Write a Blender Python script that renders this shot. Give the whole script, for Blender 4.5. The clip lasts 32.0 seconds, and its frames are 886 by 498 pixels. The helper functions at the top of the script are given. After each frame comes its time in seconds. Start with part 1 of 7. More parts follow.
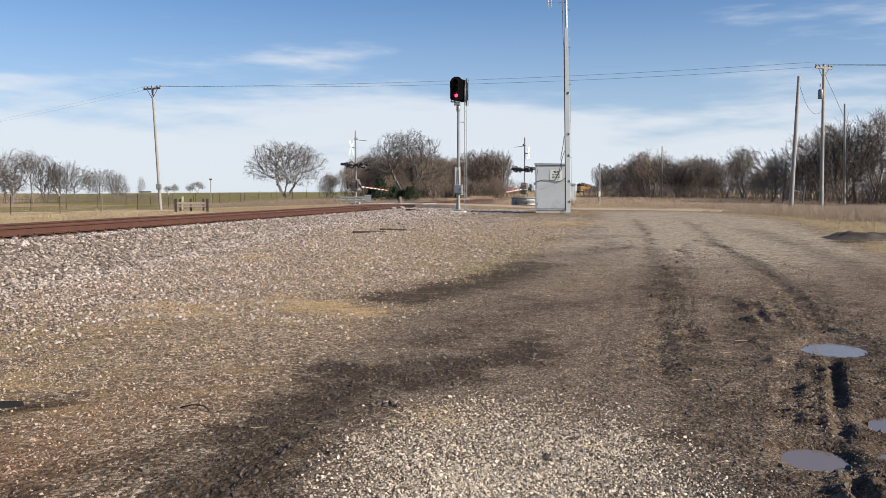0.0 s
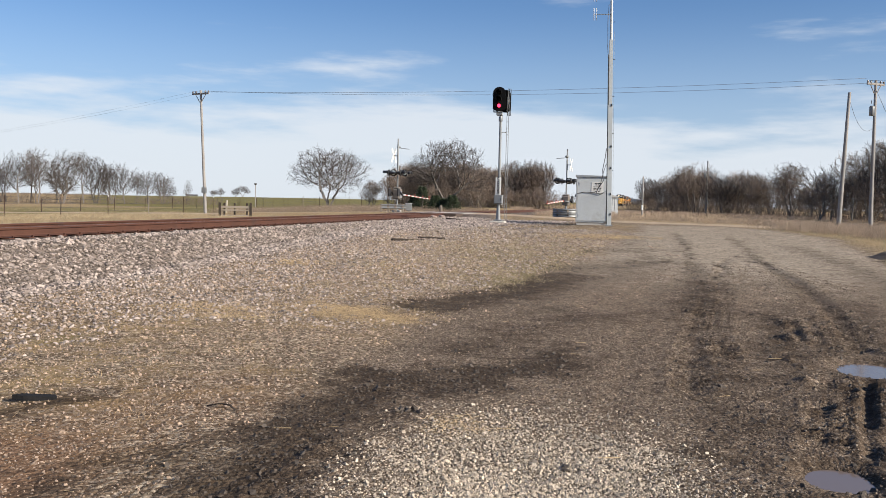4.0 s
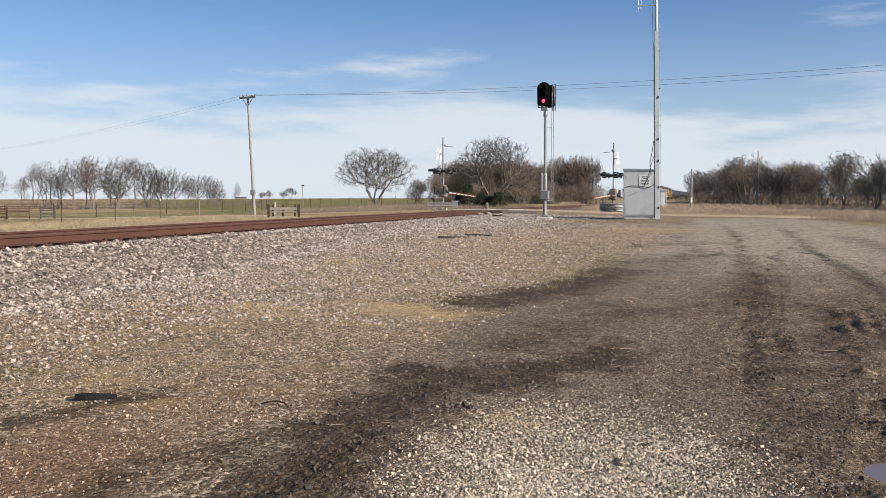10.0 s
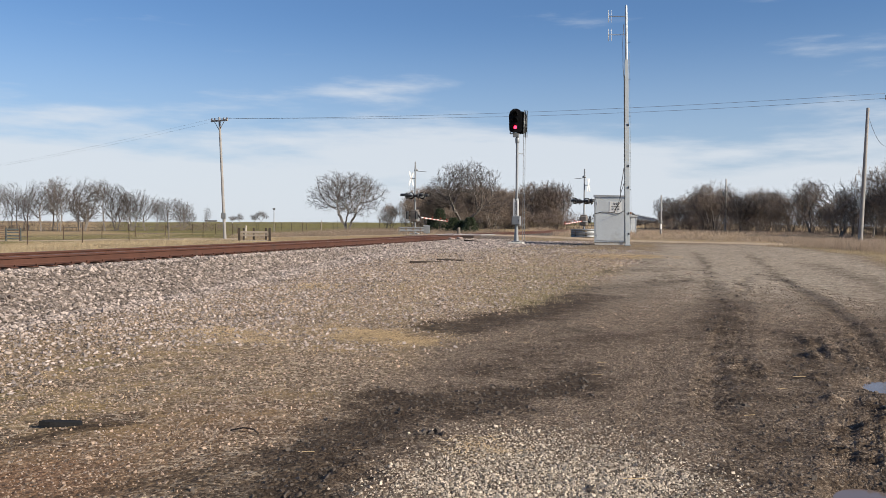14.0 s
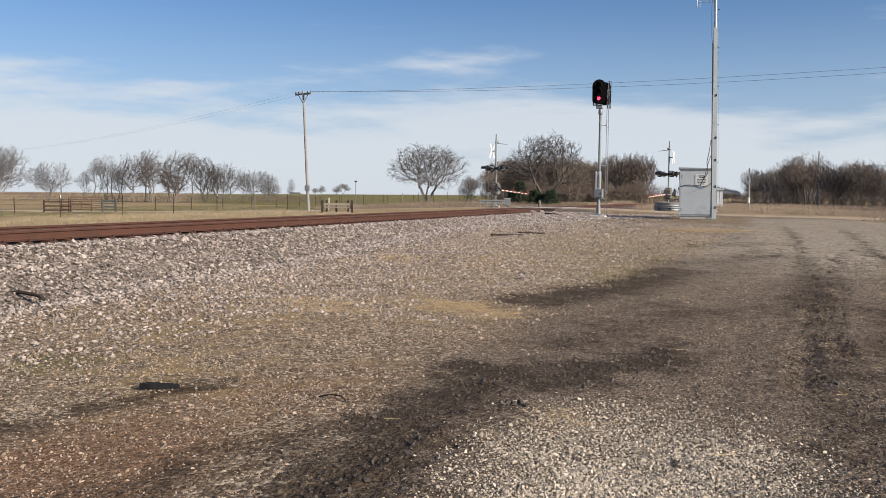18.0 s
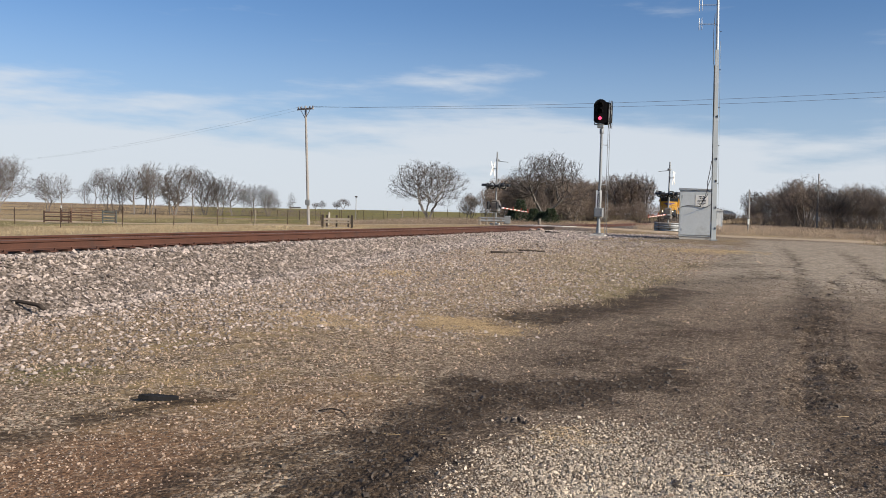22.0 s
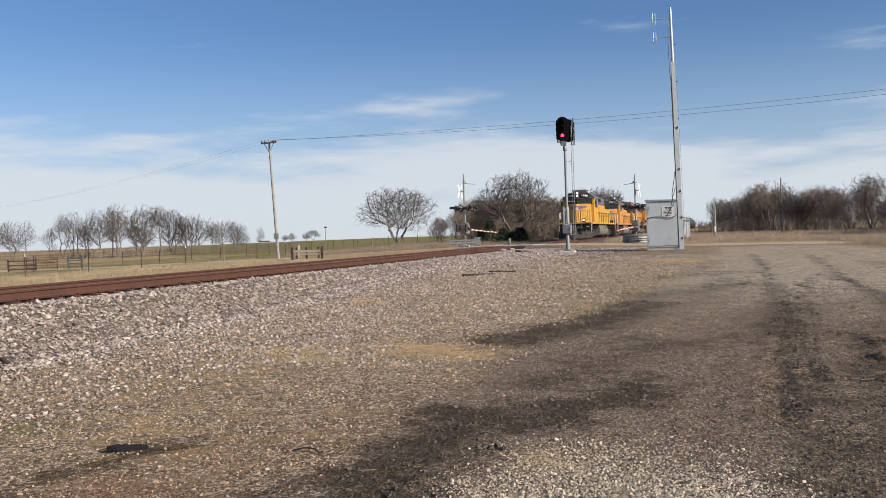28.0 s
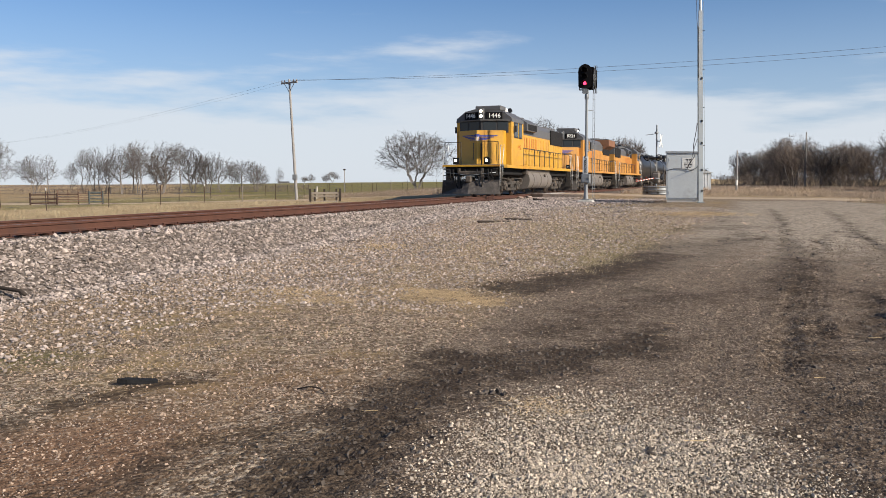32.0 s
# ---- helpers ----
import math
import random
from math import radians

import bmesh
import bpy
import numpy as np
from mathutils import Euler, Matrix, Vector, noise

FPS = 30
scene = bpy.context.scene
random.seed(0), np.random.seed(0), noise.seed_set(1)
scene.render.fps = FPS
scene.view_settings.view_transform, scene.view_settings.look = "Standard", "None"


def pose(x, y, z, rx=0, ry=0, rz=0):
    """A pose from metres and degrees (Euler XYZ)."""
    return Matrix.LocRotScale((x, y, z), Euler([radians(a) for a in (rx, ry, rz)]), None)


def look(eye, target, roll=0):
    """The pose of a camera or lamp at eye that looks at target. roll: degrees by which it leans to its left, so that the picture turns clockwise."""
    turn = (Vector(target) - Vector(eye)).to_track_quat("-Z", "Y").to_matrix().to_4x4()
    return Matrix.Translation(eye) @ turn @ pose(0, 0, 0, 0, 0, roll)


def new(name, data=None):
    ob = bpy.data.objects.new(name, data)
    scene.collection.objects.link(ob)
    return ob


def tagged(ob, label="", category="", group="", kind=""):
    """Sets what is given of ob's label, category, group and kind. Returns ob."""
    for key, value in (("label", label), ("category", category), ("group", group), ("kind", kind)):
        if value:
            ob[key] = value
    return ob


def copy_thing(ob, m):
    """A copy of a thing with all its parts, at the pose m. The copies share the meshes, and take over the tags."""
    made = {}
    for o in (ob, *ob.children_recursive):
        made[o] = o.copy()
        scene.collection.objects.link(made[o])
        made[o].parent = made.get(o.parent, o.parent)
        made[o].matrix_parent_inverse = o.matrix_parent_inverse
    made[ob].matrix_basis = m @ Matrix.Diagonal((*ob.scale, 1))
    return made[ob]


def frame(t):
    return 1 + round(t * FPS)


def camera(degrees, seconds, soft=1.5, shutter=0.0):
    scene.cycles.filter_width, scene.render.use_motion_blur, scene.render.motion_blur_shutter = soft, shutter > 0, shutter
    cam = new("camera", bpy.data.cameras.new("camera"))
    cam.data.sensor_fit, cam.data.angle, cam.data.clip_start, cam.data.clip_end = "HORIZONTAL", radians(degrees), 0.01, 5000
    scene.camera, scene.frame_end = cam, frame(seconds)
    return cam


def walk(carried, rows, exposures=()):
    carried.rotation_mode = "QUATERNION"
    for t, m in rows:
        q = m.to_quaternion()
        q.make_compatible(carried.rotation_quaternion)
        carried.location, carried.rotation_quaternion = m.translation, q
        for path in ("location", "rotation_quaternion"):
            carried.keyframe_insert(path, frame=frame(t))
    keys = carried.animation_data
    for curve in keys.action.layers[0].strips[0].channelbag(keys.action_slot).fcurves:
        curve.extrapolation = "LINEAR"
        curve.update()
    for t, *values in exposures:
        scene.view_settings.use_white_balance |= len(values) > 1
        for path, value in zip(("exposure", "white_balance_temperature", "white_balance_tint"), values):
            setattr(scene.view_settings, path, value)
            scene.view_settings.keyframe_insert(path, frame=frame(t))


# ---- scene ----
cam = camera(54.51, 32.0, soft=0.55)
PATH = [
    (0, pose(-0.079, 0.070, 1.663, 86.262, 0.021, -0.211)),
    (0.5, pose(-0.088, 0.078, 1.652, 86.054, -0.429, -0.292)),
    (1, pose(-0.099, 0.070, 1.642, 85.870, -1.031, -0.281)),
    (1.5, pose(-0.072, 0.001, 1.654, 85.898, -1.549, 0.004)),
    (2, pose(-0.007, 0.067, 1.667, 85.990, -1.772, 0.584)),
    (2.5, pose(0.090, 0.033, 1.644, 86.150, -1.923, 1.564)),
    (3, pose(0.125, 0.030, 1.631, 86.267, -1.841, 2.407)),
    (3.5, pose(0.056, 0.037, 1.644, 86.581, -1.440, 2.643)),
    (5.5, pose(0.019, 0.042, 1.657, 87.181, -1.163, 2.614)),
    (6, pose(0.046, 0.033, 1.655, 86.723, -1.641, 3.532)),
    (6.5, pose(0.049, 0.004, 1.629, 86.268, -2.000, 4.549)),
    (7, pose(0.031, 0.021, 1.634, 85.953, -2.158, 5.523)),
    (7.5, pose(0.030, 0.033, 1.635, 86.004, -1.906, 6.000)),
    (8, pose(0.035, 0.043, 1.643, 86.275, -1.356, 6.125)),
    (8.5, pose(0.045, 0.022, 1.659, 86.591, -0.560, 5.983)),
    (9, pose(0.043, 0.016, 1.653, 86.728, -0.096, 5.795)),
    (9.5, pose(0.035, 0.007, 1.641, 86.749, 0.090, 5.669)),
    (10, pose(0.030, 0.007, 1.644, 86.671, -0.054, 5.664)),
    (10.5, pose(0.020, -0.002, 1.640, 86.586, -0.411, 5.787)),
    (11, pose(0.007, 0.006, 1.636, 86.562, -0.784, 6.049)),
    (11.5, pose(0.002, -0.001, 1.634, 86.674, -1.010, 6.243)),
    (12, pose(-0.003, -0.014, 1.647, 86.951, -1.056, 6.030)),
    (12.5, pose(-0.001, -0.050, 1.644, 87.440, -0.995, 5.239)),
    (13, pose(0.023, 0.022, 1.654, 87.945, -0.797, 4.313)),
    (13.5, pose(0.028, 0.036, 1.651, 88.234, -0.553, 3.715)),
    (14, pose(0.018, 0.010, 1.651, 88.319, -0.443, 3.784)),
    (14.5, pose(0.009, 0.002, 1.652, 88.106, -0.455, 4.634)),
    (15, pose(-0.015, -0.023, 1.653, 87.781, -0.638, 5.979)),
    (15.5, pose(-0.038, -0.046, 1.660, 87.525, -0.890, 7.355)),
    (17.5, pose(-0.015, -0.025, 1.655, 86.812, -0.891, 8.889)),
    (18, pose(-0.019, -0.028, 1.648, 86.455, -0.621, 9.097)),
    (18.5, pose(-0.022, -0.030, 1.642, 86.216, -0.648, 9.479)),
    (19, pose(-0.031, -0.030, 1.642, 86.051, -0.840, 9.923)),
    (19.5, pose(-0.041, -0.032, 1.646, 86.119, -1.094, 10.104)),
    (20, pose(-0.046, -0.031, 1.639, 86.335, -1.270, 10.016)),
    (20.5, pose(-0.041, -0.037, 1.639, 86.682, -1.365, 9.712)),
    (21, pose(-0.041, -0.031, 1.638, 87.044, -1.502, 9.396)),
    (21.5, pose(-0.048, -0.017, 1.641, 87.331, -1.510, 9.170)),
    (22, pose(-0.043, -0.038, 1.639, 87.571, -1.541, 9.086)),
    (22.5, pose(-0.038, -0.029, 1.635, 87.788, -1.473, 9.095)),
    (23, pose(-0.026, -0.047, 1.643, 87.971, -1.360, 9.108)),
    (23.5, pose(-0.036, -0.024, 1.644, 88.148, -1.183, 8.988)),
    (24, pose(-0.036, -0.032, 1.647, 88.274, -0.912, 8.803)),
    (24.5, pose(-0.024, -0.019, 1.635, 88.403, -0.528, 8.506)),
    (25, pose(-0.016, -0.030, 1.650, 88.498, -0.180, 8.211)),
    (25.5, pose(-0.004, -0.032, 1.648, 88.609, 0.211, 7.995)),
    (27.5, pose(0.010, 0.011, 1.671, 89.009, 1.798, 7.264)),
    (28, pose(0.003, 0.018, 1.671, 89.171, 1.876, 7.125)),
    (28.5, pose(0.006, 0.006, 1.668, 89.203, 1.595, 7.117)),
    (29, pose(0.010, -0.014, 1.664, 88.979, 0.901, 7.369)),
    (29.5, pose(-0.021, -0.027, 1.654, 88.520, 0.067, 7.748)),
    (30, pose(-0.021, -0.025, 1.661, 87.906, -0.560, 8.126)),
    (30.5, pose(-0.003, -0.036, 1.647, 87.224, -0.816, 8.432)),
    (31, pose(0.042, -0.003, 1.677, 86.437, -0.587, 8.583)),
    (31.5, pose(0.070, 0.016, 1.664, 85.841, -0.153, 8.583)),
    (32, pose(0.093, 0.009, 1.674, 85.575, 0.236, 8.422)),
]
walk(cam, PATH, exposures=[(0.0, 0.65), (9.0, 0.62), (18.0, 0.48), (25.0, 0.49), (30.0, 0.48), (32.0, 0.54)])

# ---- light ----
SUN_AZ, SUN_EL = radians(115), radians(27)  # measured clockwise from +y
world = bpy.data.worlds.new("sky")
scene.world = world
world.use_nodes = True


def sky_nodes():
    nt = world.node_tree
    nt.nodes.clear()
    out = nt.nodes.new("ShaderNodeOutputWorld")
    bg = nt.nodes.new("ShaderNodeBackground")
    sky = nt.nodes.new("ShaderNodeTexSky")
    sky.sky_type = "NISHITA"
    sky.sun_disc = False
    sky.sun_elevation = SUN_EL
    sky.sun_rotation = SUN_AZ
    sky.altitude = 300
    sky.air_density = 1.0
    sky.dust_density = 0.6
    sky.ozone_density = 2.0
    co = nt.nodes.new("ShaderNodeTexCoord")
    sep = nt.nodes.new("ShaderNodeSeparateXYZ")
    nt.links.new(co.outputs["Generated"], sep.inputs[0])
    mp = nt.nodes.new("ShaderNodeMapping")
    mp.inputs["Scale"].default_value = (1.5, 1.5, 9.0)
    nt.links.new(co.outputs["Generated"], mp.inputs["Vector"])
    nz = nt.nodes.new("ShaderNodeTexNoise")
    nz.inputs["Scale"].default_value = 2.0
    nz.inputs["Detail"].default_value = 6
    nz.inputs["Roughness"].default_value = 0.56
    nt.links.new(mp.outputs[0], nz.inputs["Vector"])
    # low bank of thin cloud towards the horizon, all the way round
    low = nt.nodes.new("ShaderNodeMapRange")
    low.interpolation_type = "SMOOTHSTEP"
    low.inputs["From Min"].default_value = 0.175
    low.inputs["From Max"].default_value = 0.035
    nt.links.new(sep.outputs["Z"], low.inputs["Value"])
    add = nt.nodes.new("ShaderNodeMath")
    add.operation = "MULTIPLY_ADD"
    nt.links.new(low.outputs[0], add.inputs[0])
    add.inputs[1].default_value = 0.36
    nt.links.new(nz.outputs["Fac"], add.inputs[2])
    cl = nt.nodes.new("ShaderNodeMapRange")
    cl.interpolation_type = "SMOOTHSTEP"
    cl.inputs["From Min"].default_value = 0.575
    cl.inputs["From Max"].default_value = 0.80
    cl.inputs["To Max"].default_value = 0.80
    nt.links.new(add.outputs[0], cl.inputs["Value"])
    mix = nt.nodes.new("ShaderNodeMix")
    mix.data_type = "RGBA"
    nt.links.new(cl.outputs[0], mix.inputs[0])
    tint = nt.nodes.new("ShaderNodeVectorMath")
    tint.operation = "MULTIPLY"
    tint.inputs[1].default_value = (0.73, 0.935, 1.21)
    nt.links.new(sky.outputs[0], tint.inputs[0])
    # thin even haze under the clouds
    hz = nt.nodes.new("ShaderNodeMapRange")
    hz.interpolation_type = "SMOOTHSTEP"
    hz.inputs["From Min"].default_value = 0.24
    hz.inputs["From Max"].default_value = 0.02
    hz.inputs["To Max"].default_value = 0.62
    nt.links.new(sep.outputs["Z"], hz.inputs["Value"])
    veil = nt.nodes.new("ShaderNodeMix")
    veil.data_type = "RGBA"
    nt.links.new(hz.outputs[0], veil.inputs[0])
    nt.links.new(tint.outputs[0], veil.inputs[6])
    veil.inputs[7].default_value = (5.5, 6.7, 8.5, 1)
    nt.links.new(veil.outputs[2], mix.inputs[6])
    mix.inputs[7].default_value = (8.0, 8.45, 9.0, 1)
    nt.links.new(mix.outputs[2], bg.inputs["Color"])
    bg.inputs["Strength"].default_value = 0.064
    nt.links.new(bg.outputs[0], out.inputs["Surface"])


sky_nodes()
sun = new("sun", bpy.data.lights.new("sun", "SUN"))
sun.data.energy = 5.0
sun.data.angle = radians(0.5)
sun.data.color = (1.0, 0.89, 0.745)
sun.matrix_world = look((math.sin(SUN_AZ) * 50 * math.cos(SUN_EL), math.cos(SUN_AZ) * 50 * math.cos(SUN_EL), 50 * math.sin(SUN_EL)), (0, 0, 0))

# ---- materials ----


def mat(name, rgb, rough=0.7, metal=0.0, var=0.25, scale=4.0, fine=40.0, bump=0.15, dirt=None, dirt_amount=0.0, islands=0.0, objects=0.0, spec=0.5, emit=None, emit_s=0.0):
    """A surface with variation at two scales, optional stains of a second colour and relief."""
    m = bpy.data.materials.new(name)
    m.use_nodes = True
    nt = m.node_tree
    b = nt.nodes["Principled BSDF"]
    b.inputs["Roughness"].default_value = rough
    b.inputs["Metallic"].default_value = metal
    b.inputs["Specular IOR Level"].default_value = spec
    co = nt.nodes.new("ShaderNodeTexCoord")
    n1 = nt.nodes.new("ShaderNodeTexNoise")
    n1.inputs["Scale"].default_value = scale
    n1.inputs["Detail"].default_value = 4
    n2 = nt.nodes.new("ShaderNodeTexNoise")
    n2.inputs["Scale"].default_value = fine
    n2.inputs["Detail"].default_value = 3
    for n in (n1, n2):
        nt.links.new(co.outputs["Object"], n.inputs["Vector"])
    mul = nt.nodes.new("ShaderNodeMath")
    mul.operation = "ADD"
    nt.links.new(n1.outputs["Fac"], mul.inputs[0])
    nt.links.new(n2.outputs["Fac"], mul.inputs[1])
    last = mul.outputs[0]
    for amount, kind, sock in ((islands, "ShaderNodeNewGeometry", "Random Per Island"), (objects, "ShaderNodeObjectInfo", "Random")):
        if amount:
            r = nt.nodes.new(kind)
            k = nt.nodes.new("ShaderNodeMath")
            k.operation = "MULTIPLY_ADD"
            nt.links.new(r.outputs[sock], k.inputs[0])
            k.inputs[1].default_value = amount * 2
            nt.links.new(last, k.inputs[2])
            last = k.outputs[0]
    rg = nt.nodes.new("ShaderNodeMapRange")
    rg.inputs["From Min"].default_value = 0.5
    rg.inputs["From Max"].default_value = 1.5 + 2 * (islands + objects)
    rg.inputs["To Min"].default_value = 1 - var
    rg.inputs["To Max"].default_value = 1 + var
    nt.links.new(last, rg.inputs["Value"])
    sc = nt.nodes.new("ShaderNodeVectorMath")
    sc.operation = "SCALE"
    sc.inputs[0].default_value = [c * 0.87 for c in rgb]
    nt.links.new(rg.outputs[0], sc.inputs["Scale"])
    col = sc.outputs[0]
    if dirt:
        n3 = nt.nodes.new("ShaderNodeTexNoise")
        n3.inputs["Scale"].default_value = scale * 0.7
        n3.inputs["Detail"].default_value = 7
        n3.inputs["Roughness"].default_value = 0.65
        nt.links.new(co.outputs["Object"], n3.inputs["Vector"])
        dr = nt.nodes.new("ShaderNodeMapRange")
        dr.inputs["From Min"].default_value = 0.62 - 0.3 * dirt_amount
        dr.inputs["From Max"].default_value = 0.78 - 0.2 * dirt_amount
        nt.links.new(n3.outputs["Fac"], dr.inputs["Value"])
        mx = nt.nodes.new("ShaderNodeMix")
        mx.data_type = "RGBA"
        nt.links.new(dr.outputs[0], mx.inputs[0])
        nt.links.new(col, mx.inputs[6])
        mx.inputs[7].default_value = (*dirt, 1)
        col = mx.outputs[2]
    nt.links.new(col, b.inputs["Base Color"])
    if bump:
        bp = nt.nodes.new("ShaderNodeBump")
        bp.inputs["Strength"].default_value = bump
        bp.inputs["Distance"].default_value = 0.02
        nt.links.new(n2.outputs["Fac"], bp.inputs["Height"])
        nt.links.new(bp.outputs[0], b.inputs["Normal"])
    if emit:
        b.inputs["Emission Color"].default_value = (*emit, 1)
        b.inputs["Emission Strength"].default_value = emit_s
    return m


M_BALLAST = mat("ballast_stone", (0.34, 0.285, 0.25), 0.85, var=0.85, scale=1.5, fine=60, islands=1.2, bump=0.3)
M_GRAVEL = mat("limestone_gravel", (0.45, 0.382, 0.30), 0.85, var=0.75, scale=2, fine=90, islands=1.0, bump=0.3)
M_PEBBLE = mat("brown_gravel", (0.30, 0.222, 0.162), 0.85, var=0.85, scale=2, fine=90, islands=1.0, bump=0.3)
M_CRUMB = mat("damp_grit", (0.20, 0.157, 0.118), 0.85, spec=0.2, var=0.9, scale=2, fine=90, islands=1.0, bump=0.2)
M_PINK = mat("pinkish_chips", (0.33, 0.265, 0.215), 0.85, var=0.85, scale=2, fine=90, islands=1.2, bump=0.3)
M_BLOCK = mat("rust_stained_concrete", (0.42, 0.33, 0.28), 0.85, var=0.3, scale=6, fine=40, dirt=(0.2, 0.12, 0.09), dirt_amount=0.3)
M_CLOD = mat("mud_clod", (0.065, 0.05, 0.038), 0.7, var=0.5, scale=3, fine=50, islands=0.5, bump=0.5)
M_RAIL = mat("rusty_rail_steel", (0.088, 0.035, 0.021), 0.75, 0.15, var=0.35, scale=3, fine=50, dirt=(0.05, 0.03, 0.025), dirt_amount=0.2)
M_RAILTOP = mat("worn_rail_head", (0.22, 0.15, 0.12), 0.38, 0.7, var=0.25, scale=2, fine=30)
M_TIE = mat("creosoted_tie", (0.085, 0.06, 0.047), 0.85, var=0.45, scale=5, fine=50, objects=0.6, bump=0.5)
M_CONC = mat("pale_concrete", (0.52, 0.5, 0.46), 0.85, var=0.2, scale=3, fine=40, dirt=(0.3, 0.27, 0.23), dirt_amount=0.2)
M_GALV = mat("galvanised_steel", (0.27, 0.285, 0.295), 0.55, 0.5, var=0.18, scale=3, fine=35, bump=0.05)
M_TOWER = mat("painted_grey_mast", (0.50, 0.54, 0.55), 0.5, 0.35, var=0.12, scale=1.5, fine=25, bump=0.04)
M_ALU = mat("aluminium_sheet", (0.60, 0.64, 0.65), 0.5, 0.15, var=0.1, scale=1.2, fine=12, bump=0.03, dirt=(0.36, 0.37, 0.36), dirt_amount=0.15)
M_ALUTRIM = mat("aluminium_trim", (0.44, 0.46, 0.47), 0.45, 0.4, var=0.1, bump=0.03)
M_BLACK = mat("black_paint", (0.016, 0.017, 0.02), 0.5, var=0.3, bump=0.05)
M_WHITE = mat("white_paint", (0.78, 0.78, 0.75), 0.55, var=0.1, scale=3, fine=30, bump=0.03)
M_REDPAINT = mat("red_reflective", (0.42, 0.06, 0.04), 0.45, var=0.15, bump=0.03)
M_REDLAMP = mat("red_lamp", (0.5, 0.01, 0.01), 0.3, emit=(1.0, 0.03, 0.08), emit_s=3.5, bump=0)
M_HEADLAMP = mat("headlamp", (0.9, 0.85, 0.7), 0.3, emit=(1.0, 0.88, 0.6), emit_s=4.5, bump=0)
M_MATT = mat("matt_black", (0.009, 0.009, 0.010), 0.8, spec=0.08, var=0.3, bump=0.05)
M_LENS = mat("dark_lens", (0.008, 0.005, 0.005), 0.5, spec=0.1, var=0.1, bump=0)
M_WOODPOLE = mat("weathered_pole_wood", (0.30, 0.285, 0.27), 0.85, var=0.3, scale=1.5, fine=30, bump=0.4, dirt=(0.19, 0.18, 0.17), dirt_amount=0.25)
M_GREYWOOD = mat("grey_post_wood", (0.24, 0.205, 0.165), 0.9, var=0.35, scale=4, fine=50, objects=0.4, bump=0.4)
M_PALEWOOD = mat("pale_board_wood", (0.36, 0.33, 0.265), 0.85, var=0.25, scale=3, fine=40, bump=0.3)
M_DARKWOOD = mat("dark_post_wood", (0.055, 0.045, 0.038), 0.9, spec=0.1, var=0.35, bump=0.4)
M_RUSTPIPE = mat("rusted_pipe", (0.062, 0.032, 0.021), 0.85, 0.1, var=0.4, scale=3, fine=30, objects=0.4)
M_PALERUST = mat("pale_rusted_pipe", (0.17, 0.10, 0.065), 0.85, 0.1, var=0.4, scale=3, fine=30)
M_GREENPIPE = mat("greyed_green_pipe", (0.06, 0.07, 0.065), 0.7, 0.1, var=0.3)
M_WIRE = mat("wire", (0.10, 0.10, 0.11), 0.6, 0.3, bump=0)
M_INSUL = mat("brown_insulator", (0.16, 0.12, 0.10), 0.3, var=0.2, bump=0)
M_CAN = mat("transformer_grey", (0.21, 0.225, 0.235), 0.5, 0.2, var=0.15, bump=0.05)
M_BARK = mat("grey_bark", (0.17, 0.15, 0.135), 0.9, var=0.4, scale=2, fine=25, objects=0.6, bump=0.6)
M_TWIG = mat("bare_twigs", (0.092, 0.078, 0.07), 0.9, var=0.35, scale=0.6, fine=8, objects=0.6, bump=0)
M_TWIGRED = mat("brown_brush_twigs", (0.20, 0.155, 0.125), 0.9, var=0.35, scale=0.4, fine=6, objects=0.6, bump=0)
M_CEDAR = mat("cedar_foliage", (0.032, 0.048, 0.022), 0.85, var=0.5, scale=2, fine=20, islands=0.6, bump=0)
M_GRASS = mat("dry_grass", (0.40, 0.325, 0.20), 0.9, var=0.45, scale=0.3, fine=3, islands=0.8, bump=0)
M_STRAW = mat("straw", (0.64, 0.47, 0.26), 0.9, var=0.35, scale=1, fine=6, islands=0.8, bump=0)
M_WEED = mat("brown_weeds", (0.25, 0.19, 0.14), 0.9, var=0.5, scale=0.25, fine=3, islands=0.8, bump=0)
M_SEDGE = mat("russet_sedge", (0.38, 0.295, 0.22), 0.9, var=0.5, scale=0.25, fine=3, islands=0.8, bump=0)
M_RUBBER = mat("black_rubber", (0.02, 0.02, 0.021), 0.85, spec=0.15, var=0.35, bump=0.3)
M_YELLOW = mat("armour_yellow", (0.60, 0.32, 0.028), 0.42, var=0.10, scale=0.8, fine=14, bump=0.03, dirt=(0.36, 0.16, 0.02), dirt_amount=0.35)
M_YELFADE = mat("faded_yellow", (0.53, 0.25, 0.046), 0.6, var=0.12, scale=0.8, fine=14, bump=0.03, dirt=(0.34, 0.15, 0.04), dirt_amount=0.5)
M_LOCOGREY = mat("harbour_grey", (0.11, 0.108, 0.108), 0.5, var=0.2, scale=1.0, fine=16, bump=0.05, dirt=(0.07, 0.065, 0.06), dirt_amount=0.3)
M_GRILLE = mat("black_grille", (0.02, 0.019, 0.019), 0.8, 0.0, var=0.4, bump=0.2, spec=0.15)
M_TRUCK = mat("grimy_truck_steel", (0.05, 0.043, 0.037), 0.8, 0.1, var=0.5, scale=3, fine=25, bump=0.3, dirt=(0.15, 0.118, 0.09), dirt_amount=0.45)
M_TANK = mat("grimy_fuel_tank", (0.17, 0.15, 0.132), 0.7, var=0.25, scale=1.5, fine=20, dirt=(0.08, 0.065, 0.055), dirt_amount=0.25, bump=0.1)
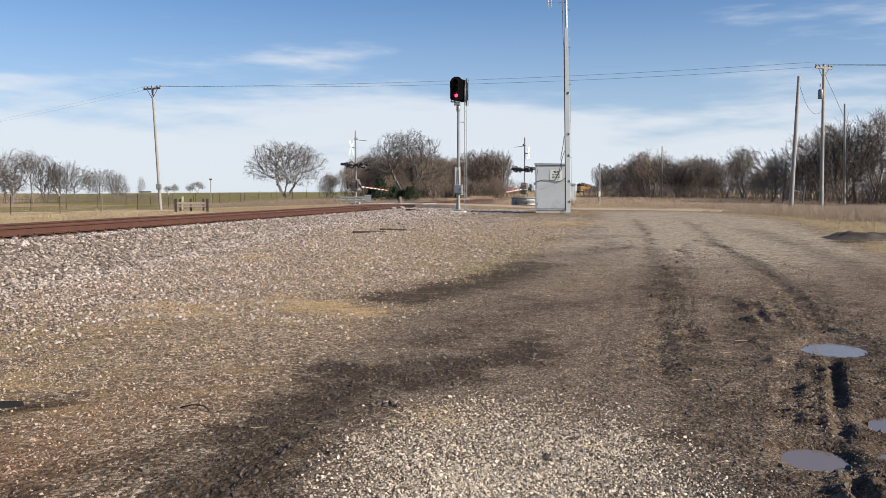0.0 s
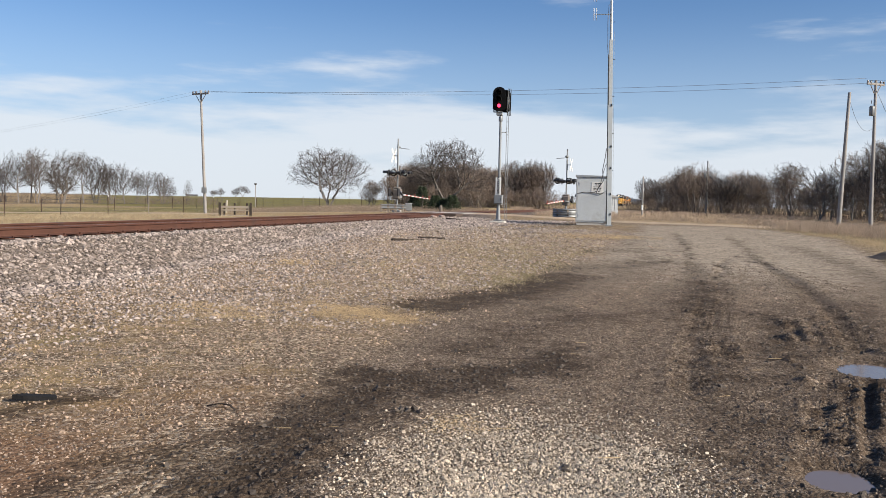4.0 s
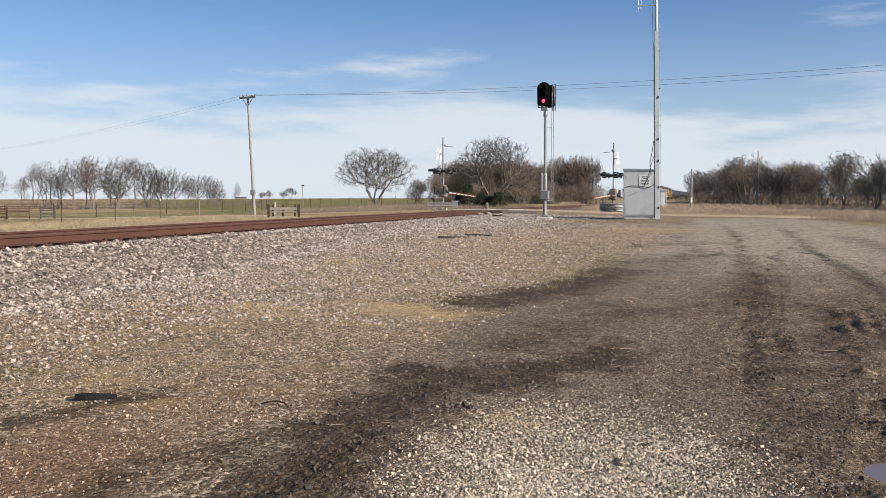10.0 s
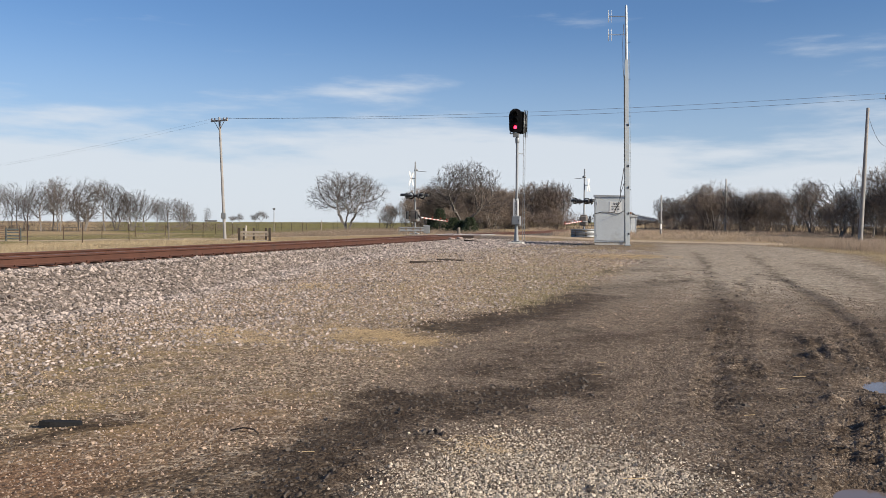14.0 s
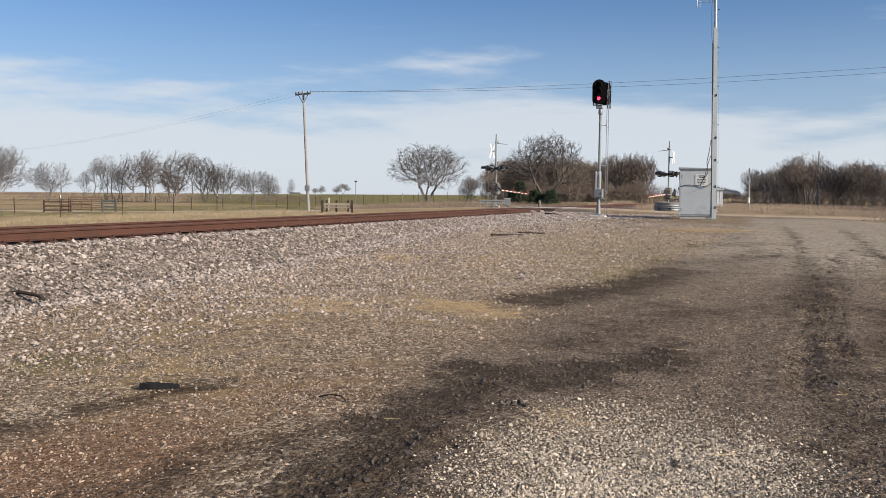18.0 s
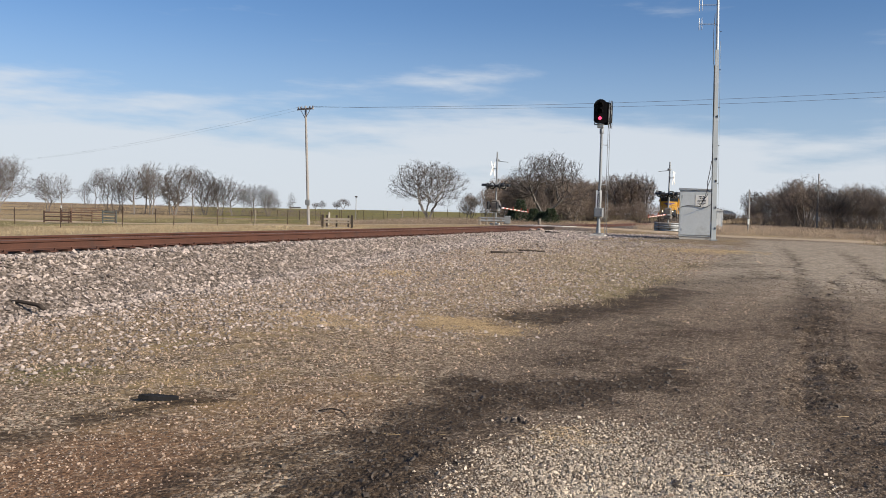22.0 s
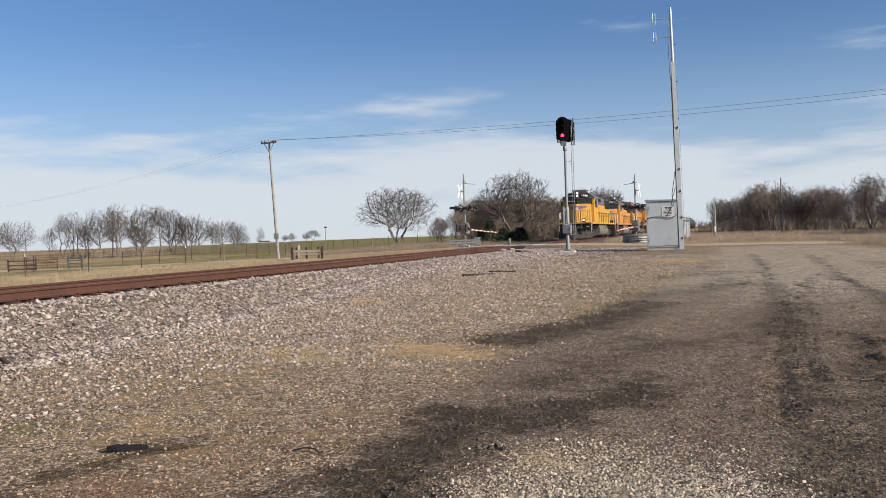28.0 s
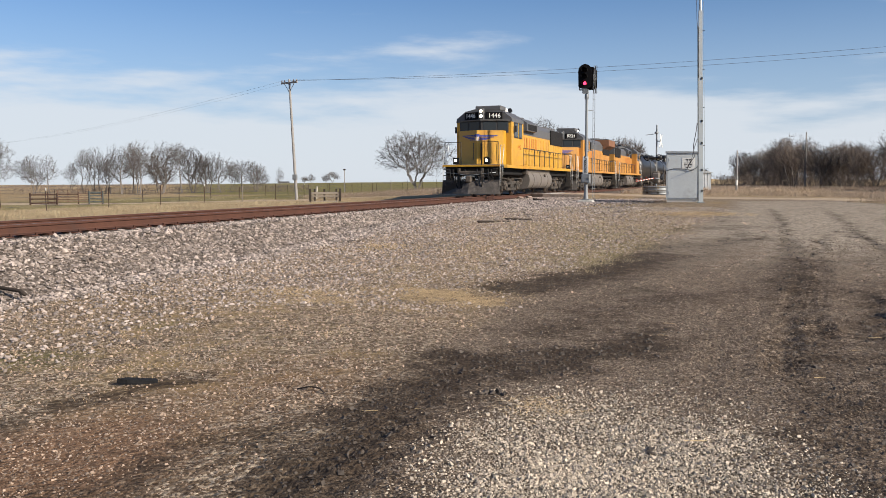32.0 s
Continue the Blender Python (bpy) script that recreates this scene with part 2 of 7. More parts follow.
M_PLOW = mat("scuffed_plow_steel", (0.075, 0.066, 0.06), 0.7, 0.2, var=0.5, scale=2.5, fine=20, bump=0.2, dirt=(0.19, 0.165, 0.145), dirt_amount=0.4)
M_WHEEL = mat("wheel_steel", (0.11, 0.085, 0.07), 0.5, 0.6, var=0.3)
M_BLUE = mat("blue_decal", (0.03, 0.045, 0.25), 0.45, var=0.15, bump=0)
M_FADERED = mat("faded_red_lettering", (0.52, 0.19, 0.035), 0.6, var=0.3, scale=4, bump=0)
M_TANKCAR = mat("black_tank_car", (0.018, 0.018, 0.02), 0.42, var=0.3, scale=0.7, fine=10, bump=0.03, dirt=(0.07, 0.055, 0.045), dirt_amount=0.25)
M_BROWNFLARE = mat("oxidised_brown", (0.22, 0.10, 0.05), 0.7, var=0.3)
M_SHED = mat("corrugated_metal", (0.52, 0.55, 0.57), 0.5, 0.3, var=0.12, bump=0.03)
M_DARKROOF = mat("dark_roof", (0.07, 0.065, 0.06), 0.8, var=0.3)
M_HOUSE = mat("pale_siding", (0.5, 0.5, 0.48), 0.7, var=0.1)


def glass_mat():
    m = bpy.data.materials.new("cab_glass")
    m.use_nodes = True
    b = m.node_tree.nodes["Principled BSDF"]
    b.inputs["Base Color"].default_value = (0.02, 0.025, 0.03, 1)
    b.inputs["Roughness"].default_value = 0.05
    b.inputs["Specular IOR Level"].default_value = 0.25
    return m


M_GLASS = glass_mat()


def water_mat():
    m = bpy.data.materials.new("muddy_water")
    m.use_nodes = True
    nt = m.node_tree
    b = nt.nodes["Principled BSDF"]
    b.inputs["Base Color"].default_value = (0.15, 0.12, 0.11, 1)
    b.inputs["Roughness"].default_value = 0.1
    b.inputs["IOR"].default_value = 1.33
    n = nt.nodes.new("ShaderNodeTexNoise")
    n.inputs["Scale"].default_value = 9
    bp = nt.nodes.new("ShaderNodeBump")
    bp.inputs["Strength"].default_value = 0.02
    nt.links.new(n.outputs["Fac"], bp.inputs["Height"])
    nt.links.new(bp.outputs[0], b.inputs["Normal"])
    return m


M_WATER = water_mat()


def ground_mat():
    """Soil, gravel, mud, grass and field, blended by the zone weights stored on the sheet."""
    m = bpy.data.materials.new("ground_cover")
    m.use_nodes = True
    nt = m.node_tree
    b = nt.nodes["Principled BSDF"]
    co = nt.nodes.new("ShaderNodeTexCoord")

    def noise_tex(scale, detail=5, rough=0.6):
        n = nt.nodes.new("ShaderNodeTexNoise")
        n.inputs["Scale"].default_value = scale
        n.inputs["Detail"].default_value = detail
        n.inputs["Roughness"].default_value = rough
        nt.links.new(co.outputs["Object"], n.inputs["Vector"])
        return n.outputs["Fac"]

    def rng(sock, a, b_, lo=0.0, hi=1.0):
        r = nt.nodes.new("ShaderNodeMapRange")
        r.inputs["From Min"].default_value = a
        r.inputs["From Max"].default_value = b_
        r.inputs["To Min"].default_value = lo
        r.inputs["To Max"].default_value = hi
        nt.links.new(sock, r.inputs["Value"])
        return r.outputs[0]

    def math2(op, p, q):
        k = nt.nodes.new("ShaderNodeMath")
        k.operation = op
        for i, v in enumerate((p, q)):
            if isinstance(v, float):
                k.inputs[i].default_value = v
            else:
                nt.links.new(v, k.inputs[i])
        return k.outputs[0]

    def mix(fac, a, b_):
        k = nt.nodes.new("ShaderNodeMix")
        k.data_type = "RGBA"
        nt.links.new(fac, k.inputs[0])
        for i, v in ((6, a), (7, b_)):
            if isinstance(v, tuple):
                k.inputs[i].default_value = (*v, 1)
            else:
                nt.links.new(v, k.inputs[i])
        return k.outputs[2]

    big, mid, small, tiny = noise_tex(0.35), noise_tex(2.2), noise_tex(14), noise_tex(70, 3)

    def cells(scale):
        """Stones packed together: a shade for each, its roundness."""
        vor = nt.nodes.new("ShaderNodeTexVoronoi")
        vor.inputs["Scale"].default_value = scale
        nt.links.new(co.outputs["Object"], vor.inputs["Vector"])
        sp = nt.nodes.new("ShaderNodeSeparateColor")
        nt.links.new(vor.outputs["Color"], sp.inputs[0])
        return sp.outputs[0], vor.outputs["Distance"]

    peb, peb_d = cells(38)
    chip, chip_d = cells(95)
    rock, rock_d = cells(15)

    def zone(name, soft=0.5, top=1.0):
        a = nt.nodes.new("ShaderNodeAttribute")
        a.attribute_name = name
        wob = math2("ADD", math2("MULTIPLY", mid, 0.55), math2("MULTIPLY", small, 0.45))
        v = math2("ADD", a.outputs["Fac"], math2("MULTIPLY", math2("SUBTRACT", wob, 0.5), soft * 2.0))
        return math2("MULTIPLY", rng(v, 0.2, 0.8, 0.0, top), rng(a.outputs["Fac"], 0.0, 0.15))

    flake, flake_d = cells(21)
    soil = mix(chip, mix(mid, (0.055, 0.037, 0.024), (0.11, 0.077, 0.05)), mix(mid, (0.17, 0.12, 0.078), (0.27, 0.20, 0.135)))
    stone = mix(flake, (0.13, 0.095, 0.066), (0.60, 0.49, 0.36))
    col = mix(rng(peb, 0.40, 0.62), soil, stone)
    col = mix(math2("MULTIPLY", rng(big, 0.45, 0.62), rng(mid, 0.42, 0.62)), col, mix(tiny, (0.21, 0.145, 0.07), (0.45, 0.33, 0.175)))
    col = mix(zone("red", 0.5, 0.85), col, mix(chip, (0.13, 0.075, 0.045), (0.30, 0.18, 0.11)))
    col = mix(zone("straw", 1.1), col, mix(rng(chip, 0.2, 0.8), (0.20, 0.14, 0.085), (0.58, 0.43, 0.25)))
    col = mix(zone("green", 0.7, 0.7), col, mix(small, (0.20, 0.165, 0.07), (0.125, 0.13, 0.045)))
    # bed under the ballast is darkened to paint shade between stones
    col = mix(zone("ballast", 0.25), col, mix(rock, (0.07, 0.058, 0.05), (0.29, 0.24, 0.205)))
    lot = mix(rng(chip, 0.35, 0.85), mix(mid, (0.085, 0.062, 0.045), (0.165, 0.122, 0.089)), mix(peb, (0.15, 0.114, 0.085), (0.46, 0.375, 0.288)))
    col = mix(zone("lot", 1.0), col, lot)
    col = mix(zone("pale", 1.3), col, mix(rng(math2("ADD", math2("MULTIPLY", rock, 0.5), math2("MULTIPLY", mid, 0.5)), 0.25, 0.75), mix(peb, (0.22, 0.182, 0.138), (0.30, 0.25, 0.19)), mix(peb, (0.40, 0.335, 0.26), (0.52, 0.44, 0.35))))
    # likewise under the gravel: dark bed colour for the shaded gaps
    col = mix(zone("gravel", 0.6), col, mix(chip, (0.03, 0.022, 0.016), (0.24, 0.20, 0.15)))
    col = mix(zone("mud", 1.5, 0.9), col, mix(small, (0.036, 0.026, 0.018), mix(chip, (0.042, 0.030, 0.021), (0.12, 0.088, 0.064))))
    col = mix(zone("road", 0.35), col, mix(mid, (0.42, 0.32, 0.225), (0.56, 0.45, 0.33)))
    col = mix(zone("field", 0.3), col, mix(mid, mix(big, (0.38, 0.28, 0.16), (0.48, 0.365, 0.22)), mix(small, (0.24, 0.175, 0.095), (0.40, 0.30, 0.175))))
    col = mix(zone("crop", 0.3), col, mix(mid, mix(big, (0.15, 0.15, 0.052), (0.23, 0.20, 0.085)), mix(big, (0.19, 0.17, 0.065), (0.27, 0.225, 0.11))))
    # patches of darker and paler ground a hand to a step across
    blot = nt.nodes.new("ShaderNodeVectorMath")
    blot.operation = "SCALE"
    nt.links.new(col, blot.inputs[0])
    patch = math2("MULTIPLY", rng(noise_tex(6.0, 6, 0.72), 0.32, 0.68, 0.70, 1.10), rng(noise_tex(26, 4, 0.7), 0.32, 0.68, 0.66, 1.30))
    nt.links.new(patch, blot.inputs["Scale"])
    nt.links.new(blot.outputs[0], b.inputs["Base Color"])
    wet = nt.nodes.new("ShaderNodeAttribute")
    wet.attribute_name = "mud"
    nt.links.new(rng(math2("MULTIPLY", wet.outputs["Fac"], mid), 0.2, 0.8, 0.95, 0.75), b.inputs["Roughness"])
    b.inputs["Specular IOR Level"].default_value = 0.05
    bp = nt.nodes.new("ShaderNodeBump")
    bp.inputs["Strength"].default_value = 0.8
    bp.inputs["Distance"].default_value = 0.03
    hgt = math2("ADD", math2("MULTIPLY", math2("SUBTRACT", 1.0, peb_d), 0.5), math2("MULTIPLY", math2("SUBTRACT", 1.0, chip_d), 0.25))
    hgt = math2("ADD", math2("ADD", hgt, math2("MULTIPLY", math2("SUBTRACT", 1.0, flake_d), 0.5)), math2("ADD", math2("MULTIPLY", small, 0.7), math2("MULTIPLY", math2("SUBTRACT", 1.0, rock_d), 0.4)))
    nt.links.new(hgt, bp.inputs["Height"])
    nt.links.new(bp.outputs[0], b.inputs["Normal"])
    return m


M_GROUND = ground_mat()

# ---- mesh building ----


class MB:
    """Collects vertices and faces of one mesh."""

    def __init__(self):
        self.v, self.f, self.s = [], [], []

    def add(self, verts, faces, smooth=False):
        o = len(self.v)
        self.v += [tuple(p) for p in verts]
        self.f += [tuple(i + o for i in q) for q in faces]
        self.s += [smooth] * len(faces)
        return self

    def box(self, c, size, b=0.0, m=None):
        """A box, its edges chamfered by b."""
        hx, hy, hz = size[0] / 2, size[1] / 2, size[2] / 2
        b = min(b, hx * 0.9, hy * 0.9, hz * 0.9)
        if b <= 0:
            vs = [(sx * hx, sy * hy, sz * hz) for sz in (-1, 1) for sy in (-1, 1) for sx in (-1, 1)]
            fs = [(0, 2, 3, 1), (4, 5, 7, 6), (0, 1, 5, 4), (2, 6, 7, 3), (0, 4, 6, 2), (1, 3, 7, 5)]
        else:
            vs, ix = [], {}
            for sx in (-1, 1):
                for sy in (-1, 1):
                    for sz in (-1, 1):
                        for ax in range(3):
                            p = [sx * (hx - b), sy * (hy - b), sz * (hz - b)]
                            p[ax] = (sx * hx, sy * hy, sz * hz)[ax]
                            ix[sx, sy, sz, ax] = len(vs)
                            vs.append(p)
            fs = []
            for ax in range(3):
                o1, o2 = (ax + 1) % 3, (ax + 2) % 3
                for s in (-1, 1):
                    q = []
                    for a, c2 in ((-1, -1), (1, -1), (1, 1), (-1, 1)):
                        k = [0, 0, 0]
                        k[ax], k[o1], k[o2] = s, a, c2
                        q.append(ix[(*k, ax)])
                    fs.append(tuple(q if s > 0 else q[::-1]))
                for a in (-1, 1):
                    for c2 in (-1, 1):
                        k1, k2 = [0, 0, 0], [0, 0, 0]
                        k1[ax], k2[ax] = -1, 1
                        k1[o1] = k2[o1] = a
                        k1[o2] = k2[o2] = c2
                        q = [ix[(*k1, o1)], ix[(*k2, o1)], ix[(*k2, o2)], ix[(*k1, o2)]]
                        fs.append(tuple(q if a * c2 > 0 else q[::-1]))
            for sx in (-1, 1):
                for sy in (-1, 1):
                    for sz in (-1, 1):
                        q = [ix[sx, sy, sz, 0], ix[sx, sy, sz, 1], ix[sx, sy, sz, 2]]
                        fs.append(tuple(q if sx * sy * sz > 0 else q[::-1]))
        if m is not None:
            vs = [m @ Vector(p) for p in vs]
        return self.add([(p[0] + c[0], p[1] + c[1], p[2] + c[2]) for p in vs], fs)

    def tube(self, a, b, r0, r1=None, n=8, caps=True, smooth=True):
        r1 = r0 if r1 is None else r1
        a, b = Vector(a), Vector(b)
        d = b - a
        if d.length < 1e-6:
            return self
        z = d.normalized()
        x = z.orthogonal().normalized()
        y = z.cross(x)
        ring = [(math.cos(2 * math.pi * i / n), math.sin(2 * math.pi * i / n)) for i in range(n)]
        vs = [a + (x * c + y * s) * r0 for c, s in ring] + [b + (x * c + y * s) * r1 for c, s in ring]
        fs = [(i, (i + 1) % n, n + (i + 1) % n, n + i) for i in range(n)]
        self.add(vs, fs, smooth)
        if caps:
            self.add(vs[:n], [tuple(range(n))[::-1]])
            self.add(vs[n:], [tuple(range(n))])
        return self

    def path(self, pts, r, n=6):
        """A round bar bent along the points, in one piece."""
        pts = [Vector(p) for p in pts]
        vs, x = [], None
        for i, p in enumerate(pts):
            d = (pts[min(i + 1, len(pts) - 1)] - pts[max(i - 1, 0)]).normalized()
            x = d.orthogonal().normalized() if x is None else (x - d * x.dot(d)).normalized()
            y = d.cross(x)
            vs += [tuple(p + (x * math.cos(2 * math.pi * k / n) + y * math.sin(2 * math.pi * k / n)) * r) for k in range(n)]
        fs = [(i * n + k, i * n + (k + 1) % n, (i + 1) * n + (k + 1) % n, (i + 1) * n + k) for i in range(len(pts) - 1) for k in range(n)]
        return self.add(vs, fs + [tuple(range(n))[::-1], tuple(range((len(pts) - 1) * n, len(pts) * n))], True)

    def prism(self, profile, axis, lo, hi):
        """A closed outline swept along an axis. The outline's pairs fill the other two axes in order."""
        def put(p, t):
            return {0: (t, p[0], p[1]), 1: (p[0], t, p[1]), 2: (p[0], p[1], t)}[axis]
        n = len(profile)
        vs = [put(p, lo) for p in profile] + [put(p, hi) for p in profile]
        fs = [(i, (i + 1) % n, n + (i + 1) % n, n + i) for i in range(n)]
        return self.add(vs, fs + [tuple(range(n))[::-1], tuple(range(n, 2 * n))])

    def lathe(self, prof, n=16, c=(0, 0, 0), axis=2):
        """Rings of (radius, height) round an axis."""
        def put(r, h, i):
            x, y = r * math.cos(2 * math.pi * i / n), r * math.sin(2 * math.pi * i / n)
            p = {2: (x, y, h), 1: (x, h, y), 0: (h, x, y)}[axis]
            return (p[0] + c[0], p[1] + c[1], p[2] + c[2])
        vs = [put(r, h, i) for r, h in prof for i in range(n)]
        fs = [(k * n + i, k * n + (i + 1) % n, (k + 1) * n + (i + 1) % n, (k + 1) * n + i) for k in range(len(prof) - 1) for i in range(n)]
        self.add(vs, fs, True)
        self.add(vs[:n], [tuple(range(n))[::-1]])
        return self.add(vs[-n:], [tuple(range(n))])

    def mesh(self, name, material):
        me = bpy.data.meshes.new(name)
        me.from_pydata(self.v, [], self.f)
        me.polygons.foreach_set("use_smooth", self.s)
        me.materials.append(material)
        bm = bmesh.new()
        bm.from_mesh(me)
        bmesh.ops.recalc_face_normals(bm, faces=bm.faces)
        bm.to_mesh(me)
        bm.free()
        return me


def quick_mesh(name, verts, faces, material, smooth=False):
    me = bpy.data.meshes.new(name)
    me.from_pydata(verts, [], faces)
    if smooth:
        me.polygons.foreach_set("use_smooth", [True] * len(me.polygons))
    me.materials.append(material)
    return me


def array_mesh(name, v, f, material):
    """A mesh of triangles from arrays."""
    me = bpy.data.meshes.new(name)
    me.vertices.add(len(v))
    me.vertices.foreach_set("co", np.ascontiguousarray(v, np.float32).ravel())
    me.loops.add(3 * len(f))
    me.loops.foreach_set("vertex_index", np.ascontiguousarray(f, np.int32).ravel())
    me.polygons.add(len(f))
    me.polygons.foreach_set("loop_start", np.arange(0, 3 * len(f), 3, dtype=np.int32))
    me.update(calc_edges=True)
    me.polygons.foreach_set("use_smooth", np.zeros(len(f), bool))
    me.materials.append(material)
    return me


def part(name, mb, material, parent, label="", at=None):
    ob = new(name, mb if isinstance(mb, bpy.types.Mesh) else mb.mesh(name, material))
    ob.parent = parent
    if at is not None:
        ob.matrix_basis = at
    if label:
        tagged(ob, label)
    return ob


def thing(name, m, label, category, group="", kind=""):
    """An Empty at the thing's base."""
    ob = new(name)
    ob.empty_display_size = 0.2
    ob.matrix_basis = m
    return tagged(ob, label, category, group, kind)


def text_mesh(words, size, material, depth=0.004):
    cu = bpy.data.curves.new("text", "FONT")
    cu.body, cu.size, cu.extrude, cu.align_x, cu.align_y = words, size, depth, "CENTER", "CENTER"
    ob = bpy.data.objects.new("text", cu)
    scene.collection.objects.link(ob)
    me = bpy.data.meshes.new_from_object(ob.evaluated_get(bpy.context.evaluated_depsgraph_get()))
    bpy.data.objects.remove(ob)
    bpy.data.curves.remove(cu)
    me.materials.clear()
    me.materials.append(material)
    return me


# ---- plan: track, road, ground ----
RAIL_Z = 0.95
GAUGE = 1.51  # between the rails' middles


def track_x(y):
    return -4.7 + 0.187 * (y - 45.2) + (0.00005 * (y - 45.2) ** 2 if y > 45.2 else 0.0)


def track_slope(y):
    return 0.187 + (0.0001 * (y - 45.2) if y > 45.2 else 0.0)


def on_track(y, side=0.0, z=0.0):
    """A place beside the track's middle (side towards the lot), z over the rails' top."""
    k = math.atan(track_slope(y))
    return (track_x(y) + side * math.cos(k), y - side * math.sin(k), RAIL_Z + z)


def smooth(a, b, v):
    t = np.clip((v - a) / (b - a), 0, 1)
    return t * t * (3 - 2 * t)


def np_track_x(y):
    d = y - 45.2
    return -4.7 + 0.187 * d + np.where(d > 0, 0.00005 * d * d, 0)


ROAD = [(-120, 78), (-30, 66), (-6, 60.5), (3, 57.5), (9, 53.5), (13, 50), (17.5, 46.5), (24, 45), (60, 44), (150, 44)]
RUTS = [([(2.2, 4.6), (2.65, 5.76), (3.2, 7.05), (3.85, 8.56), (3.95, 8.8)], 0.042, 0.10),
        ([(2.0, 3.6), (2.28, 4.82)], 0.055, 0.09),
        ([(3.15, 5.6), (3.55, 6.9), (4.3, 8.7)], 0.10, 0.025),
        ([(4.62, 9.5), (4.9, 10.4)], 0.06, 0.05),
        ([(4.5, 9.8), (4.95, 11.4), (5.9, 15.2), (6.9, 20.4)], 0.16, 0.03),
        ([(2.05, 8.2), (2.7, 10.6), (3.45, 13.6), (4.3, 17.5), (5.3, 21.9)], 0.16, 0.014),
        ([(4.1, 11.0), (4.5, 12.6)], 0.07, 0.045)]
STREAKS = [([(2.0, 4.6), (2.9, 6.6), (3.6, 8.6), (4.6, 11.0), (5.8, 14.0)], 1.15, 0.52),
           ([(1.9, 4.4), (2.0, 6.2), (2.3, 8.2), (3.0, 10.4)], 0.7, 0.55),
           ([(3.3, 13.0), (3.8, 15.0), (4.6, 17.5)], 0.65, 0.66),
           ([(2.5, 3.2), (2.7, 4.8), (3.3, 6.6), (4.2, 9.0)], 0.85, 0.72),
           ([(2.3, 6.2), (2.9, 8.2), (3.6, 10.4)], 0.30, 0.55),
           ([(-1.45, 3.4), (-1.3, 4.8), (-1.2, 6.2), (-0.75, 7.9), (0.0, 8.1)], 0.48, 0.92),
           ([(-1.0, 7.9), (-0.3, 7.7), (0.5, 8.6), (0.9, 9.4)], 0.50, 0.85),
           ([(-0.9, 13.2), (0.0, 14.2), (1.0, 15.9), (2.0, 18.4)], 0.80, 0.80),
           ([(-0.2, 9.6), (0.6, 11.0), (1.6, 12.6)], 0.69, 0.54),
           ([(0.6, 8.9), (1.0, 9.8)], 0.38, 0.68),
           ([(2.05, 8.2), (2.7, 10.6), (3.45, 13.6), (4.3, 17.5), (5.3, 21.9)], 0.34, 0.50),
           ([(2.2, 3.2), (2.35, 4.9), (2.95, 6.4), (3.8, 8.5), (4.7, 10.1), (5.9, 15.2), (6.9, 20.4)], 0.34, 0.52),
           ([(2.75, 3.6), (3.3, 6.2), (4.5, 9.0), (5.4, 11.5), (6.4, 15.0)], 0.5, 0.5),
           ([(3.5, 9.8), (4.1, 11.4), (4.5, 13.2)], 0.44, 0.65),
           ([(2.0, 12.5), (3.6, 13.5), (5.4, 13.0)], 0.88, 0.43),
           ([(2.2, 20), (3.4, 20.5), (4.6, 22.6)], 1.00, 0.50),
           ([(3.0, 24.5), (5.2, 26.0)], 0.88, 0.43),
           ([(5.3, 21.9), (6.4, 27), (7.8, 35)], 0.24, 0.52),
           ([(6.9, 20.4), (8.0, 26), (9.4, 33)], 0.24, 0.52),
           ([(4.6, 22.6), (4.4, 26), (5.6, 32)], 0.50, 0.36),
           # painted shade: dark shadow bands on the right of the lot
           ([(7.6, 14.5), (8.8, 19), (9.6, 24), (10.2, 29)], 0.62, 0.43),
           ([(1.2, 15.6), (3.0, 18.8), (4.0, 22)], 0.62, 0.40),
           # painted shade: a cast shadow at the lot's right edge
           ([(11.2, 23.6), (12.6, 23.5), (15.0, 23.0)], 0.55, 1.0),
           ([(-4.0, 5.1), (-3.65, 6.0), (-3.35, 6.6), (-3.1, 6.95)], 0.30, 0.66),
           ([(-2.4, 4.2), (-2.0, 5.2), (-1.5, 6.0)], 0.5, 0.5)]


def seg_dist(x, y, pts):
    best = np.full(np.shape(x), 1e9)
    for (ax, ay), (bx, by) in zip(pts, pts[1:]):
        dx, dy = bx - ax, by - ay
        t = np.clip(((x - ax) * dx + (y - ay) * dy) / (dx * dx + dy * dy), 0, 1)
        best = np.minimum(best, np.hypot(x - ax - t * dx, y - ay - t * dy))
    return best


def bumps(x, y, w, seed=0.0):
    """Cheap rolling unevenness of wavelength w."""
    return (np.sin(x / w * 2.1 + seed) * np.sin(y / w * 1.7 + seed * 2) + 0.6 * np.sin((x + y) / w * 3.3 + seed * 3) + 0.4 * np.sin((x - 1.6 * y) / w * 5.1 + seed)) / 2


def seg_along(x, y, pts):
    """Distance to a line, signed by its side, and the way along it."""
    best, side, along, run = np.full(np.shape(x), 1e9), np.zeros(np.shape(x)), np.zeros(np.shape(x)), 0.0
    for (ax, ay), (bx, by) in zip(pts, pts[1:]):
        dx, dy = bx - ax, by - ay
        ln = math.hypot(dx, dy)
        t = np.clip(((x - ax) * dx + (y - ay) * dy) / (ln * ln), 0, 1)
        d = np.hypot(x - ax - t * dx, y - ay - t * dy)
        b = d < best
        best = np.where(b, d, best)
        side = np.where(b, np.sign((x - ax) * dy - (y - ay) * dx), side)
        along = np.where(b, run + t * ln, along)
        run += ln
    return best, side, along


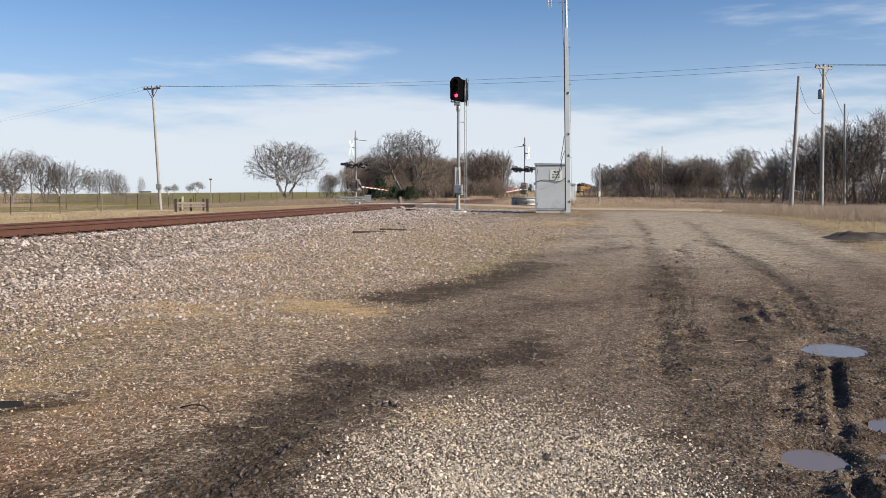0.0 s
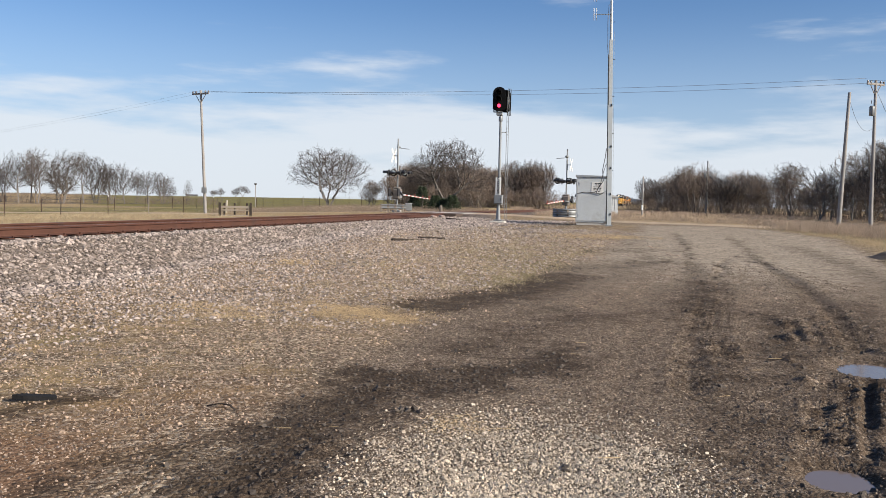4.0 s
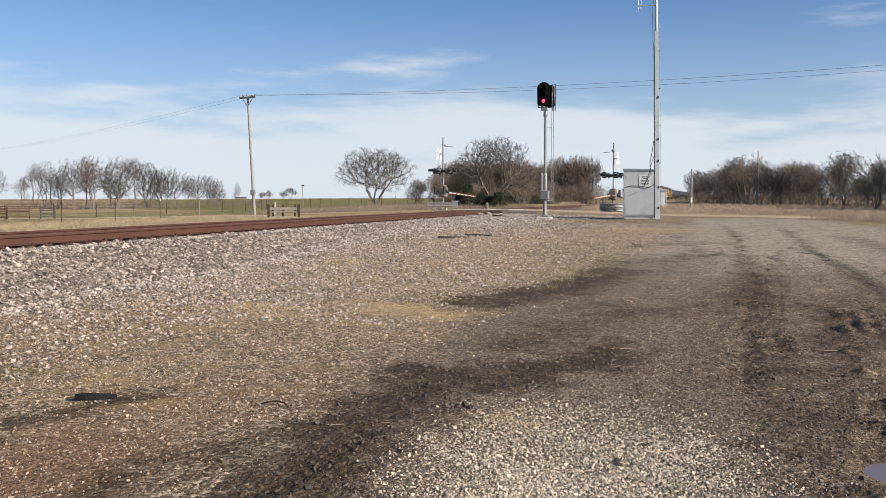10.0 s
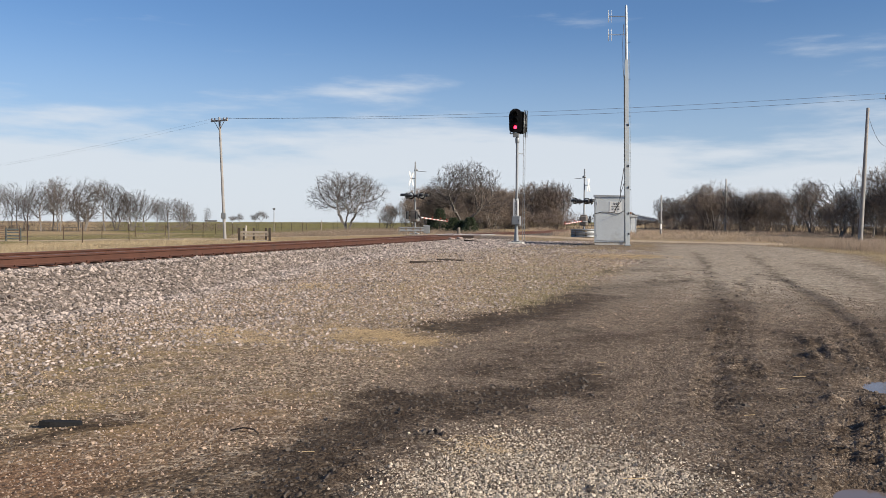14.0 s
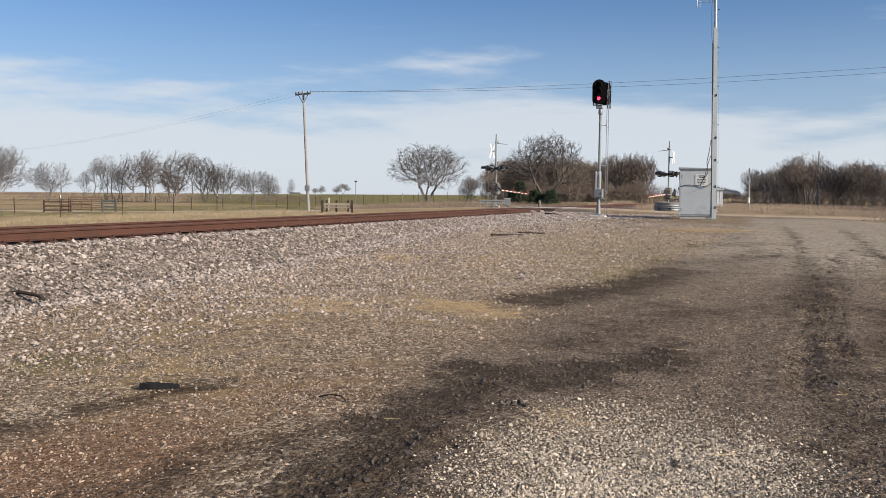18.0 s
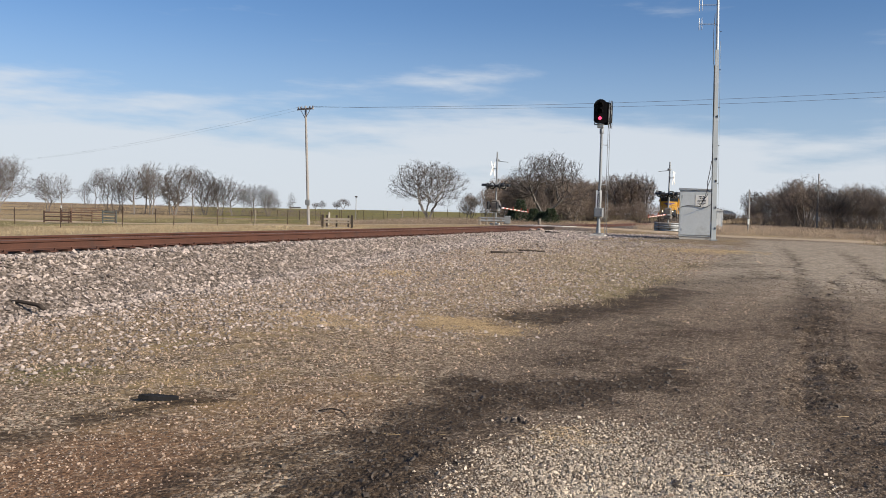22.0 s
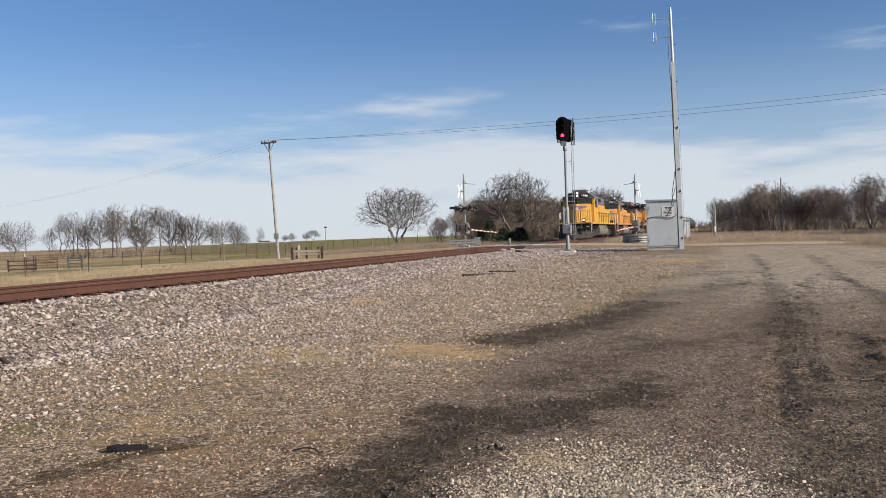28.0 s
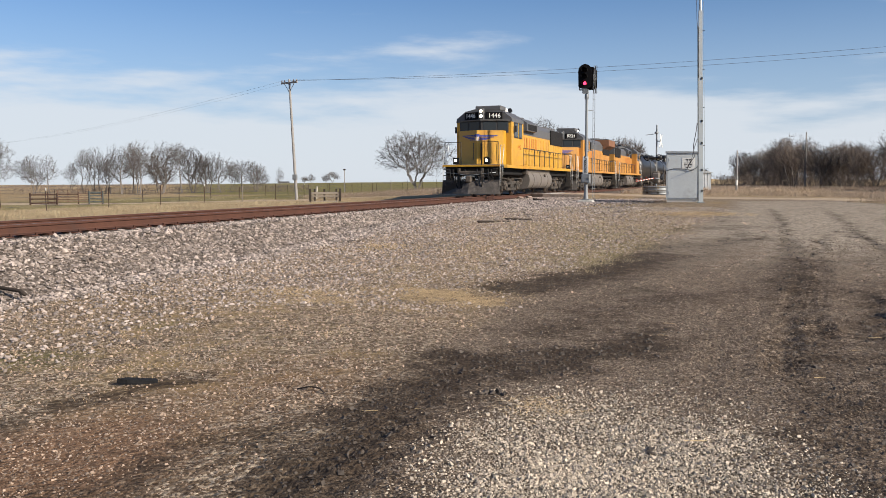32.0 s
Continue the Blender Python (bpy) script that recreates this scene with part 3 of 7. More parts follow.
# tyre prints: line, half width, pitch of the lugs, depth
TREADS = [([(1.95, 7.8), (2.4, 9.78), (3.38, 12.98), (4.1, 15.24), (4.98, 19.25), (5.49, 22.86)], 0.17, 0.17, 0.022),
          ([(2.75, 9.6), (3.16, 11.48), (3.56, 12.88), (4.36, 15.34), (4.92, 18.05), (6.58, 23.26)], 0.15, 0.17, 0.028),
          ([(1.1, 6.9), (1.34, 7.98), (1.86, 10.13), (2.7, 13.79), (3.53, 17.1)], 0.14, 0.15, 0.010),
          ([(2.1, 5.1), (2.57, 6.37), (3.04, 7.47), (3.66, 9.07)], 0.15, 0.16, 0.020),
          ([(2.45, 5.2), (2.8, 6.2), (3.3, 7.4), (3.9, 8.7)], 0.16, 0.15, 0.022),
          ([(4.36, 10.12), (5.21, 12.72), (5.97, 15.13), (6.45, 17.34), (6.98, 21.05), (7.24, 24.31)], 0.17, 0.18, 0.026),
          ([(4.05, 10.0), (4.85, 12.6), (5.6, 15.2)], 0.13, 0.17, 0.022),
          ([(-1.55, 4.3), (-1.25, 5.4), (-0.95, 6.4)], 0.14, 0.15, 0.012),
          ([(-1.2, 4.3), (-0.92, 5.4), (-0.7, 6.3)], 0.12, 0.15, 0.010)]


PUDDLES = [(4.22, 9.35, 0.45, 0.62, -0.43), (2.34, 5.5, 0.30, 0.36, -0.4), (3.27, 6.3, 0.27, 0.40, -0.45), (2.92, 5.52, 0.22, 0.24, -0.3)]
WATER_Z = -0.055
# churned strips: line, width, height of the lumps
CHURN = [([(2.3, 5.0), (2.9, 6.6), (3.6, 8.2), (4.4, 9.9), (5.2, 12.6)], 0.55, 0.020), ([(2.2, 8.6), (3.0, 11.4), (3.8, 13.6)], 0.55, 0.014), ([(3.4, 9.5), (4.3, 12.2)], 0.5, 0.014)]
# lumps of pushed-up mud: place, size, height
HUMPS = [(4.78, 10.0, 0.10, 0.42, 0.10), (3.43, 9.5, 0.06, 0.07, 0.10), (3.95, 11.05, 0.08, 0.22, 0.07), (3.5, 9.2, 0.12, 0.12, 0.05), (3.1, 7.3, 0.1, 0.1, 0.04), (4.35, 12.3, 0.07, 0.5, 0.05), (5.0, 9.6, 0.12, 0.3, 0.05), (3.2, 8.4, 0.08, 0.1, 0.05)]


def lot_relief(x, y, z):
    """Ruts, tyre prints, lumps and puddle hollows pressed into the lot."""
    for pts, w, d in RUTS:
        q = seg_dist(x, y, pts)
        d = d * (0.75 + 0.4 * bumps(x, y, 0.35, 0.3))
        z = z - d * np.exp(-(q / w) ** 2) + 0.3 * d * np.exp(-((q - 2.1 * w) / (0.8 * w)) ** 2)
        z = z + d * 0.35 * np.exp(-(q / (2.4 * w)) ** 2) * bumps(x, y, 0.11, 0.7)
    for pts, w, pitch, d in TREADS:
        q, side, run = seg_along(x, y, pts)
        d = d * (0.45 + 0.75 * np.clip(0.5 + bumps(x, y, 0.9, 0.9), 0, 1))
        flank = np.exp(-((q - 1.35 * w) / (0.35 * w)) ** 2) * (0.6 + 0.5 * bumps(x, y, 0.16, 2.2))
        lug = smooth(-0.25, 0.25, np.sin((run + side * pitch * 0.25 + 0.55 * q) * 2 * math.pi / pitch) + 0.3 * bumps(x, y, 0.2, 3.1)) * smooth(0.1 * w, 0.3 * w, q)
        z = z + d * ((lug - 0.75) * smooth(1.1 * w, 0.85 * w, q) + 0.8 * flank)
    churn = np.zeros_like(x)
    for pts, w, d in CHURN:
        churn = np.maximum(churn, d * np.exp(-(seg_dist(x, y, pts) / w) ** 2))
    z = z + churn * (bumps(x, y, 0.13, 5.0) + 0.7 * bumps(x, y, 0.06, 1.1))
    z = z + 0.006 * bumps(x, y, 0.16, 2.7) * smooth(26, 12, np.hypot(x, y)) * smooth(-3.5, 0.5, x)
    for px, py, rx, ry, h in HUMPS:
        z = z + h * np.exp(-(((x - px) / rx) ** 2 + ((y - py) / ry) ** 2)) * (1 + 0.5 * bumps(x, y, 0.12, 4.0))
    z = np.maximum(z, -0.048)
    for px, py, rx, ry, a in PUDDLES:
        c, n = math.cos(a), math.sin(a)
        u, v = (x - px) * c + (y - py) * n, -(x - px) * n + (y - py) * c
        q = np.hypot(u / rx, v / ry)
        z = z * smooth(0.95, 2.0, q) - 0.09 * (1 - smooth(0.3, 1.3, q))
    return z


def ground_z(x, y):
    x, y = np.asarray(x, float), np.asarray(y, float)
    s = (x - np_track_x(y)) * 0.983
    lot = 0.68 * smooth(8, 42, y) + 0.2 * smooth(55, 110, y) - 0.25 * smooth(14, 26, x) * smooth(20, 40, y) * (1 - smooth(60, 90, y))
    field = 0.42 - 0.45 * smooth(-14, -45, x) + 0.4 * smooth(70, 110, y) * smooth(-50, -10, x)
    hill = 2.0 * smooth(110, 420, y) * smooth(-420, -110, x) * (1 - smooth(40, 260, x)) - 2.0 * smooth(150, 700, np.hypot(x, y)) * smooth(-60, -250, x)
    k = smooth(2.0, -4.0, s)
    z = lot * (1 - k) + field * k + hill
    z = z + 0.03 * bumps(x, y, 3.0) * smooth(3, 9, np.hypot(x, y)) + 0.012 * bumps(x, y, 0.7, 1.3)
    bank = RAIL_Z - 0.24 - np.maximum(0, np.abs(s) - 1.9) * 0.5
    z = np.maximum(z, bank)
    z = np.where(np.abs(s) < 3.6, np.minimum(z, RAIL_Z - 0.2), z)
    r = seg_dist(x, y, ROAD)
    z = np.maximum(z, np.where(np.abs(s) < 16, (RAIL_Z - 0.03 - np.maximum(0, np.abs(s) - 3) * 0.03) * (1 - smooth(3.4, 6.0, r)), -9))
    lot_part = (x > -4) & (x < 10) & (y > 2.5) & (y < 29)
    if np.ndim(z) == 0:
        return lot_relief(x, y, z) if lot_part else z
    if lot_part.any():
        z[lot_part] = lot_relief(x[lot_part], y[lot_part], z[lot_part])
    return z


def gz(x, y):
    return float(ground_z(x, y))


def zones(x, y):
    s = (x - np_track_x(y)) * 0.983
    near = np.abs(x) + np.abs(y)
    left = np.interp(y, [0, 4.8, 7.3, 13.1, 15.2, 21.9, 27.7, 36, 44], [-1.6, -1.5, -1.4, -0.6, 0.4, 2.4, 4.3, 6.6, 8])
    right = np.interp(y, [0, 10, 18, 23.5, 28.9, 33, 40], [16, 11.5, 9.6, 10.6, 12.0, 13, 13])
    lot = smooth(-0.8, 0.8, x - left) * smooth(1.2, -0.6, x - right) * (1 - smooth(41, 50, y))
    mud = np.zeros_like(x)
    xw = x + 0.16 * bumps(x, y, 0.55, 0.4) + 0.06 * bumps(x, y, 0.17, 1.9)
    yw = y + 0.45 * bumps(x, y, 0.8, 2.4) + 0.14 * bumps(x, y, 0.24, 0.2)
    # wheel-track mud, plus the two streaks of painted shade
    for pts, w, k in STREAKS:
        mud = np.maximum(mud, k * np.exp(-(seg_dist(xw, yw, pts) / w) ** 2))
    for pts, w, pitch, d in TREADS:
        mud = np.maximum(mud, min(0.55, 12 * d + 0.14) * (0.8 + 0.5 * bumps(x, y, 0.45, 3.3)) * np.exp(-(seg_dist(xw, yw, pts) / (1.2 * w)) ** 4))
    gravel = np.exp(-(np.abs((x - 0.42) / 1.15) ** 2.6 + np.abs((y - 3.2) / 3.25) ** 3.0)) * (0.85 + 0.3 * bumps(x, y, 0.5, 4.0))
    gravel = np.maximum(gravel, 0.8 * np.exp(-(((x - 1.0) / 0.65) ** 2 + ((y - 13.3) / 0.8) ** 2)) * (0.7 + 0.6 * bumps(x, y, 0.4, 1.0)))
    straw = 1.5 * np.exp(-(((x + 1.75 + (y - 12.4) * 0.6) / 1.0) ** 2 + ((y - 12.4) / 0.95) ** 2)) * (0.8 + 0.6 * bumps(x, y, 0.5, 6.0))
    straw = np.maximum(straw, 0.7 * np.exp(-(((x + 4.3) / 0.9) ** 2 + ((y - 19.6) / 1.2) ** 2)))
    straw = np.maximum(straw, 0.75 * np.exp(-(((x + 0.12) / 0.28) ** 2 + ((y - 6.25) / 0.35) ** 2)))
    straw = np.maximum(straw, 0.7 * np.exp(-(((x + 4.1) / 1.1) ** 2 + ((y - 12.4) / 0.6) ** 2)))
    straw = np.maximum(straw, 0.9 * np.exp(-(((x - 4.4) / 2.2) ** 2 + ((y - 31.3) / 1.6) ** 2)))
    straw = np.maximum(straw, 0.55 * np.exp(-(((x + 3.5) / 1.0) ** 2 + ((y - 11.6) / 0.7) ** 2)))
    straw = np.maximum(straw, 0.62 * smooth(0.0, 2.0, x - right) * smooth(16, 22, y) * (1 - smooth(40, 50, y)) * (s > 6))
    green = 0.75 * np.exp(-(((x - 1.4) / 2.6) ** 2 + ((y - 24) / 6.5) ** 2)) + 0.5 * np.exp(-(((x - 1.0) / 1.2) ** 2 + ((y - 17) / 2.5) ** 2)) + 0.75 * np.exp(-(((x + 5.0) / 0.6) ** 2 + ((y - 7.5) / 0.6) ** 2)) + 0.5 * np.exp(-(((x + 4.6) / 0.5) ** 2 + ((y - 9.6) / 0.5) ** 2))
    red = np.exp(-(((x + 3.0) / 0.9) ** 2 + ((y - 4.6) / 1.3) ** 2)) + 0.45 * np.exp(-(((x + 2.2) / 1.6) ** 2 + ((y - 7.0) / 1.4) ** 2))
    ballast = smooth(4.4, 3.0, np.abs(s)) * smooth(400, 300, y)
    ballast = np.maximum(ballast, 0.75 * smooth(7.5, 4.5, np.abs(s)) * smooth(28, 40, y) * smooth(60, 45, y) * (s > 0))
    road = smooth(3.6, 2.4, seg_dist(x, y, ROAD))
    pale = 0.85 * smooth(10, 25, y) * lot + 0.55 * np.exp(-(((x - 6.2) / 2.0) ** 2 + ((y - 27) / 6) ** 2))
    far = smooth(-0.4, 2.4, x - right + 0.5 * bumps(x, y, 1.1, 2.0)) * smooth(14, 20, y) * (s > 6)
    field = np.where(s < -3.4, 1.0, np.maximum(far, smooth(48, 58, y)) * (s > 4))
    field = np.where(y < -5, 0.7, field)
    crop = smooth(-8, -14, s) * smooth(100, 120, y + 0.25 * x) * smooth(-0.52, -0.42, x / np.maximum(y, 1.0)) + 0.8 * smooth(-7, -13, s) * smooth(-0.40, -0.32, x / np.maximum(y, 1.0)) * smooth(60, 75, y) * (1 - smooth(100, 120, y)) + 0.7 * smooth(-26, -30, s) * smooth(-70, -40, x) * (1 - smooth(100, 120, y))
    return dict(pale=pale, lot=lot, mud=mud, gravel=gravel, straw=straw, green=green, red=red, ballast=ballast, road=road, field=field * (1 - road), crop=crop * (1 - road))


def build_ground():
    radii = [0.25]
    while radii[-1] < 4600:
        r_ = radii[-1]
        radii.append(r_ * (1.03 if r_ < 3 else 1.0075 if r_ < 27 else 1.02 if r_ < 90 else 1.06))
    ang = list(np.arange(-46, 46.01, 0.22)) + list(np.arange(50, 312, 4))
    a = np.radians(np.array(ang))
    r = np.array(radii)
    X = np.outer(r, np.sin(a))
    Y = np.outer(r, np.cos(a))
    nr, na = X.shape
    x, y = X.ravel(), Y.ravel()
    z = ground_z(x, y)
    verts = np.vstack([np.column_stack([x, y, z]), [[0, 0, float(ground_z(0, 0))]]])
    i, j = np.meshgrid(np.arange(nr - 1), np.arange(na), indexing="ij")
    j2 = (j + 1) % na
    p, q, u, w = (i * na + j).ravel(), (i * na + j2).ravel(), ((i + 1) * na + j2).ravel(), ((i + 1) * na + j).ravel()
    k = np.arange(na)
    hub = np.column_stack([np.full(na, nr * na), (k + 1) % na, k])
    me = array_mesh("ground", verts, np.vstack([np.column_stack([w, u, q]), np.column_stack([w, q, p]), hub]), M_GROUND)
    me.polygons.foreach_set("use_smooth", np.ones(len(me.polygons), bool))
    for name, w in zones(x, y).items():
        at = me.attributes.new(name, "FLOAT", "POINT")
        at.data.foreach_set("value", np.append(np.clip(w, 0, 1), 0.0).astype(np.float32))
    return tagged(new("ground", me), "uneven lot of gravel, mud and dry grass running out to fields", "ground", kind="structure")


build_ground()


def outline_blob(px, py, rx, ry, a, z, n=40, seed=1):
    rnd = random.Random(seed)
    ph = [rnd.uniform(0, 6.28) for _ in range(4)]
    pts = []
    for i in range(n):
        t = 2 * math.pi * i / n
        k = 1.12 + 0.15 * math.sin(2 * t + ph[0]) + 0.18 * math.sin(3 * t + ph[1]) + 0.12 * math.sin(5 * t + ph[3]) + 0.08 * math.sin(7 * t + ph[2]) + 0.05 * math.sin(13 * t + ph[3])
        u, v = rx * k * math.cos(t) * 1.25, ry * k * math.sin(t) * 1.25
        pts.append((px + u * math.cos(a) - v * math.sin(a), py + u * math.sin(a) + v * math.cos(a), z))
    return pts


for n_, p_ in enumerate(PUDDLES):
    ring = outline_blob(*p_, WATER_Z - 0.004 * n_, seed=n_)
    low = [(x, y, z - 0.1) for x, y, z in ring]
    k_ = len(ring)
    me_ = quick_mesh("puddle", ring + low, [tuple(range(k_)), tuple(range(k_, 2 * k_))[::-1]] + [(i, k_ + i, k_ + (i + 1) % k_, (i + 1) % k_) for i in range(k_)], M_WATER)
    tagged(new("puddle", me_), "shallow puddle of muddy water reflecting the sky", "puddle", kind="structure")

# ---- track ----
RAIL_PROFILE = [(-0.076, -0.186), (0.076, -0.186), (0.076, -0.174), (0.018, -0.158), (0.010, -0.142), (0.010, -0.052), (0.036, -0.040), (0.037, -0.012), (0.028, -0.001), (-0.028, -0.001), (-0.037, -0.012), (-0.036, -0.040), (-0.010, -0.052), (-0.010, -0.142), (-0.018, -0.158), (-0.076, -0.174)]


def sweep_rail(side, profile):
    ys = list(np.arange(-60, 120, 2.0)) + list(np.arange(120, 700, 8.0))
    vs, fs, n = [], [], len(profile)
    for y in ys:
        k = math.atan(track_slope(y))
        o = on_track(y, side)
        vs += [(o[0] + u * math.cos(k), o[1] - u * math.sin(k), o[2] + w) for u, w in profile]
    for r in range(len(ys) - 1):
        fs += [(r * n + i, r * n + (i + 1) % n, (r + 1) * n + (i + 1) % n, (r + 1) * n + i) for i in range(n)]
    fs += [tuple(range(n)), tuple(range((len(ys) - 1) * n, len(ys) * n))[::-1]]
    return vs, fs


track = thing("track", pose(0, 0, 0), "single railway track of rusty rails on ties and ballast", "railway track", kind="structure")
for side_ in (GAUGE / 2, -GAUGE / 2):
    v_, f_ = sweep_rail(side_, RAIL_PROFILE)
    rail_ = part("rail", MB().add(v_, f_), M_RAIL, track, "rust-brown steel rail")
    v_, f_ = sweep_rail(side_, [(-0.024, -0.004), (0.024, -0.004), (0.022, 0.003), (-0.022, 0.003)])
    part("running_surface", MB().add(v_, f_), M_RAILTOP, rail_, "worn brighter top of the rail")

# ---- small builders ----


def wire(name, a, b, sag, r, label, category="wire", group="", parent=None, n=24):
    pts = [Vector(a).lerp(Vector(b), i / n) - Vector((0, 0, 4 * sag * (i / n) * (1 - i / n))) for i in range(n + 1)]
    mb = MB().path(pts, r, 4)
    if parent:
        return part(name, mb, M_WIRE, parent)
    return tagged(new(name, mb.mesh(name, M_WIRE)), label, category, group)


def stones(name, pts, sizes, material, label, seed=3, sink=0.3, flat=0.75):
    """Many angular stones in one mesh."""
    rs = np.random.RandomState(seed)
    n = len(pts)
    small = np.median(sizes) < 0.04
    if small:
        base = np.array([(1, 0, -0.6), (0, 1, -0.6), (-1, 0, -0.6), (0, -1, -0.6), (0.5, 0.3, 0.75), (-0.45, -0.35, 0.7)], float)
        tri = np.array([(0, 1, 4), (1, 2, 5), (1, 5, 4), (2, 3, 5), (3, 0, 4), (3, 4, 5)])
    else:
        base = np.array([(1, 0, 0), (-1, 0, 0), (0, 1, 0), (0, -1, 0), (0, 0, 1), (0, 0, -1), (0.7, 0.7, 0.5), (-0.6, -0.75, 0.45)], float)
        tri = np.array([(4, 0, 6), (4, 6, 2), (0, 2, 6), (4, 2, 1), (4, 1, 7), (4, 7, 3), (1, 3, 7), (4, 3, 0), (5, 2, 0), (5, 1, 2), (5, 3, 1), (5, 0, 3)])
    nv = len(base)
    v = np.repeat(base[None], n, 0) * (1 + rs.uniform(-0.4, 0.4, (n, nv, 3)))
    v *= rs.uniform(0.6, 1.25, (n, 1, 3)) * np.array([1, 1, flat])
    a = rs.uniform(0, 2 * np.pi, n)
    tilt = rs.uniform(-0.7, 0.7, n) * (0.5 if small else 1.0)
    c, s, ct, st = np.cos(a)[:, None], np.sin(a)[:, None], np.cos(tilt)[:, None], np.sin(tilt)[:, None]
    y2, z2 = v[:, :, 1] * ct - v[:, :, 2] * st, v[:, :, 1] * st + v[:, :, 2] * ct
    x3, y3 = v[:, :, 0] * c - y2 * s, v[:, :, 0] * s + y2 * c
    v = np.stack([x3, y3, z2], 2) * (np.asarray(sizes)[:, None, None] / 2)
    pts = np.array(pts, float)
    pts[:, 2] += np.asarray(sizes) * (0.5 - sink) * flat
    v += pts[:, None, :]
    f = (tri[None] + (np.arange(n) * nv)[:, None, None]).reshape(-1, 3)
    me = array_mesh(name, v.reshape(-1, 3), f, material)
    return tagged(new(name, me), label, name.replace("_", " "), kind="stuff")


def blades(name, pts, h, w, material, label, seed=5, lean=0.5, lying=False):
    """Grass blades, each a bent three-sided sliver."""
    rs = np.random.RandomState(seed)
    n = len(pts)
    p = np.array(pts, float)
    hh = h * rs.uniform(0.5, 1.25, n)
    a = rs.uniform(0, 2 * np.pi, n)
    l = rs.uniform(0.1, 1.0, n) * lean
    if lying:
        l = rs.uniform(1.2, 1.5, n)
    d = np.stack([np.cos(a) * np.sin(l), np.sin(a) * np.sin(l), np.cos(l)], 1)
    b = rs.uniform(0, 2 * np.pi, n)
    t = np.stack([np.cos(b), np.sin(b), 0 * b], 1) * w / 2
    u = np.stack([-np.sin(b), np.cos(b), 0 * b], 1) * w / 2
    tip = p + d * hh[:, None] + np.stack([np.cos(a), np.sin(a), -0.3 + 0 * a], 1) * (hh * lean * 0.25)[:, None]
    if lying:
        p[:, 2] += 0.01
    v = np.stack([p - t, p + t, p + u, tip], 1).reshape(-1, 3)
    o = np.arange(n) * 4
    f = np.concatenate([np.stack([o, o + 1, o + 3], 1), np.stack([o + 1, o + 2, o + 3], 1), np.stack([o + 2, o, o + 3], 1)])
    return tagged(new(name, array_mesh(name, v, f, material)), label, name.replace("_", " "), kind="stuff")


# ---- signal ----


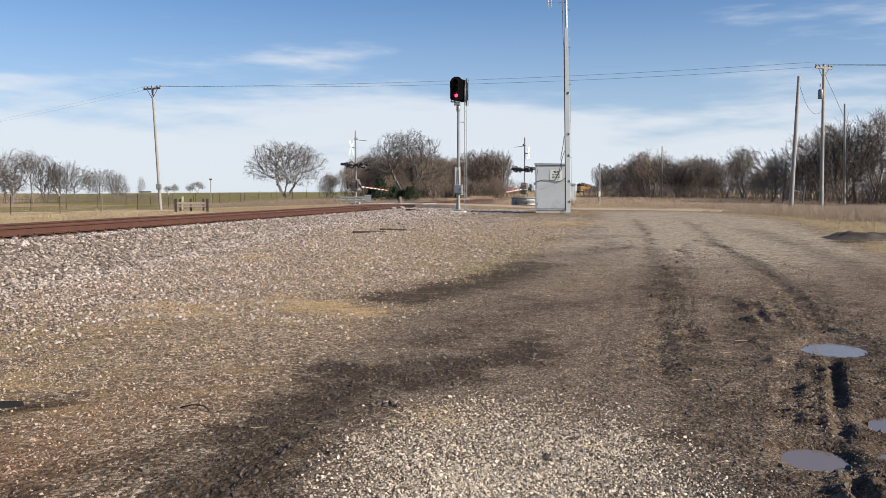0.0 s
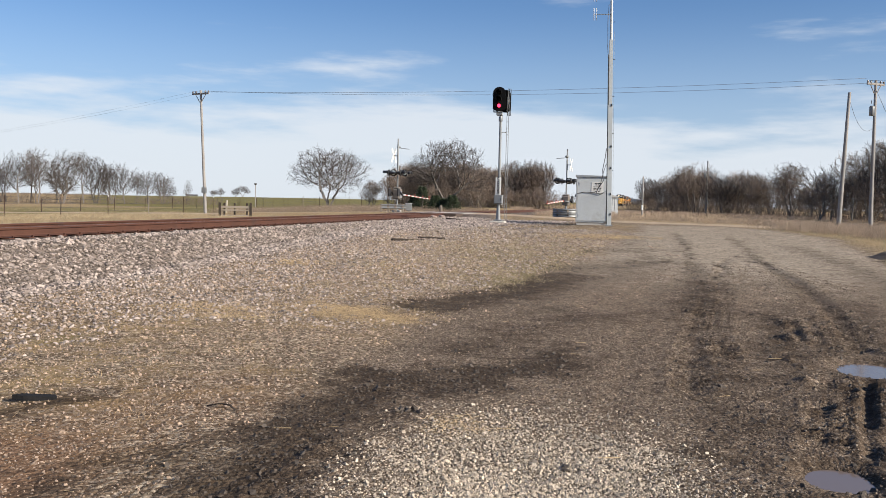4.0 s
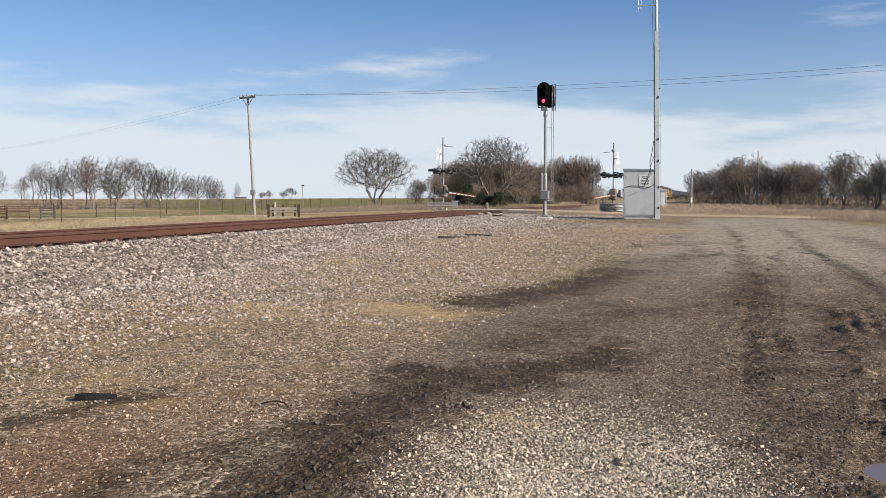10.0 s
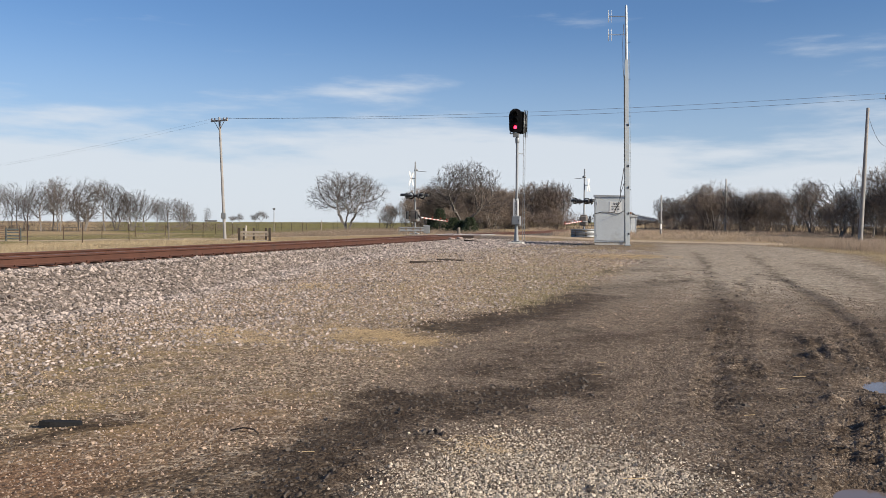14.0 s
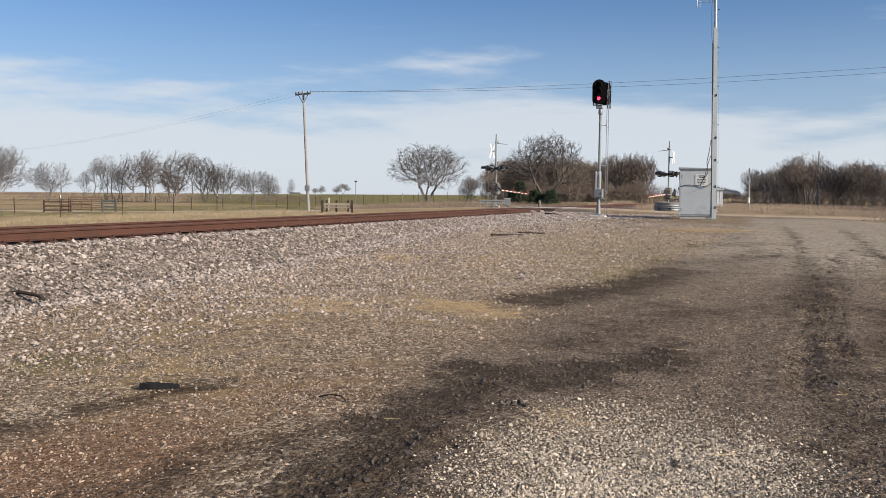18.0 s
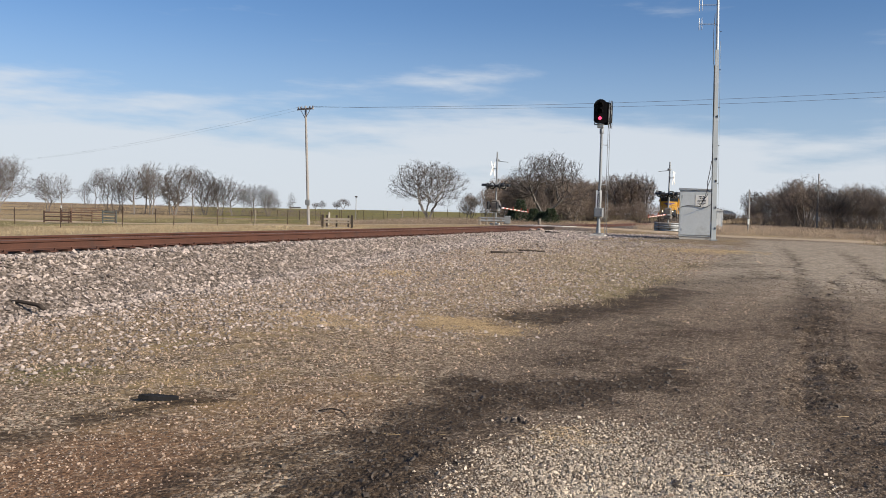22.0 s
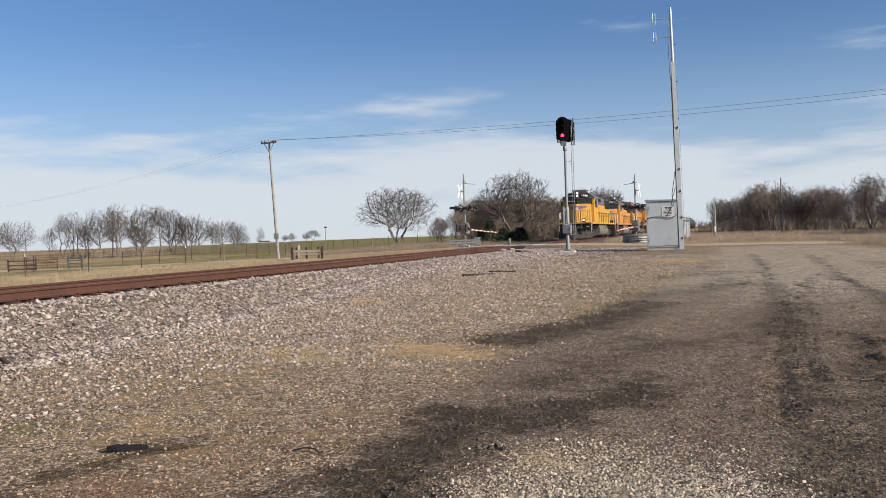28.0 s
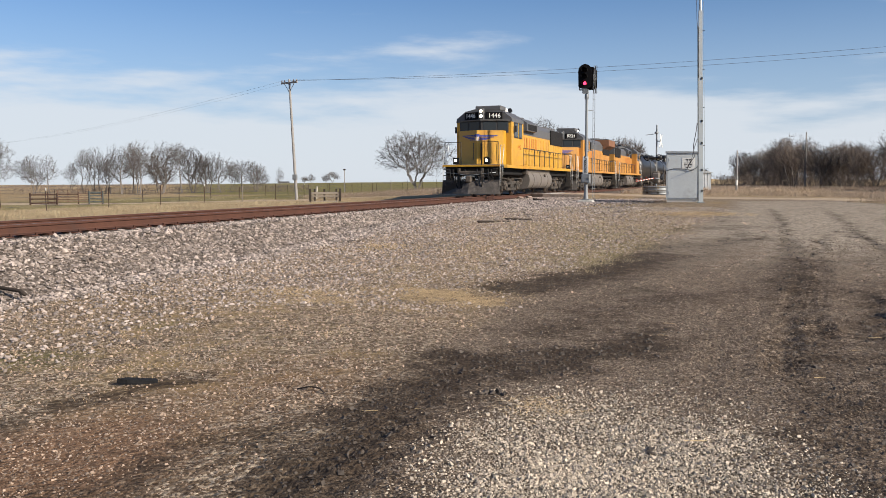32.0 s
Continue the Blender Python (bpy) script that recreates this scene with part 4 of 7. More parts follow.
def signal():
    x, y = 0.82, 41.95
    z = gz(x, y)
    sg = thing("railway_signal", pose(x, y, z, 0, 0, -10), "tall grey mast signal with black head showing red", "railway signal")
    part("foundation", MB().box((0, 0, 0.0), (0.72, 0.72, 0.22), 0.03), M_CONC, sg, "pale concrete foundation slab")
    part("base_casting", MB().lathe([(0.13, 0.1), (0.12, 0.2), (0.095, 0.5), (0.08, 0.85), (0.07, 1.0)], 14).box((0, 0, 0.15), (0.4, 0.4, 0.06), 0.015), M_GALV, sg)
    part("mast", MB().lathe([(0.066, 0.9), (0.062, 4.6), (0.058, 5.3)], 12), M_GALV, sg)
    jb = part("junction_box", MB().box((0, -0.02, 1.16), (0.42, 0.3, 0.44), 0.02).box((0, -0.18, 1.16), (0.36, 0.02, 0.38), 0.008), M_GALV, sg, "grey metal junction box")
    part("latch", MB().box((0.13, -0.2, 1.16), (0.03, 0.03, 0.1), 0.006), M_BLACK, jb)
    npz = part("number_panel", MB().box((-0.02, -0.10, 1.80), (0.27, 0.03, 0.84), 0.008), M_WHITE, sg, "white upright panel with four black digits")
    for i, ch in enumerate("5888"):
        part("digit", text_mesh(ch, 0.30, M_BLACK), None, npz, "", pose(-0.02, -0.12, 2.11 - 0.205 * i, 90, 0, 0))
    # ladder on the far side from the lens
    lx, ly = 0.30, 0.10
    part("ladder_rail", MB().tube((lx - 0.015, ly, 0.08), (lx - 0.01, ly, 6.1), 0.014, n=6), M_GALV, sg)
    part("ladder_rail", MB().tube((lx + 0.02, ly + 0.40, 0.08), (lx + 0.02, ly + 0.36, 6.1), 0.014, n=6), M_GALV, sg)
    for i in range(19):
        zz = 0.35 + i * 0.305
        part("rung", MB().tube((lx - 0.012, ly, zz), (lx + 0.02, ly + 0.38, zz), 0.009, n=5), M_GALV, sg)
    for zz in (0.9, 2.5, 4.4):
        part("ladder_stay", MB().tube((0.05, 0, zz), (lx, ly + 0.08, zz), 0.018, n=5), M_GALV, sg)
    for k in (0.32, 0.40):
        part("safety_hoop", MB().path([(k, 0.1, 5.2), (k, 0.1, 6.5), (k + 0.03, 0.3, 6.5), (k + 0.03, 0.3, 5.2)], 0.016, 5), M_GALV, sg)
    br = part("bracket", MB().box((-0.05, -0.04, 5.26), (0.3, 0.16, 0.14), 0.02).tube((-0.18, -0.05, 5.24), (-0.18, -0.05, 5.49), 0.03).tube((-0.33, -0.1, 5.36), (0.1, -0.1, 5.36), 0.028).tube((-0.33, -0.1, 5.34), (-0.33, -0.1, 5.55), 0.028), M_GALV, sg)
    part("clamp", MB().lathe([(0.09, 4.92), (0.1, 4.94), (0.1, 5.14), (0.09, 5.16)], 12), M_GALV, br)
    # head: rounded target plate, housing and hood, turned to the oncoming train
    zc, hw, hh = 5.96, 0.315, 0.58

    def pill(w, h):
        pts = []
        for i in range(24):
            t = 2 * math.pi * i / 24
            cz_ = (h - w) if math.sin(t) >= 0 else -(h - w * 0.55)
            kz = w if math.sin(t) >= 0 else w * 0.55
            pts.append((w * math.cos(t), cz_ + kz * math.sin(t)))
        return pts
    hd = part("signal_head", MB().prism([(u - 0.05, w + zc) for u, w in pill(hw, hh)], 1, -0.30, -0.27), M_MATT, sg, "black rounded backplate with hooded lamps")
    part("housing", MB().prism([(u * 0.62 - 0.02, w * 0.86 + zc) for u, w in pill(hw, hh)], 1, -0.27, 0.12), M_MATT, hd)
    for i, dz in enumerate((0.30, 0.0, -0.32)):
        vs, fs = [], []
        for k in range(17):
            t = math.pi * (-0.12 + 1.24 * k / 16)
            for rr, yy in ((0.125, -0.31), (0.135, -0.31), (0.14, -0.62 + 0.1 * abs(math.cos(t))), (0.13, -0.62 + 0.1 * abs(math.cos(t)))):
                vs.append((-0.05 + rr * math.cos(t), yy, zc + dz + rr * math.sin(t)))
        for k in range(16):
            fs += [(k * 4 + q, k * 4 + (q + 1) % 4, k * 4 + 4 + (q + 1) % 4, k * 4 + 4 + q) for q in range(4)]
        part("hood", MB().add(vs, fs, True), M_MATT, hd)
        part("lens", MB().lathe([(0.082, -0.335), (0.06, -0.35), (0.03, -0.358)], 18, (-0.05, 0, zc + dz), 1), M_REDLAMP if i == 2 else M_LENS, hd, "glowing red lamp" if i == 2 else "dark unlit lamp")
    # second head, facing the other way
    hb = part("signal_head", MB().prism([(u * 0.92 + 0.13, w * 0.95 + zc - 0.02) for u, w in pill(hw, hh)], 1, 0.42, 0.45), M_MATT, sg, "black backplate facing away")
    part("housing", MB().prism([(u * 0.5 + 0.2, w * 0.8 + zc - 0.02) for u, w in pill(hw, hh)], 1, 0.16, 0.42), M_MATT, hb)


signal()

# ---- equipment case and radio mast ----


def bungalow():
    x, y = 5.40, 42.4
    z = gz(5.28, 41.8)
    w, d, h = 1.5, 1.4, 2.2
    bg = thing("equipment_case", pose(x, y, z, 0, 0, -9), "grey sheet-metal railway equipment case with a posted notice", "equipment case")
    part("plinth", MB().box((0, 0, 0.03), (w - 0.06, d - 0.06, 0.26), 0.015), M_CONC, bg)
    part("body", MB().box((0, 0, 0.12 + h / 2), (w, d, h), 0.012), M_ALU, bg)
    for i, k in enumerate((0.0,)):
        dr = part("door_panel", MB().box((k, -d / 2 - 0.012, 0.14 + h / 2), (1.38, 0.03, h - 0.12), 0.008), M_ALU, bg)
        for q in (0.45, 2.0):
            part("hinge", MB().box((-0.62, -d / 2 - 0.035, q), (0.03, 0.03, 0.12), 0.006), M_ALUTRIM, dr)
    for sx in (-1, 1):
        part("corner_trim", MB().box((sx * (w / 2 - 0.02), -d / 2 - 0.018, 0.12 + h / 2), (0.05, 0.05, h), 0.008), M_ALUTRIM, bg)
    part("roof", MB().prism([(-w / 2 - 0.05, h + 0.10), (w / 2 + 0.05, h + 0.10), (w / 2 + 0.05, h + 0.16), (-w / 2 - 0.05, h + 0.20)], 1, -d / 2 - 0.07, d / 2 + 0.07), M_ALUTRIM, bg)
    nt_ = part("notice", MB().box((0.24, -d / 2 - 0.034, 1.80), (0.56, 0.01, 0.54), 0.003), M_WHITE, bg, "white notice with rows of small black writing")
    for zz, words in ((2.00, (0.13, 0.09)), (1.93, (0.08, 0.07)), (1.835, (0.10, 0.13, 0.08)), (1.765, (0.14, 0.06, 0.12)), (1.695, (0.09, 0.11, 0.10)), (1.625, (0.12, 0.09))):
        at = 0.24 - (sum(words) + 0.03 * (len(words) - 1)) / 2
        for ww in words:
            part("writing_bar", MB().box((at + ww / 2, -d / 2 - 0.041, zz), (ww, 0.006, 0.042 if zz > 1.9 else 0.028)), M_BLACK, nt_)
            at += ww + 0.03
    part("cable", MB().path([(-0.7, -d / 2 - 0.05, 1.5), (-0.4, -d / 2 - 0.05, 1.58), (0.1, -d / 2 - 0.06, 1.56), (0.4, -d / 2 - 0.06, 1.48), (0.62, -d / 2 - 0.08, 1.62), (0.8, -d / 2 - 0.4, 1.8)], 0.014, 5), M_WIRE, bg)
    part("vent", MB().box((-w / 2 - 0.02, -0.2, 1.95), (0.05, 0.3, 0.25), 0.01), M_ALUTRIM, bg)
    part("padlock", MB().box((-w / 2 - 0.04, -0.45, 1.4), (0.05, 0.06, 0.12), 0.01), M_BLACK, bg)


bungalow()


def radio_mast():
    x, y = 5.95, 40.5
    z = gz(x, y)
    rm = thing("radio_mast", pose(x, y, z, 0.0, -1.1, 0), "tall slim grey steel radio mast with side antennas", "radio mast")
    H = 11.0
    part("base_plate", MB().box((0, 0, 0.0), (0.3, 0.3, 0.1), 0.01), M_GALV, rm)
    part("column", MB().prism([(-0.10, -0.08), (0.10, -0.08), (0.115, 0), (0.10, 0.08), (-0.10, 0.08), (-0.115, 0)], 2, 0.05, 5.6), M_TOWER, rm)
    part("column", MB().prism([(-0.08, -0.07), (0.08, -0.07), (0.092, 0), (0.08, 0.07), (-0.08, 0.07), (-0.092, 0)], 2, 5.6, 8.6), M_TOWER, rm)
    part("column", MB().lathe([(0.07, 8.6), (0.058, H), (0.04, H + 0.1)], 10), M_TOWER, rm)
    # black strip paints the shade on the mast's left side
    part("shade_strip", MB().box((-0.115, -0.05, 4.0), (0.04, 0.06, 7.8), 0.008), M_BLACK, rm, "dark strip standing for shade up the mast's left edge")
    for i in range(5):
        part("step_bolt", MB().tube((0.08, -0.05, 2.6 + i * 1.7), (0.17, -0.05, 2.6 + i * 1.7), 0.016, n=5), M_BLACK, rm)
    for zz in (0.55, 1.5, 2.7, 3.7, 5.6):
        part("bolt_plate", MB().box((0.05, -0.095, zz), (0.06, 0.03, 0.10), 0.006), M_BLACK, rm)
    part("cable", MB().path([(-0.16, -0.12, 3.6), (-0.22, -0.16, 3.2), (-0.34, -0.2, 2.6), (-0.3, -0.2, 2.1), (-0.55, -0.05, 1.7)], 0.018, 5), M_WIRE, rm)
    part("cable", MB().path([(-0.16, -0.12, 2.9), (-0.3, -0.2, 2.5), (-0.42, -0.2, 2.0), (-0.6, 0, 1.55)], 0.016, 5), M_WIRE, rm)
    part("cable", MB().path([(-0.13, -0.1, 10.2), (-0.18, -0.12, 9.4), (-0.17, -0.12, 8.2), (-0.12, -0.1, 7.6)], 0.014, 5), M_WIRE, rm)
    part("conduit", MB().tube((0.2, 0.12, 1.0), (0.15, 0.08, 9.0), 0.007, n=5), M_GALV, rm)
    for zz in (9.75, 10.6):
        an = part("antenna_arm", MB().tube((0, 0, zz), (-0.82, -0.1, zz), 0.018, n=6), M_GALV, rm)
        part("dipole", MB().path([(-0.82, -0.1, zz - 0.28), (-0.82, -0.1, zz + 0.28)], 0.016, 5), M_WHITE, an)
        part("dipole", MB().path([(-0.70, -0.09, zz - 0.28), (-0.70, -0.09, zz + 0.28)], 0.012, 5), M_WHITE, an)


radio_mast()


def shed():
    x, y = 11.75, 84.0
    z = gz(x, y)
    sh = thing("small_shed", pose(x, y, z, 0, 0, 8), "small pale metal shed beside the track", "shed")
    part("wall", MB().box((0, 0, 0.8), (2.1, 2.6, 1.8), 0.01), M_SHED, sh)
    for i in range(9):
        part("rib", MB().box((-1.0 + i * 0.25, -1.315, 0.8), (0.05, 0.03, 1.76), 0.008), M_SHED, sh)
    part("roof", MB().prism([(-1.15, 1.68), (1.15, 1.68), (1.15, 1.74), (0, 2.0), (-1.15, 1.74)], 1, -1.45, 1.45), M_ALUTRIM, sh)


shed()

# ---- crossing gates ----


def gate(name, x, y, turn, arm_len, label, z=None, face=-1):
    """A crossing mechanism: mast, crossbuck, lamp pairs, gate machine and lowered arm."""
    z = gz(x, y) if z is None else z
    g = thing(name, pose(x, y, z, 0, 0, turn), label, "crossing gate", "crossing gates")
    part("foundation", MB().box((0, 0, 0.02), (0.6, 0.6, 0.16), 0.02), M_CONC, g)
    part("mast", MB().lathe([(0.14, 0.1), (0.09, 0.16), (0.065, 0.4), (0.06, 4.6), (0.05, 5.15)], 12), M_GALV, g)
    cb = part("crossbuck", MB().box((0, 0.30, 0), (1.22, 0.02, 0.20), 0.004, Matrix.Rotation(radians(48), 4, "Y")), M_WHITE, g, "white crossed boards", pose(0, 0, 3.95))
    part("crossbuck_arm", MB().box((0, 0.15, 0), (0.06, 0.3, 0.06)), M_GALV, cb)
    part("board", MB().box((0, 0.325, 0), (1.22, 0.02, 0.20), 0.004, Matrix.Rotation(radians(-48), 4, "Y")), M_WHITE, cb)
    bell = part("bell", MB().lathe([(0.05, 4.5), (0.14, 4.52), (0.15, 4.6), (0.06, 4.66)], 12, (0.12, 0, 0)), M_GALV, g)
    part("side_arm", MB().tube((0, 0, 4.5), (0.1, -0.8, 4.42), 0.02, n=6), M_GALV, g)
    cross = part("lamp_crossarm", MB().tube((-0.66, 0, 2.72), (0.66, 0, 2.72), 0.045, n=8), M_BLACK, g)
    for sx in (-0.5, 0.5):
        for sy in (-1, 1):
            lm = part("lamp_unit", MB().lathe([(0.24, sy * 0.44), (0.24, sy * 0.46), (0.15, sy * 0.53)], 20, (sx, 0, 2.72), 1).lathe([(0.06, sy * 0.04), (0.14, sy * 0.38), (0.15, sy * 0.54)], 14, (sx, 0, 2.72), 1), M_BLACK, g, "black round lamp target with hood")
            vs, fs = [], []
            for k in range(13):
                t = math.pi * (-0.05 + 1.1 * k / 12)
                for rr, yy in ((0.15, 0.53), (0.165, 0.53), (0.165, 0.88), (0.15, 0.88)):
                    vs.append((sx + rr * math.cos(t), sy * yy, 2.72 + rr * math.sin(t)))
            for k in range(12):
                fs += [(k * 4 + q, k * 4 + (q + 1) % 4, k * 4 + 4 + (q + 1) % 4, k * 4 + 4 + q) for q in range(4)]
            part("hood", MB().add(vs, fs, True), M_BLACK, lm)
            # grey metal on half the lenses stands for their pale reflection
            part("lens", MB().lathe([(0.135, sy * 0.54), (0.08, sy * 0.565)], 16, (sx, 0, 2.72), 1), M_LENS if sy * sx > 0 else M_GALV, lm)
    # a further pair turned along the side road
    for sy in (-0.62, 0.22):
        lm = part("lamp_unit", MB().lathe([(0.24, face * 0.24), (0.24, face * 0.26), (0.15, face * 0.27)], 20, (0, sy, 2.74), 0).lathe([(0.06, face * 0.02), (0.14, face * 0.14), (0.15, face * 0.28)], 14, (0, sy, 2.74), 0), M_MATT, g, "black round lamp target with hood")
        # pale ring paints the bright reflection in the lens
        part("ring", MB().lathe([(0.16, face * 0.27), (0.17, face * 0.30), (0.14, face * 0.305)], 18, (0, sy, 2.74), 0), M_ALU, lm, "pale ring standing for the lens's reflection")
        part("lens", MB().lathe([(0.13, face * 0.28), (0.08, face * 0.31)], 16, (0, sy, 2.74), 0), M_LENS, lm)
    mc = part("gate_machine", MB().box((0, 0.0, 1.25), (0.62, 0.5, 0.72), 0.06).box((0, 0, 1.66), (0.5, 0.42, 0.14), 0.05), M_TANK, g, "dark grey gate machine housing")
    part("cover", MB().box((0, -0.26, 1.2), (0.44, 0.03, 0.5), 0.01), M_GALV, mc)
    part("counterweight_arm", MB().tube((0.1, 0.34, 1.2), (-0.55, 0.34, 1.5), 0.07, 0.05, n=8).box((-0.62, 0.34, 1.35), (0.3, 0.14, 0.55), 0.04), M_BLACK, mc)
    part("counterweight_arm", MB().tube((0.1, -0.34, 1.2), (-0.55, -0.34, 1.5), 0.07, 0.05, n=8).box((-0.62, -0.34, 1.35), (0.3, 0.14, 0.55), 0.04), M_BLACK, mc)
    n = int(arm_len / 0.41)
    arm = part("gate_arm", MB().tube((0.2, 0.3, 1.18), (0.9, 0.12, 1.22), 0.05, n=6).tube((0.2, -0.3, 1.18), (0.9, -0.12, 1.22), 0.05, n=6), M_GALV, g, "lowered red and white striped arm")
    for i in range(n):
        x0 = 0.8 + i * 0.41
        q = 0.05 - 0.018 * i / n
        part("stripe", MB().box((x0 + 0.205, 0, 1.22 - 0.018 * i), (0.41, 0.04, 1.7 * q), 0.006), M_WHITE if i % 2 else M_REDPAINT, arm)
    for i in (0.45, 0.75, 0.98):
        part("arm_lamp", MB().box((0.8 + i * (n * 0.41 - 0.1), 0, 1.36 - 0.25 * i), (0.08, 0.08, 0.10), 0.02), M_REDPAINT, arm)
    return g


gate("crossing_gate", -6.0, 60.9, 74, 6.2, "crossing gate with its striped arm lowered, guard rail beside")
gate("crossing_gate", 6.36, 65.6, 252, 5.4, "crossing gate with its striped arm lowered, ringed by steel guard", face=1)


def w_beam(pts, z0, name, label, posts=True):
    g = thing(name, pose(0, 0, 0), label, "guard rail")
    prof = [(0.0, 0.0), (0.06, 0.03), (0.07, 0.07), (0.01, 0.11), (0.0, 0.155), (0.01, 0.2), (0.07, 0.24), (0.06, 0.28), (0.0, 0.31), (0.03, 0.31), (0.09, 0.28), (0.10, 0.24), (0.04, 0.2), (0.03, 0.155), (0.04, 0.11), (0.10, 0.07), (0.09, 0.03), (0.03, 0.0)]
    vs, fs, m = [], [], len(prof)
    for i, p in enumerate(pts):
        a = Vector(pts[max(0, i - 1)])
        b = Vector(pts[min(len(pts) - 1, i + 1)])
        t = (b - a).normalized()
        nrm = Vector((t.y, -t.x))
        vs += [(p[0] + nrm.x * u, p[1] + nrm.y * u, z0 + 0.42 + w) for u, w in prof]
    for r in range(len(pts) - 1):
        fs += [(r * m + i, r * m + (i + 1) % m, (r + 1) * m + (i + 1) % m, (r + 1) * m + i) for i in range(m)]
    part("beam", MB().add(vs, fs, True), M_GALV, g, "corrugated galvanised beam")
    for p in pts[::max(1, len(pts) // 4)]:
        part("post", MB().box((p[0], p[1], z0 + 0.33), (0.15, 0.15, 0.86), 0.01), M_GREYWOOD, g)


GUARD_C, GUARD_R = (6.40, 65.4), 0.95
w_beam([(GUARD_C[0] + GUARD_R * math.cos(t), GUARD_C[1] + GUARD_R * math.sin(t)) for t in np.linspace(math.pi * 0.95, math.pi * 2.05, 17)], gz(6.3, 64.5) - 0.1, "guard_rail", "curved galvanised guard rail on short wooden posts")
w_beam([(GUARD_C[0] + GUARD_R * math.cos(t), GUARD_C[1] + GUARD_R * math.sin(t)) for t in np.linspace(math.pi * 0.95, math.pi * 2.05, 17)], gz(6.3, 64.5) - 0.42, "guard_rail", "lower curved galvanised guard rail round the crossing gate")
w_beam([(-7.0 + 0.25 * i, 59.7 + 0.02 * i) for i in range(8)], gz(-6, 60) - 0.22, "guard_rail", "straight galvanised guard rail on wooden posts")


def relay_box(x, y, label, w=0.42, h=0.7):
    z = gz(x, y)
    b = thing("relay_box", pose(x, y, z, 0, 0, 6), label, "relay box")
    part("post", MB().tube((0, 0, -0.1), (0, 0, 0.2), 0.06), M_GALV, b)
    part("body", MB().box((0, 0, 0.06 + h / 2), (w, 0.4, h), 0.02), M_CAN, b)
    part("lid", MB().box((0, 0, 0.08 + h), (w + 0.06, 0.46, 0.05), 0.015), M_ALUTRIM, b)
    part("door", MB().box((0, -0.21, 0.06 + h / 2), (w - 0.08, 0.02, h - 0.1), 0.006), M_CAN, b)


relay_box(-5.1, 60.1, "grey metal relay box beside the crossing gate", 0.44, 0.5)


def stump(x, y):
    z = gz(x, y)
    st = thing("short_post", pose(x, y, z), "short weathered brown wooden post stub", "post")
    part("body", MB().lathe([(0.12, -0.1), (0.11, 0.3), (0.10, 0.44), (0.05, 0.47)], 10), M_GREYWOOD, st)


stump(-2.95, 62.2)

# ---- poles and wires ----


def pole(name, x, y, h, label, lean=(0, 0), r=0.15, arm=0.0, arm_turn=0.0, can=False, band=False, group="utility poles", mat_=None):
    z = gz(x, y)
    p = thing(name, pose(x, y, z), label, "utility pole", group)
    mat_ = mat_ or M_WOODPOLE
    top = Vector((lean[0], lean[1], h))
    mb = MB()
    mb.lathe([(r * 1.02, -0.2), (r, 0.3), (r * 0.88, h * 0.33), (r * 0.77, h * 0.66), (r * 0.66, h - 0.02), (r * 0.5, h)], 10)
    mb.v = [(x_ + lean[0] * z_ / h, y_ + lean[1] * z_ / h, z_) for x_, y_, z_ in mb.v]
    part("shaft", mb, mat_, p)
    if arm:
        c, s = math.cos(radians(arm_turn)), math.sin(radians(arm_turn))
        t = top - Vector((0, 0, 0.25))
        part("crossarm", MB().box((t.x, t.y, t.z), (arm, 0.11, 0.13), 0.012, Matrix.Rotation(radians(arm_turn), 4, "Z")), mat_, p)
        for k in (-0.3, 0.3):
            part("brace", MB().tube((t.x + k * arm * c, t.y + k * arm * s, t.z - 0.06), (t.x, t.y, t.z - 0.75), 0.025, n=5), M_GREYWOOD, p)
        for k in (-0.46, -0.28, 0.28, 0.46):
            part("insulator", MB().lathe([(0.03, 0.05), (0.055, 0.1), (0.055, 0.16), (0.03, 0.22)], 8, (t.x + k * arm * c, t.y + k * arm * s, t.z)), M_INSUL, p)
    if can:
        part("transformer", MB().lathe([(0.13, -0.32), (0.16, -0.29), (0.16, 0.24), (0.13, 0.29), (0.05, 0.32)], 14, (-0.31, -0.1, h - 1.95)), M_CAN, p, "grey cylindrical transformer")
        part("bracket", MB().tube((-0.35, -0.1, h - 2.0), (0, 0, h - 2.0), 0.04), M_GALV, p)
        part("bushing", MB().tube((-0.35, -0.1, h - 1.5), (-0.35, -0.1, h - 1.3), 0.03), M_INSUL, p)
    if band:
        part("sleeve", MB().lathe([(r * 1.08, 0.5), (r * 1.08, 1.0)], 10), M_WHITE, p, "white band round the pole")
    return p


pole("utility_pole", -20.99, 64.63, 9.25, "leaning weathered wooden pole with double crossarm by fence", (-0.4, -0.1), 0.125, 1.75, -28)
PT = Vector((-21.39, 64.53, gz(-21.06, 64.63) + 9.15))
part("meter_box", MB().box((-21.03, 64.42, gz(-21, 64.6) + 1.75), (0.36, 0.2, 0.42), 0.02), M_CAN, None)
tagged(bpy.data.objects["meter_box"], "small grey meter box on the wooden pole", "meter box")
pole("utility_pole", 21.85, 53.77, 8.35, "plain weathered wooden pole leaning in dry grass", (0.25, -0.1), 0.14)
pole("utility_pole", 25.08, 56.74, 9.6, "weathered wooden pole with crossarm and transformer", (-0.1, 0), 0.13, 1.5, 25, True)
pole("utility_pole", 36.1, 77.0, 8.9, "slim weathered wooden pole before bare trees", (-0.2, 0), 0.13)
pole("utility_pole", 29.85, 116.3, 7.0, "far wooden pole with small transformer before trees", (0, 0), 0.13, 0.0, 0, True)
